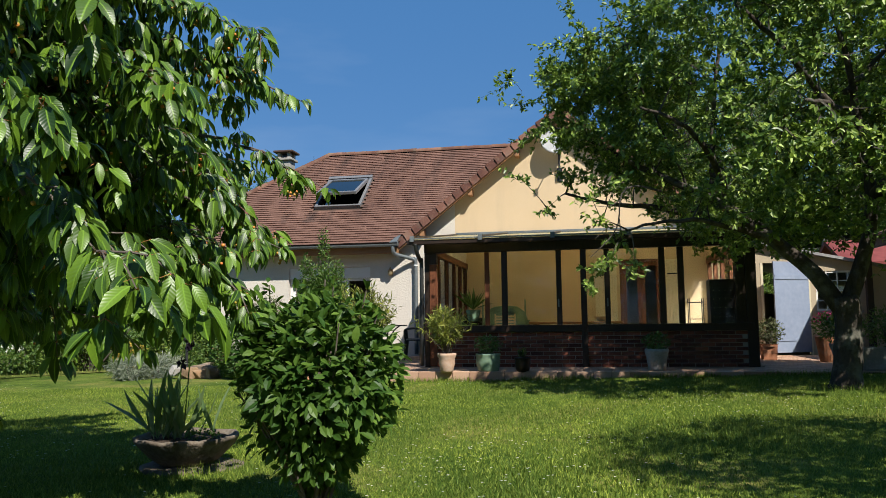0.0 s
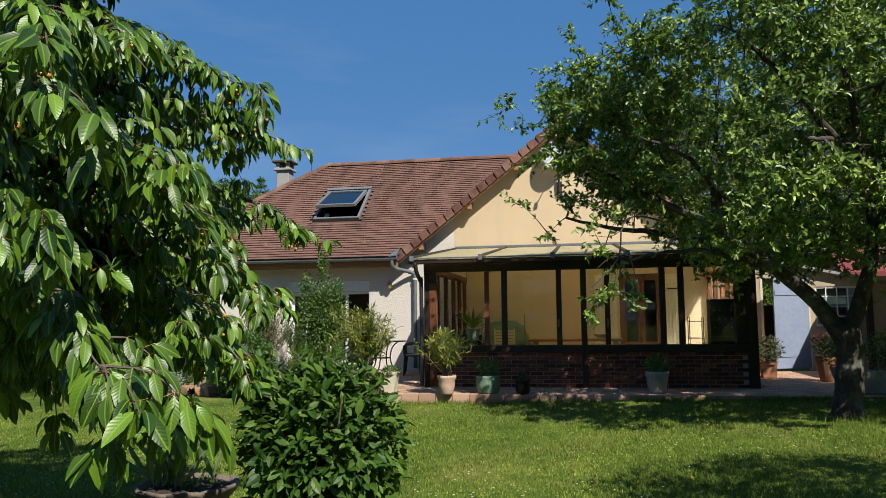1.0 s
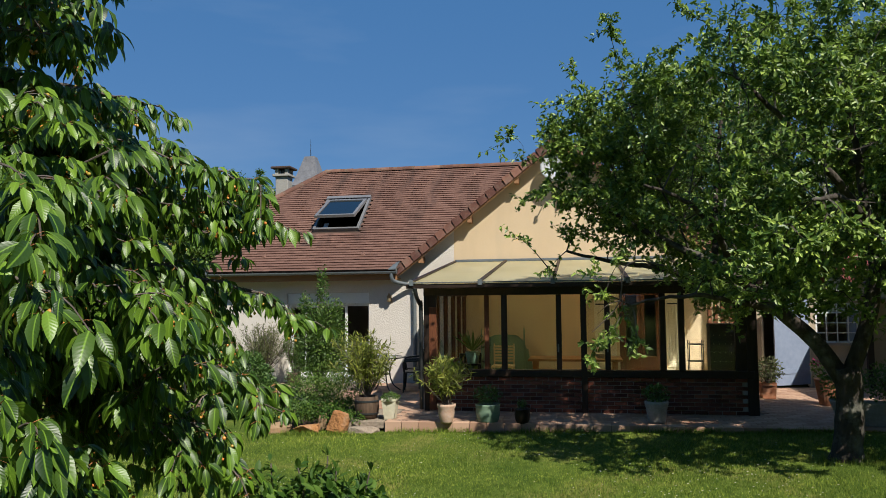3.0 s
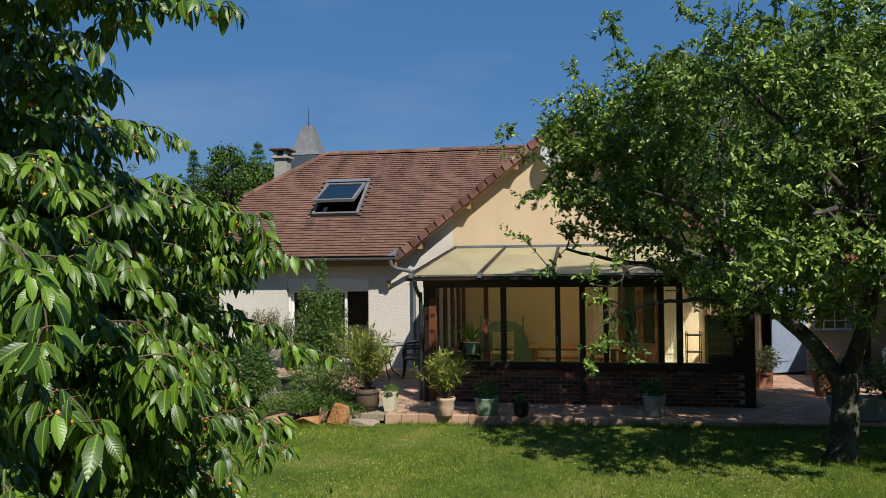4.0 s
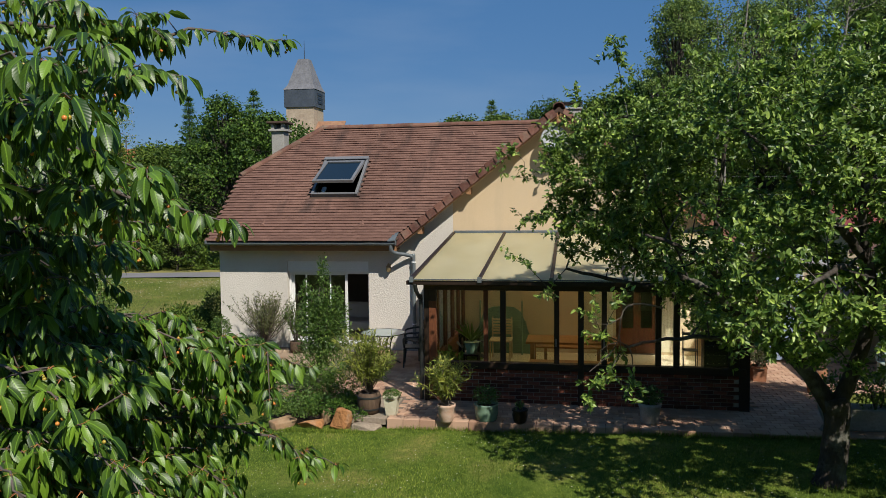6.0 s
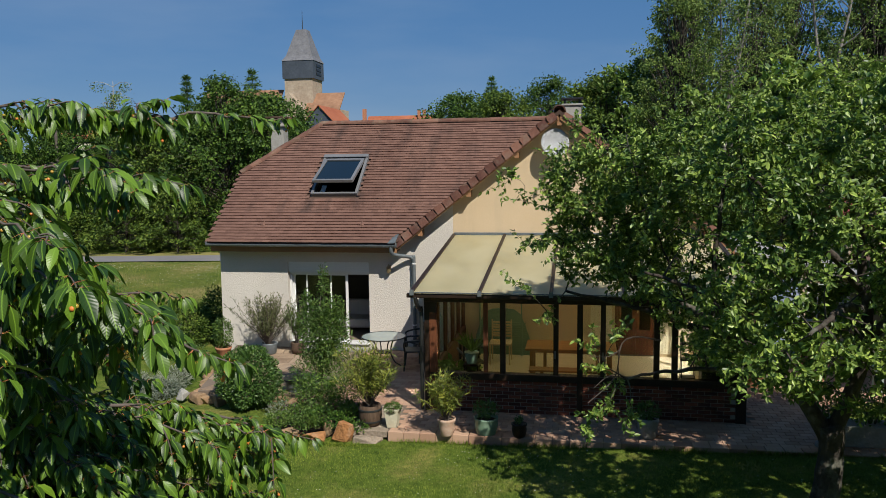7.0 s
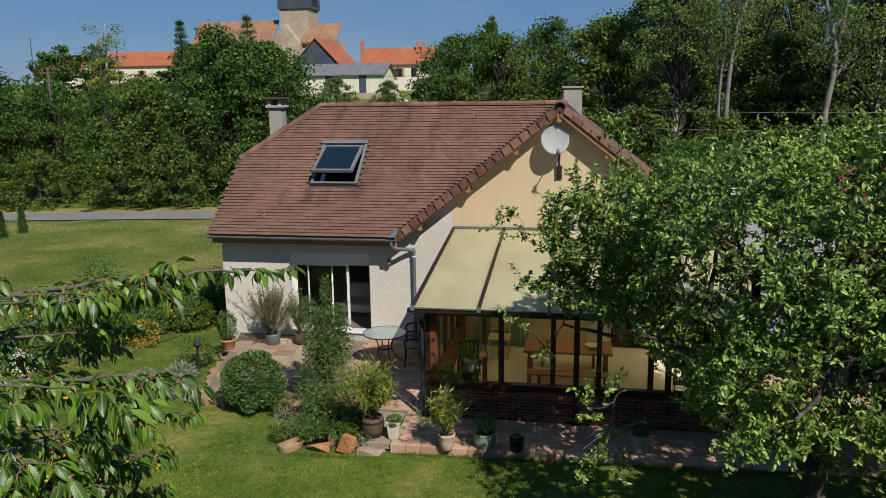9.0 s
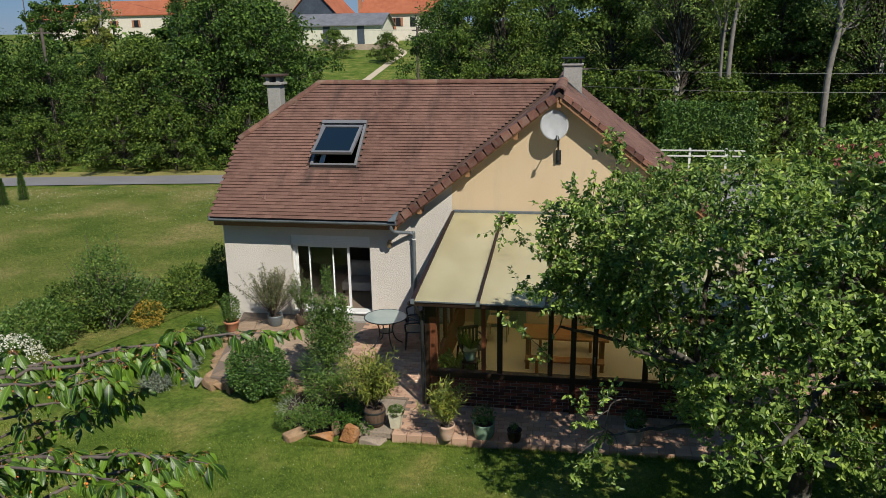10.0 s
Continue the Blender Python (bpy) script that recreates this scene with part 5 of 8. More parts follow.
def balls(centres, radius):
    r = np.broadcast_to(np.asarray(radius, float).reshape(-1, 1, 1), (len(centres), 1, 1))
    v = (centres[:, None, :] + iv[None] * r).reshape(-1, 3)
    return v, (if_[None] + (np.arange(len(centres)) * len(iv))[:, None, None]).reshape(-1, 3)


M["cherries"] = surface("unripe_cherry", (0.36, 0.30, 0.05), (0.62, 0.20, 0.05), rough=0.25, fine=3, vary="island", bump=0, spec=0.5)
put("fruit", mesh_np("fruit", *balls(fp, crng.uniform(0.009, 0.012, len(fp)))), M["cherries"], cherry, "small unripe yellow cherries", smooth=True, kind="stuff")

# apple tree: an old leaning trunk that forks low, with a broad dense crown
AP = np.array([3.68, 11.45])
apz = float(ground_z(*AP))
apple = thing("apple_tree", (AP[0], AP[1], apz), "old spreading apple tree with dark forked trunk", "tree")
ar = np.random.default_rng(5)
fork = np.array([3.66, 11.45, 1.05])
tr_line = smooth_line([(AP[0] - 0.05, AP[1], apz - 0.08), (AP[0], AP[1], 0.35), (AP[0] + 0.04, AP[1], 0.75), tuple(fork)], 12)
bm = tube(tr_line, [0.25, 0.195, 0.175, 0.165, 0.16, 0.16, 0.16, 0.16, 0.165, 0.175, 0.175, 0.15], 16)
for v in bm.verts:
    v.co += Vector((0.02, 0.02, 0)) * noise.noise(v.co * 5) + Vector((0.03, -0.02, 0)) * noise.noise(v.co * 2.1)
part("trunk", bm, M["bark"], apple, "dark rough trunk with pale lichen", smooth=True)
main_limbs = [
    [fork + (-.02, 0, -.15), (3.30, 11.5, 1.42), (2.75, 11.6, 1.95), (2.35, 11.6, 2.25), (1.85, 11.6, 2.55), (1.2, 11.7, 2.9), (0.6, 11.8, 3.3)],
    [(2.55, 11.6, 2.12), (2.0, 11.9, 2.2), (1.5, 12.1, 2.35), (0.9, 12.3, 2.45), (0.3, 12.2, 2.6)],
    [fork + (.02, 0, -.15), (3.95, 11.45, 1.6), (4.05, 11.4, 2.3), (3.9, 11.2, 3.1), (3.7, 10.9, 3.9), (3.5, 10.8, 4.6)],
    [(4.05, 11.4, 2.2), (4.6, 11.0, 2.9), (5.2, 10.8, 3.5), (5.8, 10.6, 4.0)],
    [(3.95, 11.3, 2.8), (3.3, 10.6, 3.4), (2.7, 10.1, 3.9), (2.2, 9.8, 4.3)],
    [(2.4, 11.6, 2.3), (2.1, 10.8, 2.7), (1.7, 10.2, 3.0), (1.2, 10.0, 3.2)],
    [(3.9, 11.2, 2.6), (3.4, 10.2, 2.8), (3.0, 9.3, 2.9), (2.6, 8.7, 2.8)],
    [(4.05, 11.3, 2.3), (4.4, 10.2, 2.8), (4.5, 9.2, 3.0), (4.4, 8.4, 2.7)],
    [(1.9, 11.6, 2.5), (1.6, 11.4, 3.2), (1.3, 11.3, 3.9), (1.1, 11.2, 4.6), (0.95, 11.3, 5.3)],
    [(3.0, 11.5, 1.75), (2.4, 10.9, 1.85), (1.7, 10.5, 1.95), (1.05, 10.4, 1.85)],
    [(3.7, 11.0, 3.5), (4.4, 11.6, 4.2), (4.9, 11.8, 4.8)],
    [(2.2, 11.6, 2.4), (2.3, 11.9, 3.3), (2.4, 12.0, 4.2), (2.5, 12.0, 4.8)],
]
lines_, apos, aax = [], [], []
for i, ln in enumerate(main_limbs):
    p = smooth_line([tuple(q) for q in ln], 22)
    r0 = (0.112, 0.06, 0.105, 0.07, 0.06, 0.05, 0.06, 0.06, 0.016, 0.045, 0.04, 0.045)[i]
    lines_.append((p + ar.normal(size=p.shape) * 0.008, r0, min(0.018, r0 * 0.3)))
for b_ in lines_:
    part("limb", limb_mesh([b_], 9), M["bark"], apple, smooth=True)
seeds = np.concatenate([ln[0][6:] for ln in lines_])
twigs = []


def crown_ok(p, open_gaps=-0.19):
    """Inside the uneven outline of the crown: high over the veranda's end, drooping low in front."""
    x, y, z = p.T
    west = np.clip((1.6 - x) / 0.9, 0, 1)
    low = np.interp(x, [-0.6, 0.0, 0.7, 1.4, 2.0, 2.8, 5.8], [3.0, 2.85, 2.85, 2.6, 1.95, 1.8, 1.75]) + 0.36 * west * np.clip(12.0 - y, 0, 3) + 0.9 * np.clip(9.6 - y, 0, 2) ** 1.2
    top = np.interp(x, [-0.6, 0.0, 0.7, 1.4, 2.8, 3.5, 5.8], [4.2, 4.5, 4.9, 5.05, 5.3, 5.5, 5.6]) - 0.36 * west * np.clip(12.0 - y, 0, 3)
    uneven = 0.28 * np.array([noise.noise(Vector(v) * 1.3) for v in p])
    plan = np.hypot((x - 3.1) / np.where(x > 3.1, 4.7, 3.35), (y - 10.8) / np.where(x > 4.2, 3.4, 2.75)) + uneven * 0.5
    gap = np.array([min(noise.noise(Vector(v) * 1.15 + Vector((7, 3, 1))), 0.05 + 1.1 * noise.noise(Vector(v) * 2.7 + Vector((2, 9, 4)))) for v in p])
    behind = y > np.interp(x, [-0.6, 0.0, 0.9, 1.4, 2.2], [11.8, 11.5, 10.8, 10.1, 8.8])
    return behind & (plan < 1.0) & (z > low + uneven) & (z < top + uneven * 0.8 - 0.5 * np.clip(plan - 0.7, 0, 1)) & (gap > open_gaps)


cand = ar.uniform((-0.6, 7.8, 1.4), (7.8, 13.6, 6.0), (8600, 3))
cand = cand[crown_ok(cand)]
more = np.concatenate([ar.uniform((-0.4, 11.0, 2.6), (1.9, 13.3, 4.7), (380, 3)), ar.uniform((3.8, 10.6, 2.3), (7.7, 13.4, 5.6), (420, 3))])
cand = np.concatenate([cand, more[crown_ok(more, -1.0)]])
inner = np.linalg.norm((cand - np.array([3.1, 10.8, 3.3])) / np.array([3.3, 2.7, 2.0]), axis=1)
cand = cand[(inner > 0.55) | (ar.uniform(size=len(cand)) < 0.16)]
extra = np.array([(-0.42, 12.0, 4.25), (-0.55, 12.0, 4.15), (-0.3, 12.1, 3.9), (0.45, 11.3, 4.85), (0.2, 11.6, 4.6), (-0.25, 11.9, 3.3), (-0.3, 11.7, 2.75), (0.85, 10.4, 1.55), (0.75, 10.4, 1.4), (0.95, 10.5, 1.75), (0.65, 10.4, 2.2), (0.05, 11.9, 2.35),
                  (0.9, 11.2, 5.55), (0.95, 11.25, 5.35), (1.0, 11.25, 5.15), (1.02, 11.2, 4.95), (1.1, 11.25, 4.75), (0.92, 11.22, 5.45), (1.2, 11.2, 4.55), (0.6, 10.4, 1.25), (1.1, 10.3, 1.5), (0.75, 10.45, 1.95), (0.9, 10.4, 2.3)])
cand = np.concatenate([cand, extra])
cand = cand[np.argsort([np.linalg.norm(seeds - c, axis=1).min() for c in cand])]
nodes, hops = np.concatenate([seeds, np.zeros((len(cand), 3))]), np.zeros(len(seeds) + len(cand))
used_nodes = len(seeds)
for c in cand:
    # each twig springs from the nearest older one, so the crown branches outwards
    i_near = int(np.argmin(np.linalg.norm(nodes[:used_nodes] - c, axis=1) + 0.10 * hops[:used_nodes]))
    s = nodes[i_near]
    nodes[used_nodes], hops[used_nodes] = c, hops[i_near] + 1
    used_nodes += 1
    L = np.linalg.norm(c - s)
    mid = (s + c) / 2 + ar.normal(size=3) * 0.08 * L + np.array([0, 0, 0.06 * L])
    tw = smooth_line([s, mid, c], 9)
    twigs.append((tw[::2], max(0.003, 0.013 - 0.003 * hops[i_near]), 0.0025))
    u = ar.uniform(0.3, 1.0, max(2, int(L * 6)))
    apos.append(np.stack([np.interp(u, np.linspace(0, 1, 9), tw[:, k]) for k in range(3)], 1))
    aax.append(np.broadcast_to(unit(c - s), apos[-1].shape))
    for q in range(4):
        e = c + (unit(c - s) * 0.07 + ar.normal(size=3) * np.array([0.14, 0.14, 0.11]))
        g = np.linspace(0.25, 1, 4)[:, None]
        apos.append(c + (e - c) * g)
        aax.append(np.broadcast_to(unit(e - c), (4, 3)))
        twigs.append((np.array([c, e]), 0.0022, 0.0012))
part("twig_growth", limb_mesh(twigs, 3), M["bark"], apple, kind="stuff")
for pts_, r_ in (([(1.45, 10.5, 2.30), (1.15, 10.4, 2.36), (0.98, 10.4, 2.26), (0.94, 10.4, 1.94), (0.84, 10.4, 1.76), (0.60, 10.4, 1.53)], 0.013), ([(0.95, 10.4, 1.98), (0.97, 10.42, 1.80), (1.05, 10.45, 1.66)], 0.007),
                 ([(0.93, 10.4, 1.90), (0.80, 10.35, 1.86), (0.66, 10.3, 1.74)], 0.006), ([(0.97, 10.4, 2.2), (0.82, 10.35, 2.12), (0.62, 10.3, 2.14)], 0.006)):
    part("bare_twig", limb_mesh([(smooth_line(pts_, 14), r_, r_ * 0.4)], 5), M["twig"], apple, "pale bare drooping twig")
apos, aax = np.concatenate(apos), np.concatenate(aax)
ne = 4
ka = len(apos) * ne
outward = unit(np.repeat(apos, ne, 0) - np.array([3.1, 10.9, 2.6]))
da = unit(np.repeat(aax, ne, 0) * 0.5 + RNG.normal(size=(ka, 3)) * 0.75)
na = unit(RNG.normal(size=(ka, 3)) * 0.42 + outward * 0.4 + np.array(SUN_TO) * 0.5 + np.array([0, 0, 0.3]))
v, f = leaves(LEAF_APPLE, np.repeat(apos, ne, 0) + RNG.normal(size=(ka, 3)) * 0.012, da, na, 0.072 * RNG.uniform(0.6, 1.2, ka))
put("foliage", mesh_np("foliage", v, f), M["apple"], apple, "dense small oval green leaves", kind="stuff")


# a second fruit tree beside the camera's way, seen only by the shade it throws on the lawn
t2 = thing("fruit_tree", (5.2, 4.3, float(ground_z(5.2, 4.3))), "broad fruit tree shading the lawn", "tree")
part("trunk", tube(smooth_line([(5.2, 4.3, -0.3), (5.15, 4.35, 0.8), (5.0, 4.4, 1.8)], 8), [0.16, 0.14, 0.13, 0.13, 0.12, 0.12, 0.11, 0.1], 12), M["bark"], t2, smooth=True)
t2r = np.random.default_rng(31)
for k in range(7):
    a = k * 0.9 + 0.2
    part("limb", limb_mesh([(smooth_line([(5.05, 4.38, 1.6), (5.0 + 0.8 * math.cos(a), 4.4 + 0.5 * math.sin(a), 2.5), (5.0 + 1.7 * math.cos(a), 4.4 + 0.9 * math.sin(a), 3.2)], 8), 0.06, 0.02)], 6), M["bark"], t2)
cc = t2r.uniform((2.7, 2.6, 2.1), (8.0, 6.6, 4.6), (1500, 3))
cc = cc[(np.linalg.norm((cc - np.array([5.3, 4.5, 3.3])) / np.array([2.6, 1.9, 1.2]), axis=1) < 1.0) & (cc[:, 0] > 2.3 + 0.25 * (cc[:, 1] - 3))]
pp = (cc[:, None, :] + t2r.normal(size=(len(cc), 30, 3)) * 0.13).reshape(-1, 3)
v, f = leaves(LEAF_PLAIN, pp, scatter_dirs(len(pp), -0.2), scatter_dirs(len(pp), 0.9), 0.09)
put("foliage", mesh_np("foliage", v, f), M["apple"], t2, kind="stuff")

# ---- woodland behind ----
def tree_mesh(seed, height, width, n_leaf, size, kind_):
    """A broadleaf tree at the origin: trunk and limbs, then a crown of leaf clumps."""
    r = np.random.default_rng(seed)
    lines = []
    top = np.array([r.normal() * 0.3, r.normal() * 0.3, height * 0.9])
    lines.append((smooth_line([(0, 0, -0.3), (r.normal() * 0.15, r.normal() * 0.15, height * 0.35), top], 12), 0.02 * height, 0.05))
    clumps = []
    ncl = int((70 + height * 7) * (1.0 if n_leaf > 6000 else 0.5))
    for i in range(ncl):
        h = r.uniform(0.27 if height > 15 else 0.10 if kind_ == "wide" else 0.16, 1.0)
        rad = width / 2 * (max(0.0, 1 - h ** 2.2) ** 0.5) * r.uniform(0.3, 1.0) * (1.0 if h > 0.25 else 0.85)
        a = r.uniform(0, 2 * math.pi)
        c = np.array([rad * math.cos(a), rad * math.sin(a), h * height * 0.95])
        s = np.array([top[0] * h * 0.7, top[1] * h * 0.7, h * height * 0.62])
        lines.append((np.array([s, (s + c) / 2 + np.array([0, 0, 0.2]), c]), 0.0035 * height, 0.012))
        clumps.append((c, r.uniform(0.03, 0.095) * width))
    per = n_leaf // ncl
    pos, out = [], []
    for c, rad in clumps:
        d = unit(r.normal(size=(per, 3)))
        q = c + d * rad * r.uniform(0.35, 1.15, (per, 1)) * np.array([1.2, 1.2, 0.75])
        pos.append(q)
        out.append(d)
    pos, out = np.concatenate(pos), np.concatenate(out)
    d = unit(out * 0.5 + r.normal(size=pos.shape) * 0.7 + np.array([0, 0, -0.25]))
    nn = unit(out * 0.8 + r.normal(size=pos.shape) * 0.45 + np.array([0, 0, 0.5]))
    v, f = leaves(LEAF_QUAD, pos, d, nn, size * r.uniform(0.6, 1.3, len(pos)))
    return limb_mesh(lines[:1], 8), limb_mesh(lines[1:], 4), v, f


kinds = []
M["pale_bark"] = surface("pale_bark", (0.20, 0.19, 0.17), (0.46, 0.44, 0.40), rough=0.9, fine=12, coarse=3, bump=0.4, stretch=(1, 1, 3))
for i, (h, w, n, s, kd, mat, bark, lab) in enumerate((
        (10.0, 10.5, 19500, 0.19, "wide", "wood_leaf", "bark", "broadleaf tree with a full dark green crown"),
        (9.0, 9.5, 17500, 0.185, "wide", "wood_leaf_b", "bark", "broadleaf tree with a lighter yellowish crown"),
        (11.0, 9.0, 17500, 0.185, "tall", "wood_leaf", "bark", "tall broadleaf tree at the lane"),
        (18.0, 8.5, 17000, 0.17, "tall", "wood_leaf_c", "pale_bark", "tall pale-barked poplar with open crown"),
        (5.0, 6.5, 6800, 0.20, "wide", "wood_leaf_b", "bark", "dense wild shrub beside the lane"),
        (10.0, 9.5, 3000, 0.5, "wide", "wood_leaf", "bark", "broadleaf tree farther off in the woodland or added unseen round the garden"))):
    e = thing("shrub" if i == 4 else "tree", (0, 0, -80), lab, "shrub" if i == 4 else "tree", ("woodland behind the lane", "woodland behind the lane", "woodland behind the lane", "poplars behind the lane", "wild shrubs at the lane", "woodland farther off")[i])
    lm, lm2, v, f = tree_mesh(40 + i, h, w, n, s, kd)
    e.matrix_basis = Matrix.Identity(4)
    part("trunk", lm, M[bark], e)
    part("branch_growth", lm2, M["bark"], e, kind="stuff")
    put("crown", mesh_np("crown", v, f), M[mat], e, kind="stuff")
    kinds.append(e)
wr = random.Random(3)
used = [False] * 6


def plant(k, x, y, s, squash=1.0):
    m = Matrix.Translation((x, y, float(ground_z(x, y)) - 0.1)) @ Matrix.Rotation(wr.uniform(0, 6.28), 4, "Z") @ Matrix.Diagonal((s * wr.uniform(0.9, 1.15), s * wr.uniform(0.9, 1.15), s * squash, 1))
    if not used[k]:
        used[k] = True
        kinds[k].matrix_basis = m
        return kinds[k]
    src = kinds[k]
    keep_basis = src.matrix_basis.copy()
    src.matrix_basis = Matrix.Identity(4)
    c = copy_thing(src, m)
    src.matrix_basis = keep_basis
    return c


def skyline(x, y):
    """The height of the wood's top edge: it dips before the village roofs."""
    q = (y - 1.3) / 44.0
    low = float(np.interp(0.45 + (x - 0.45) / q, (-41, -37.5, -35, -27, -25, -22, -18), (10.2, 9.4, 7.5, 7.0, 8.0, 10.2, 11.5)))
    return 6.3 + (low - 6.3) * q


def plant_under(k, x, y, s):
    """A tree no taller than the skyline there."""
    room = skyline(x, y) - float(ground_z(x, y))
    plant(k, x, y, min(s, room / (10.3, 9.3, 11.3, 18.0, 5.2, 10.3)[k]))


# the belt of trees north of the lane, to the west
for i in range(15):
    x = -66 + i * 3.4 + wr.uniform(-1, 1)
    y = 41.5 + (x + 18) * 0.16 + wr.uniform(3.5, 6.0)
    plant_under(wr.choice((0, 1, 2, 0)), x, y, wr.uniform(0.78, 1.1))
for i in range(13):
    x = -66 + i * 4.0 + wr.uniform(-1, 1)
    plant(4, x, 40.6 + (x + 18) * 0.16 + wr.uniform(1.6, 2.6), wr.uniform(0.65, 0.95))
for i in range(9):
    x = -66 + i * 5.5 + wr.uniform(-1.5, 1.5)
    plant_under(5, x, 55 + (x + 18) * 0.12 + wr.uniform(0, 4), wr.uniform(0.75, 1.05))
# trees behind the ridge and to the east
for x, y, k, s in ((-9.5, 66, 0, 1.05), (-5.5, 63, 1, 1.15), (-2.0, 66, 2, 1.05), (2.8, 56, 1, 1.25), (6.0, 64, 0, 1.3)):
    plant(k, x, y, s)
plant(0, -13.2, 78, 0.5, 1.7)
for i in range(6):
    plant(3, 9 + i * 4.0 + wr.uniform(-1, 1), 58 + wr.uniform(0, 9), wr.uniform(0.95, 1.25))
for i in range(8):
    plant(wr.choice((0, 2, 1)), 8 + i * 4.2 + wr.uniform(-1, 1), 52 + wr.uniform(0, 4), wr.uniform(0.85, 1.15))
for i in range(8):
    plant(4, 4 + i * 4.2 + wr.uniform(-1, 1), 48.5 + wr.uniform(0, 1.5), wr.uniform(0.8, 1.1))
for x, y in ((17.9, 51.2), (6.6, 51.4)):
    plant(3, x, y, wr.uniform(0.85, 1.0))
# old poplars with bare pale trunks at the edge of the wood
M["poplar_bark"] = surface("poplar_bark", (0.10, 0.09, 0.08), (0.27, 0.245, 0.22), rough=0.9, fine=9, coarse=2.5, bump=0.5, bumpdist=0.03, stretch=(1, 1, 0.4), stain=(0.10, 0.09, 0.08), stain_amount=0.6, stain_scale=1.5)
pr = np.random.default_rng(77)
for by_, runs in ((48.8, (([(14.45, -0.1), (14.45, 4.3), (14.70, 6.4), (14.72, 8.0), (14.33, 9.5), (13.98, 10.8), (13.6, 13.8), (13.5, 16.5)], 0.20), ([(14.72, 7.6), (15.05, 9.2), (15.22, 10.7), (15.7, 13.2), (15.9, 15.6)], 0.14), ([(14.66, 6.1), (15.0, 6.5), (15.42, 7.2), (16.3, 8.3)], 0.08))),
                  (49.4, (([(9.05, -0.1), (9.12, 4.0), (9.15, 5.9), (9.30, 8.1), (9.55, 9.8), (9.85, 10.6), (10.3, 14.0), (10.4, 15.8)], 0.17), ([(8.95, -0.1), (8.75, 4.0), (8.73, 6.0), (8.86, 8.1), (8.86, 10.7), (8.7, 14.5)], 0.12), ([(8.76, 5.6), (8.62, 7.0), (8.0, 8.6), (7.5, 9.0), (7.0, 11.0)], 0.10)))):
    gz_ = float(ground_z(runs[0][0][0][0], by_)) - 0.2
    pop = thing("poplar", (runs[0][0][0][0], by_, gz_), "old poplar with forked bare pale stems and open crown", "tree", "bare-trunked poplars")
    ends = []
    for j, (pts_, thick) in enumerate(runs):
        stem_ = smooth_line([(px_, by_ + 0.25 * j, pz_) for px_, pz_ in pts_], 20)
        part("trunk" if j == 0 else "stem", tube(stem_, list(np.linspace(thick, 0.04, 20)), 10), M["poplar_bark"], pop, smooth=True)
        for k in range(11):
            s = stem_[int(pr.integers(9, 19))]
            a = pr.uniform(0, 6.28)
            e = s + np.array([math.cos(a) * pr.uniform(0.6, 2.2), math.sin(a) * pr.uniform(0.5, 2.0), pr.uniform(0.7, 2.4)])
            ends += [e, (s + 2 * e) / 3]
            part("limb", limb_mesh([(smooth_line([s, (s + e) / 2 + np.array([0, 0, -0.25]), e], 6), 0.045, 0.012)], 5), M["poplar_bark"], pop)
    ends = np.array(ends)
    pos = np.repeat(ends, 70, 0) + pr.normal(size=(len(ends) * 70, 3)) * np.array([0.5, 0.5, 0.38])
    v, f = leaves(LEAF_QUAD, pos, scatter_dirs(len(pos), -0.3), scatter_dirs(len(pos), 0.6), 0.15)
    put("crown", mesh_np("crown", v, f), M["wood_leaf_c"], pop, kind="stuff")
# spruces that rise above the woodland
def spruce(x, y, h, w, seed):
    r = np.random.default_rng(seed)
    g = float(ground_z(x, y))
    t = thing("spruce", (x, y, g), "dark pointed spruce rising above the woodland", "conifer", "spruces in the woodland")
    part("trunk", tube([(x, y, g - 0.2), (x, y, g + h)], [0.02 * h, 0.02], 7), M["bark"], t)
    pos, ax, br = [], [], []
    for u in np.linspace(0.12, 0.99, int(h * 2.2)):
        reach_ = w / 2 * (1 - u) ** 0.9 + 0.04
        for k in range(7):
            a, L = k * 0.9 + u * 37 + r.uniform(-0.3, 0.3), reach_ * r.uniform(0.6, 1.1)
            q = np.linspace(0.15, 1, 9)[:, None]
            d = np.array([math.cos(a), math.sin(a), -0.18 + 0.45 * u])
            p = np.array([x, y, g + u * h]) + d * L * q
            br.append((p[[0, 4, 8]], 0.02, 0.006))
            pos.append(np.repeat(p, 4, 0) + r.normal(size=(36, 3)) * 0.07)
            ax.append(np.tile(d, (36, 1)) + r.normal(size=(36, 3)) * 0.5)
    part("branch_growth", limb_mesh(br, 3), M["bark"], t, kind="stuff")
    pos, ax = np.concatenate(pos), np.concatenate(ax)
    v, f = leaves(LEAF_NARROW, pos, ax, scatter_dirs(len(pos), 0.8), 0.26)
    put("crown", mesh_np("crown", v, f), M["box"], t, kind="stuff")


spruce(-20.9, 49.8, 11.2, 6.5, 1)
spruce(-7.1, 70.0, 11.3, 7.0, 2)
spruce(-26.8, 52.0, 10.9 - float(ground_z(-26.8, 52.0)), 3.6, 3)
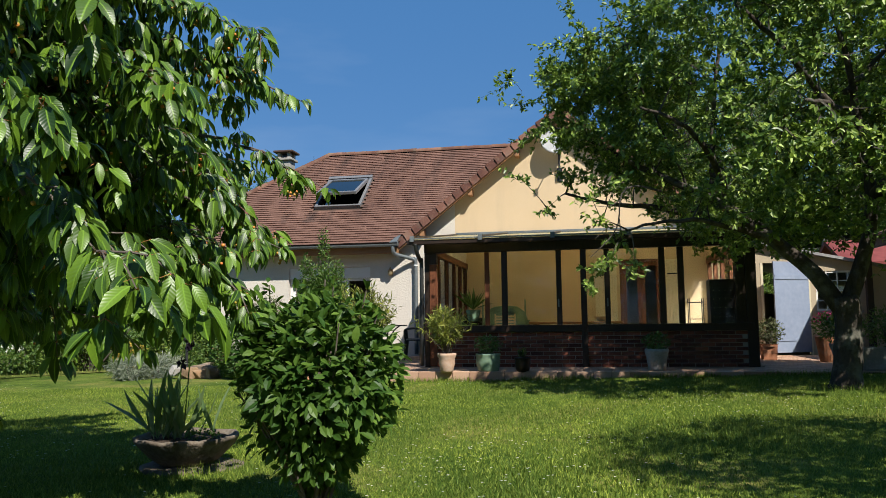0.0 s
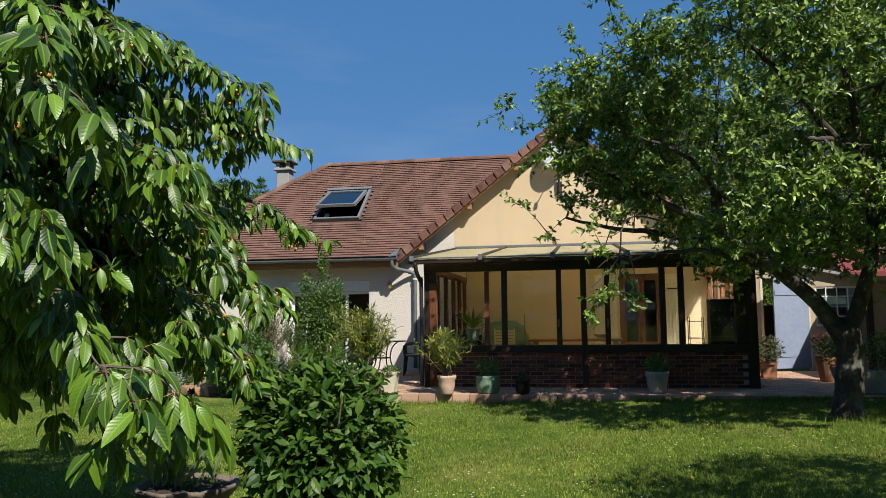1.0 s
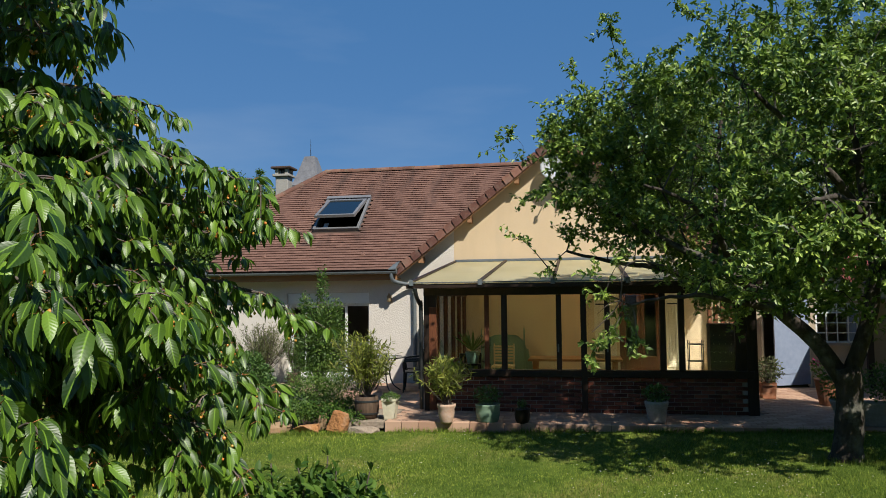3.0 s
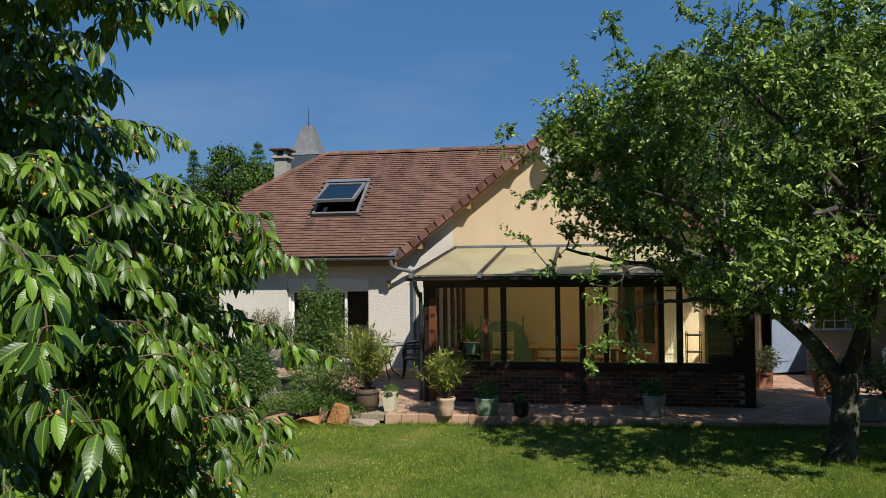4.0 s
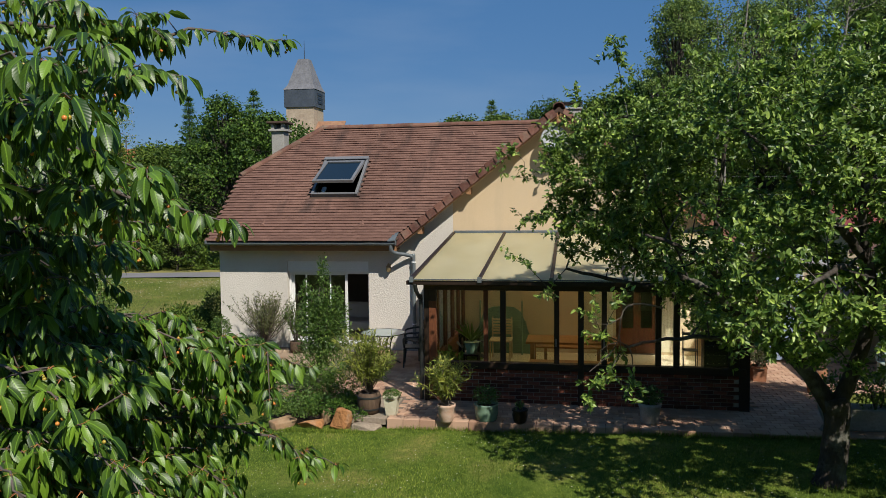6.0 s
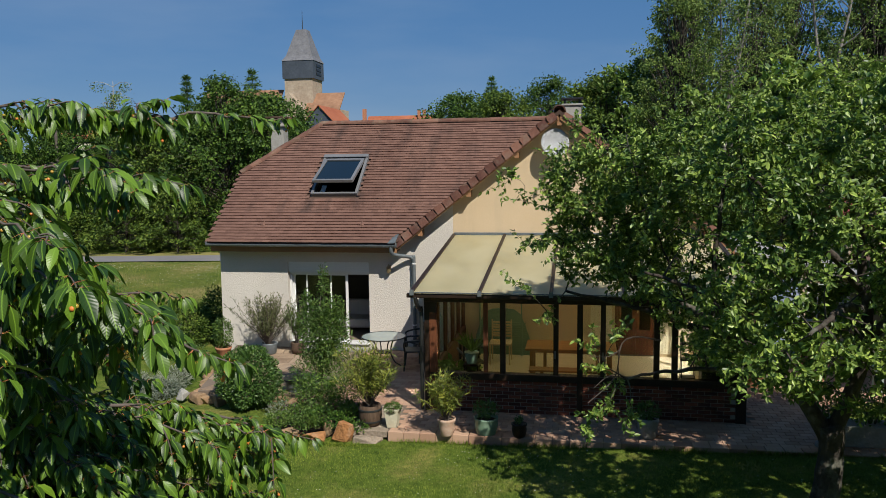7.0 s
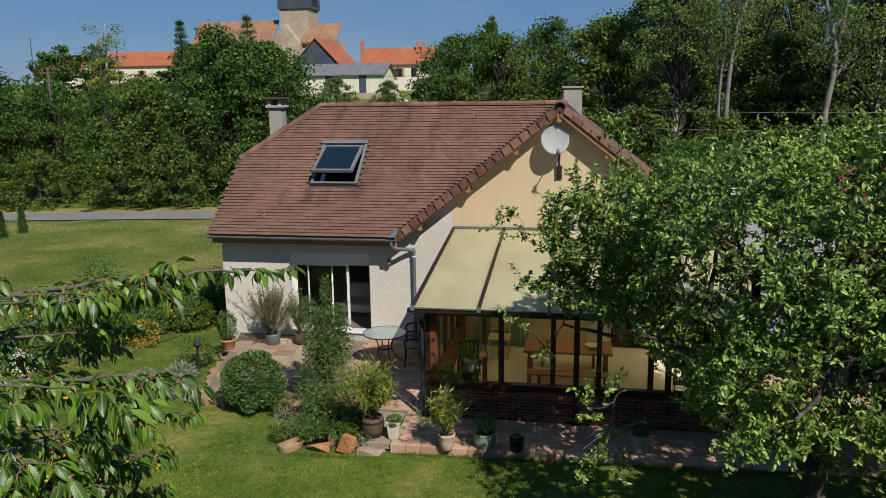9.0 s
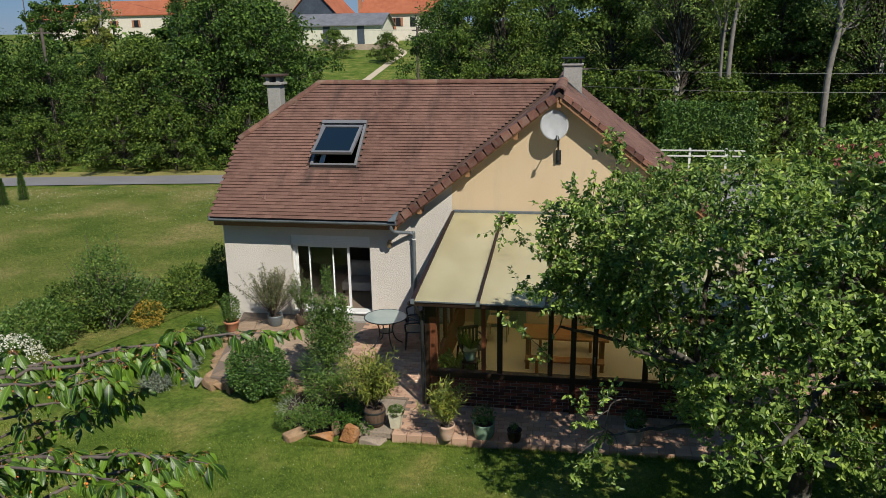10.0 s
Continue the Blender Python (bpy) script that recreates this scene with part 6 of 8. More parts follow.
# an airy birch that stands up thinly against the sky, and a golden shrub before it
bg_ = float(ground_z(-39.2, 62))
birch = thing("birch", (-39.2, 62, bg_), "slender birch with a thin pale drooping crown", "tree")
stem_ = smooth_line([(-39.2, 62, bg_ - 0.2), (-39.3, 62, 6.5), (-39.1, 62, 9.5), (-39.0, 62, 12.0)], 16)
part("trunk", tube(stem_, list(np.linspace(0.16, 0.02, 16)), 8), M["pale_bark"], birch, smooth=True)
pos = []
for k in range(15):
    s = stem_[int(pr.integers(8, 15))]
    a, L = pr.uniform(0, 6.28), pr.uniform(0.6, 2.3)
    e = s + np.array([math.cos(a) * L, math.sin(a) * L, pr.uniform(0.1, 1.1) * (1.0 if s[2] < 10.8 else 0.4)])
    part("limb", limb_mesh([(smooth_line([s, (s + e) / 2 + np.array([0, 0, 0.25]), e, e + np.array([0.15, 0, -0.7])], 8), 0.03, 0.008)], 4), M["pale_bark"], birch)
    u = pr.uniform(0.3, 1.0, (60, 1))
    pos.append(s + (e - s) * u + pr.normal(size=(60, 3)) * np.array([0.2, 0.2, 0.14]) - np.array([0, 0, 0.6]) * pr.uniform(0, 1, (60, 1)) ** 2)
pos = np.concatenate(pos)
v, f = leaves(LEAF_QUAD, pos, scatter_dirs(len(pos), -0.8), scatter_dirs(len(pos), 0.3), 0.17)
put("crown", mesh_np("crown", v, f), M["wood_leaf_c"], birch, kind="stuff")
gold = thing("golden_shrub", (0, 0, 0), "tall golden-leaved shrub before the village roofs", "shrub")
gg_ = float(ground_z(-31.8, 50))
lm, lm2, v, f = tree_mesh(91, 9.0 - gg_, 3.4, 6500, 0.16, "wide")
part("trunk", lm, M["bark"], gold)
part("branch_growth", lm2, M["bark"], gold, kind="stuff")
put("crown", mesh_np("crown", v, f), M["oleander"], gold, kind="stuff")
gold.matrix_basis = Matrix.Translation((-31.8, 50, gg_))
# unseen trees added round the garden, behind and beside the camera, to dim reflections
for i in range(13):
    plant(5, -38 + i * 6.2 + wr.uniform(-1, 1), -17 + wr.uniform(-5, 2), wr.uniform(0.8, 1.15))
for i in range(7):
    plant(5, 16 + wr.uniform(0, 4), -9 + i * 6.0, wr.uniform(0.7, 0.95))
for i in range(5):
    plant(5, -24 + wr.uniform(-4, 2), -10 + i * 5.0, wr.uniform(0.7, 0.95))
for x, y, s in ((-27, 76, 0.8), (-23, 96, 0.75), (-31, 100, 0.8), (-14, 100, 0.8)):
    plant(4, x, y, s)
for i in range(10):
    plant(5, -130 + i * 9 + wr.uniform(-3, 3), 105 + wr.uniform(0, 30), wr.uniform(0.8, 1.1))
for i in range(12):
    plant(5, -12 + i * 9 + wr.uniform(-3, 3), 115 + wr.uniform(0, 40), wr.uniform(0.9, 1.2))


# ---- plants of the garden ----
def ellipsoid_points(r, n, centre, radii, inner=0.55, bottom=-1.0):
    d = unit(r.normal(size=(n, 3)))
    d = d[d[:, 2] > bottom]
    q = r.uniform(inner, 1.0, (len(d), 1)) ** 0.7
    bumps = 1 + 0.26 * np.array([noise.noise(Vector(v) * 2.3 + Vector(centre)) for v in d])[:, None]
    return np.array(centre) + d * q * bumps * np.array(radii), d


def leafy(parent, r, centre, radii, n, shape, size, mat, label="", inner=0.55, up=0.5, droop=0.0, bottom=-1.0, name="foliage"):
    pos, d = ellipsoid_points(r, n, centre, radii, inner, bottom)
    k = len(pos)
    dirs = unit(d * 0.8 + r.normal(size=(k, 3)) * 0.55 + np.array([0, 0, up * 0.6 - droop]))
    nn = unit(d * 0.6 + r.normal(size=(k, 3)) * 0.4 + np.array([0, 0, 0.7]))
    v, f = leaves(shape, pos, dirs, nn, size * r.uniform(0.65, 1.2, k))
    return put(name, mesh_np(name, v, f), M[mat], parent, label, kind="stuff")


def stems(parent, r, base, tips, r0, r1, mat="twig", name="stem_growth"):
    lines = []
    for t in tips:
        b = np.array(base) + np.append(r.normal(size=2) * 0.02, 0)
        mid = (b + t) / 2 + r.normal(size=3) * 0.03
        lines.append((smooth_line([b, mid, t], 7), r0, r1))
    return part(name, limb_mesh(lines, 6), M[mat], parent, kind="stuff")


def gz(x, y):
    return float(ground_z(x, y))


vr = np.random.default_rng(11)
# the shrub in the lawn
bx, by = -0.98, 5.39
bz = gz(bx, by)
sh = thing("lawn_shrub", (bx, by, bz), "bushy upright shrub with pointed green leaves in the lawn", "shrub")
tipsv = [np.array([bx + vr.normal() * 0.2, by + vr.normal() * 0.2, vr.uniform(0.3, 0.85)]) for i in range(16)]
sprigs = [np.array([bx + dx, by + dy, z]) for dx, dy, z in ((-0.28, 0, 1.02), (-0.36, 0.05, 0.95), (0.02, 0.1, 1.05), (0.12, -0.05, 1.0), (0.28, 0.05, 0.98), (-0.12, 0.0, 1.0), (0.36, 0, 0.86), (-0.4, -0.1, 0.8))]
stems(sh, vr, (bx, by, bz - 0.03), tipsv + sprigs, 0.011, 0.004, name="stem_growth")
leafy(sh, vr, (bx + 0.02, by, 0.50), (0.44, 0.40, 0.45), 4300, LEAF_OVAL, 0.082, "bush", "pointed glossy green leaves", 0.4, up=-0.15)
leafy(sh, vr, (bx + 0.02, by, 0.16), (0.24, 0.22, 0.26), 800, LEAF_OVAL, 0.075, "bush", "", 0.4, up=-0.2)
sp_pos = np.concatenate([np.linspace(0.55, 1.0, 7)[:, None] * (t - np.array([bx, by, 0.3])) + np.array([bx, by, 0.3]) for t in sprigs])
v, f = tips_leaves(sp_pos, np.tile([0, 0, 1.0], (len(sp_pos), 1)), 4, LEAF_OVAL, 0.075, 0.6)
put("foliage", mesh_np("foliage", v, f), M["bush"], sh, kind="stuff")

# stone bowl with irises on a slab
M["weathered"] = surface("weathered_stone", (0.075, 0.058, 0.042), (0.21, 0.17, 0.13), rough=0.95, fine=35, coarse=5, bump=0.9, bumpdist=0.012, stain=(0.27, 0.25, 0.21), stain_amount=0.5, stain_scale=6)
px_, py_ = -2.55, 6.85
pz_ = gz(px_, py_)
tagged(part("stone_slab", lathe([(0.40, -0.04), (0.42, 0.0), (0.40, 0.025), (0.1, 0.034)], 11, centre=(px_ + 0.06, py_ - 0.02, pz_), squash=0.8), M["weathered"]), "flat worn stone slab lying in the lawn", "slab")
bowl = thing("stone_planter", (px_, py_, pz_ + 0.035), "shallow weathered stone bowl planted with irises", "planter")
bm = lathe([(0.20, 0.0), (0.24, 0.02), (0.29, 0.07), (0.355, 0.14), (0.385, 0.175), (0.395, 0.19), (0.39, 0.207), (0.365, 0.207), (0.35, 0.185), (0.30, 0.165), (0.05, 0.16)], 36, centre=(px_, py_, pz_ + 0.036))
for v in bm.verts:
    v.co += Vector((v.co.x - px_, v.co.y - py_, 0)) * 0.05 * noise.noise(v.co * 9) + Vector((0, 0, 0.012)) * noise.noise(v.co * 14)
part("basin", bm, M["weathered"], bowl, smooth=True)
part("soil", lathe([(0.34, 0.168), (0.3, 0.185), (0.05, 0.19)], 24, centre=(px_, py_, pz_ + 0.036)), M["soil"], bowl)
iris = thing("iris_clump", (px_ - 0.1, py_, pz_ + 0.22), "clump of blue-green irises with two dark purple flowers", "plant")
n = 46
ip = np.stack([px_ - 0.14 + vr.normal(size=n) * 0.10, py_ + vr.normal(size=n) * 0.08, np.full(n, pz_ + 0.20)], 1)
fan = unit(np.stack([vr.normal(size=n) * 0.5 - 0.15, vr.normal(size=n) * 0.3, np.ones(n)], 1))
v, f = leaves(leaf_shape(0.09, 0.25, 0.05, (0.28, 0.6, 0.85)), ip, fan, unit(vr.normal(size=(n, 3)) * [1, 1, 0.1]), vr.uniform(0.30, 0.58, n))
put("leaves", mesh_np("leaves", v, f), leaf_material("iris_leaf", (0.10, 0.17, 0.08), (0.24, 0.32, 0.16), 0.25, 0.5), iris, kind="stuff")
M["dark_petal"] = leaf_material("dark_purple_petal", (0.006, 0.003, 0.010), (0.02, 0.008, 0.028), 0.1, 0.5, (0.03, 0.01, 0.05))
for fx, fy_, fz in ((px_ - 0.06, py_, 0.50), (px_ + 0.0, py_ + 0.03, 0.62)):
    part("flower_stem", tube([(fx - 0.05, fy_, pz_ + 0.25), (fx, fy_, fz)], 0.005, 6), M["slim"], iris)
    k = 9
    v, f = leaves(LEAF_ROUND, np.tile([fx, fy_, fz], (k, 1)), unit(vr.normal(size=(k, 3)) + [0, 0, 0.2]), scatter_dirs(k, 0.5), np.full(k, 0.062))
    put("flower", mesh_np("flower", v, f), M["dark_petal"], iris, "dark purple flower")
creep = thing("creeping_plant", (px_ + 0.13, py_, pz_ + 0.27), "low green plant in the stone bowl", "plant")
leafy(creep, vr, (px_ + 0.12, py_, pz_ + 0.22), (0.14, 0.14, 0.06), 260, LEAF_ROUND, 0.03, "slim")


def shrub(x, y, z, rx, ry, rz, n, shape, size, mat, label, name="shrub", category="shrub", inner=0.55, up=0.4, group="", stem=True):
    s = thing(name, (x, y, z), label, category, group)
    if stem:
        stems(s, vr, (x, y, z - 0.04), [np.array([x + vr.normal() * rx * 0.4, y + vr.normal() * ry * 0.4, z + rz * vr.uniform(0.6, 1.7)]) for i in range(6)], 0.012 + 0.008 * rz, 0.004, name="stem_growth")
    leafy(s, vr, (x, y, z + rz), (rx, ry, rz), n, shape, size, mat, "", inner, up)
    return s


shrub(-5.79, 14.72, gz(-5.8, 14.7) - 0.03, 0.58, 0.52, 0.60, 13000, LEAF_PLAIN, 0.058, "box", "clipped round box bush at the lawn's edge", "box_bush", inner=0.72)
# slender climber on the terrace
cl = thing("slender_shrub", (-4.40, 15.0, 0), "tall slender leafy shrub on the terrace", "shrub")
stems(cl, vr, (-4.40, 15.0, -0.02), [np.array([-4.38 + dx, 15.0 + vr.normal() * 0.06, z]) for dx, z in ((0.08, 2.58), (0.05, 2.4), (-0.30, 2.05), (-0.2, 1.8), (0.2, 1.9), (0.35, 1.5), (-0.05, 2.2), (-0.38, 1.6))], 0.013, 0.004, name="stem_growth")
leafy(cl, vr, (-4.33, 15.0, 1.20), (0.50, 0.40, 0.80), 6800, LEAF_PLAIN, 0.060, "slim", "", 0.2)
leafy(cl, vr, (-4.31, 15.0, 2.25), (0.11, 0.10, 0.36), 330, LEAF_PLAIN, 0.058, "slim", "", 0.1)
leafy(cl, vr, (-4.66, 15.0, 1.85), (0.12, 0.10, 0.30), 260, LEAF_PLAIN, 0.055, "slim", "", 0.1)
leafy(cl, vr, (-4.02, 15.0, 1.75), (0.13, 0.10, 0.26), 240, LEAF_PLAIN, 0.055, "slim", "", 0.1)
leafy(cl, vr, (-4.38, 14.9, 0.42), (0.62, 0.46, 0.48), 2400, LEAF_NARROW, 0.10, "slim", "", 0.4)
# planted bed at the corner of the terrace
tagged(part("bed", slab([(-4.85, 13.26, -0.24), (-2.70, 13.34, -0.16), (-2.70, 14.62, -0.03), (-5.1, 14.9, -0.12)], 0.3), M["soil"]), "dark soil of a small planted bed", "bed", kind="structure")
for x, y, rx, rz, n, shp, sz, mat, lab in ((-4.75, 13.75, 0.28, 0.16, 420, LEAF_NARROW, 0.07, "silver", "low silvery plant in the bed"), (-4.35, 13.55, 0.28, 0.16, 520, LEAF_ROUND, 0.05, "slim", "low green ground cover in the bed"),
                                      (-3.9, 13.5, 0.26, 0.18, 520, LEAF_ROUND, 0.05, "bush", "low leafy plant behind the rocks"), (-3.45, 13.55, 0.22, 0.2, 400, LEAF_PLAIN, 0.06, "bush", "low leafy plant beside the barrel"),
                                      (-4.25, 14.25, 0.42, 0.36, 1500, LEAF_PLAIN, 0.055, "slim", "dense leafy shrub in the bed"), (-3.65, 14.25, 0.36, 0.40, 1300, LEAF_NARROW, 0.10, "bush", "narrow-leaved shrub in the bed"), (-5.05, 14.35, 0.24, 0.2, 500, LEAF_PLAIN, 0.05, "slim", "low shrub at the bed's edge"),
                                      (-4.62, 13.36, 0.26, 0.13, 520, LEAF_ROUND, 0.045, "slim", "low green ground cover behind the rocks"), (-4.1, 13.32, 0.28, 0.14, 560, LEAF_ROUND, 0.045, "slim", "low green ground cover behind the rocks"), (-3.55, 13.36, 0.22, 0.16, 420, LEAF_PLAIN, 0.05, "bush", "low leafy plant at the upright rock"), (-3.15, 13.30, 0.16, 0.10, 260, LEAF_PLAIN, 0.045, "bush", "low leafy plant at the barrel's foot")):
    shrub(x, y, -0.06, rx, rx * 0.9, rz, n, shp, sz, mat, lab, "bed_plant", "plant", 0.35, group="plants of the bed", stem=False)


M["ochre_stone"] = surface("ochre_stone", (0.20, 0.125, 0.07), (0.36, 0.25, 0.15), rough=0.95, fine=25, coarse=4, bump=0.8, bumpdist=0.012, stain=(0.32, 0.15, 0.07), stain_amount=0.5, stain_scale=6)


def rock(x, y, z, sx, sy, sz, seed, mat, label, name="rock", tilt=0.0):
    bm = bmesh.new()
    rr = random.Random(seed * 13)
    for k in range(22):
        # broken stone: a hull of corners near the faces of a block, worn along its edges
        c = [rr.uniform(-1, 1) for q in range(3)]
        big = max(abs(q) for q in c)
        c = [max(-1, min(1, q / big * rr.uniform(0.85, 1.0))) for q in c]
        bm.verts.new((c[0] * sx, c[1] * sy, (c[2] + 0.15 * c[0] * math.sin(seed)) * sz))
    bmesh.ops.convex_hull(bm, input=bm.verts[:])
    bmesh.ops.delete(bm, geom=[v for v in bm.verts if not v.link_faces], context="VERTS")
    bmesh.ops.bevel(bm, geom=bm.edges[:], offset=min(sx, sy, sz) * 0.08, segments=1, affect="EDGES")
    bmesh.ops.transform(bm, matrix=Matrix.Translation((x, y, z)) @ Matrix.Rotation(tilt, 4, "Y") @ Matrix.Rotation(seed * 0.9, 4, "Z"), verts=bm.verts[:])
    return tagged(part(name, bm, M[mat]), label, "rock", "edging rocks")


tagged(part("concrete_slab", boxes((-3.32, -2.67, 13.24, 14.55, -0.12, -0.002)), M["stone"], bevel=0.01), "worn grey slab under the half barrel", "slab")
rock(-4.42, 13.18, -0.16, 0.24, 0.13, 0.12, 1, "ochre_stone", "rough ochre rock edging the bed")
rock(-3.95, 13.17, -0.15, 0.24, 0.12, 0.09, 3.5, "rust_stone", "low rust-coloured rock edging the bed")
rock(-3.38, 13.14, -0.03, 0.16, 0.08, 0.21, 7, "rust_stone", "upright rust-coloured rock at the bed's corner", tilt=0.35)
rock(-3.72, 13.34, -0.05, 0.08, 0.08, 0.13, 4, "ochre_stone", "small ochre rock edging the bed")
rock(-2.98, 13.16, -0.14, 0.26, 0.10, 0.07, 7, "stone", "flat grey stone before the barrel")
for i in range(9):
    t = i / 8
    x, y = -7.08 - 0.85 * t, 15.15 + 3.0 * t
    rock(x, y, gz(x, y) + 0.05, 0.19 + 0.06 * math.sin(i * 2.1), 0.13, 0.09 + 0.02 * math.cos(i * 1.7), i + 11, "ochre_stone", "rough ochre field stone of the terrace edging", "field_stone")
for i in range(9):
    x = -7.0 + i * 0.265
    rock(x, 14.93 + 0.04 * math.sin(i * 2.3), -0.15, 0.20, 0.10, 0.13, i + 31, "ochre_stone", "low ochre stone along the terrace edge", "field_stone")
for i, (x, y, r) in enumerate(((-7.85, 15.25, 0.42), (-8.05, 15.95, 0.38), (-8.1, 14.75, 0.34))):
    shrub(x, y, gz(x, y) - 0.03, r, r * 0.9, 0.24, 1500, LEAF_NARROW, 0.10, "silver", "low silvery lavender at the terrace edge", "lavender", "plant", 0.3, group="lavender at the terrace")
rock(-7.32, 14.95, -0.08, 0.14, 0.12, 0.10, 5, "concrete", "pale rounded stone at the terrace edge")


def pot(name, x, y, z, profile, mat, label, square=False, sides=26):
    p = thing(name, (x, y, z), label, "plant pot", "pots on the terrace")
    hgt = profile[-1][1]
    rin = profile[-1][0] - 0.02
    bm = lathe(profile + [(rin, hgt), (rin - 0.01, hgt - 0.05), (0.02, hgt - 0.055)], 4 if square else sides, centre=(0, 0, 0))
    bmesh.ops.transform(bm, matrix=Matrix.Translation((x, y, z)) @ Matrix.Rotation(radians(45) if square else 0, 4, "Z"), verts=bm.verts[:])
    part("vessel", bm, M[mat], p, smooth=not square)
    part("soil", lathe([(rin - 0.005, hgt - 0.05), (0.02, hgt - 0.035)], 16, centre=(x, y, z)), M["soil"], p)
    return hgt


def cane_plant(x, y, z, h, spread, n, shape, size, mat, label, name="oleander"):
    """Upright canes with narrow leaves at their ends."""
    t = thing(name, (x, y, z), label, "plant")
    tips = [np.array([x + vr.normal() * spread * 0.6, y + vr.normal() * spread * 0.6, z + h * vr.uniform(0.55, 1.0)]) for i in range(n)]
    stems(t, vr, (x, y, z - 0.03), tips, 0.006, 0.003, name="cane_growth")
    pos = np.concatenate([np.array([x, y, z]) + (q - np.array([x, y, z])) * np.linspace(0.4, 1, 9)[:, None] for q in tips])
    ax = np.concatenate([np.tile(unit(q - np.array([x, y, z])), (9, 1)) for q in tips])
    v, f = tips_leaves(pos, ax, 5, shape, size, 0.7)
    put("foliage", mesh_np("foliage", v, f), M[mat], t, kind="stuff")
    return t


M["barrel"] = surface("barrel_wood", (0.04, 0.024, 0.016), (0.12, 0.078, 0.05), rough=0.8, fine=8, stretch=(8, 8, 1), bump=0.4)
M["glaze"] = surface("green_glaze", (0.10, 0.17, 0.12), (0.26, 0.36, 0.25), rough=0.25, fine=8, coarse=3, bump=0.05, spec=0.5)
M["pale_pot"] = surface("pale_stone_pot", (0.42, 0.38, 0.27), (0.60, 0.56, 0.42), rough=0.8, fine=20, coarse=3, bump=0.2)
M["pink_clay"] = surface("pale_terracotta", (0.36, 0.22, 0.15), (0.54, 0.38, 0.28), rough=0.85, fine=20, coarse=4, bump=0.25, stain=(0.5, 0.44, 0.38), stain_amount=0.6, stain_scale=6)
h = pot("half_barrel", -3.02, 13.52, 0.0, [(0.155, 0), (0.185, 0.08), (0.20, 0.18), (0.195, 0.28), (0.18, 0.36)], "barrel", "dark wooden half barrel with an oleander")
for z in (0.07, 0.27):
    part("hoop", lathe([(0.186 if z < 0.1 else 0.199, z), (0.192 if z < 0.1 else 0.205, z + 0.005), (0.194 if z < 0.1 else 0.204, z + 0.03), (0.186 if z < 0.1 else 0.198, z + 0.034)], 26, centre=(-3.02, 13.52, 0)), M["dark_metal"], bpy.data.objects["half_barrel"])
cane_plant(-3.02, 13.52, 0.36, 1.0, 0.38, 70, LEAF_NARROW, 0.14, "oleander", "yellow-green oleander in the half barrel")
h = pot("fluted_pot", -2.61, 13.46, 0.0, [(0.11, 0), (0.12, 0.02), (0.165, 0.30), (0.175, 0.31), (0.175, 0.34)], "pale_pot", "square cream pot with a green cushion plant", True)
leafy(thing("cushion_plant", (-2.61, 13.46, 0.34), "low round cushion of small green leaves", "plant"), vr, (-2.61, 13.46, 0.34), (0.15, 0.15, 0.09), 700, LEAF_ROUND, 0.028, "slim")
h = pot("clay_pot", -1.63, 13.17, 0.0, [(0.085, 0), (0.10, 0.03), (0.13, 0.16), (0.125, 0.22), (0.15, 0.26), (0.15, 0.30)], "pink_clay", "pale weathered terracotta pot with an oleander")
cane_plant(-1.63, 13.17, 0.29, 0.70, 0.29, 40, LEAF_NARROW, 0.13, "oleander", "yellow-green oleander in the terracotta pot")
h = pot("glazed_pot", -1.0, 13.36, 0.0, [(0.15, 0), (0.17, 0.03), (0.195, 0.15), (0.19, 0.24), (0.20, 0.26), (0.20, 0.285)], "glaze", "round green glazed pot with a dark plant")
shrub(-1.0, 13.36, 0.27, 0.21, 0.21, 0.16, 420, LEAF_PLAIN, 0.055, "box", "dark leafy plant in the glazed pot", "pot_plant", "plant", 0.3, group="plants in pots", stem=False)
h = pot("brown_pot", -0.45, 13.28, 0.0, [(0.085, 0), (0.11, 0.05), (0.125, 0.14), (0.115, 0.19), (0.13, 0.21), (0.13, 0.23)], "dark_wood", "small dark brown glazed pot")
cane_plant(-0.45, 13.28, 0.2, 0.16, 0.07, 4, LEAF_PLAIN, 0.04, "box", "few sparse shoots in the brown pot", "pot_plant")
h = pot("stone_pot", 1.60, 13.55, 0.0, [(0.12, 0), (0.135, 0.03), (0.16, 0.22), (0.18, 0.29), (0.18, 0.34)], "concrete", "round grey stone pot with a dark plant")
shrub(1.60, 13.55, 0.32, 0.2, 0.2, 0.13, 420, LEAF_PLAIN, 0.055, "box", "dark leafy plant in the stone pot", "pot_plant", "plant", 0.3, group="plants in pots", stem=False)
h = pot("terracotta_box", 3.95, 16.75, 0.0, [(0.16, 0), (0.17, 0.02), (0.19, 0.28), (0.20, 0.30)], "terracotta", "square terracotta planter with a grey-green plant", True)
shrub(3.95, 16.75, 0.28, 0.30, 0.28, 0.26, 700, LEAF_PLAIN, 0.06, "willow", "loose grey-green plant in the terracotta planter", "pot_plant", "plant", 0.25, group="plants in pots")
h = pot("stone_urn", 4.30, 13.55, 0.0, [(0.16, 0), (0.15, 0.05), (0.10, 0.1), (0.16, 0.24), (0.20, 0.36), (0.21, 0.40)], "concrete", "weathered stone urn beside the apple tree")
shrub(4.30, 13.55, 0.38, 0.32, 0.3, 0.26, 800, LEAF_PLAIN, 0.06, "slim", "bushy green plant in the stone urn", "pot_plant", "plant", 0.25, group="plants in pots")
tr_ = thing("stone_trough", (4.85, 13.75, 0), "long grey stone trough with plants", "planter")
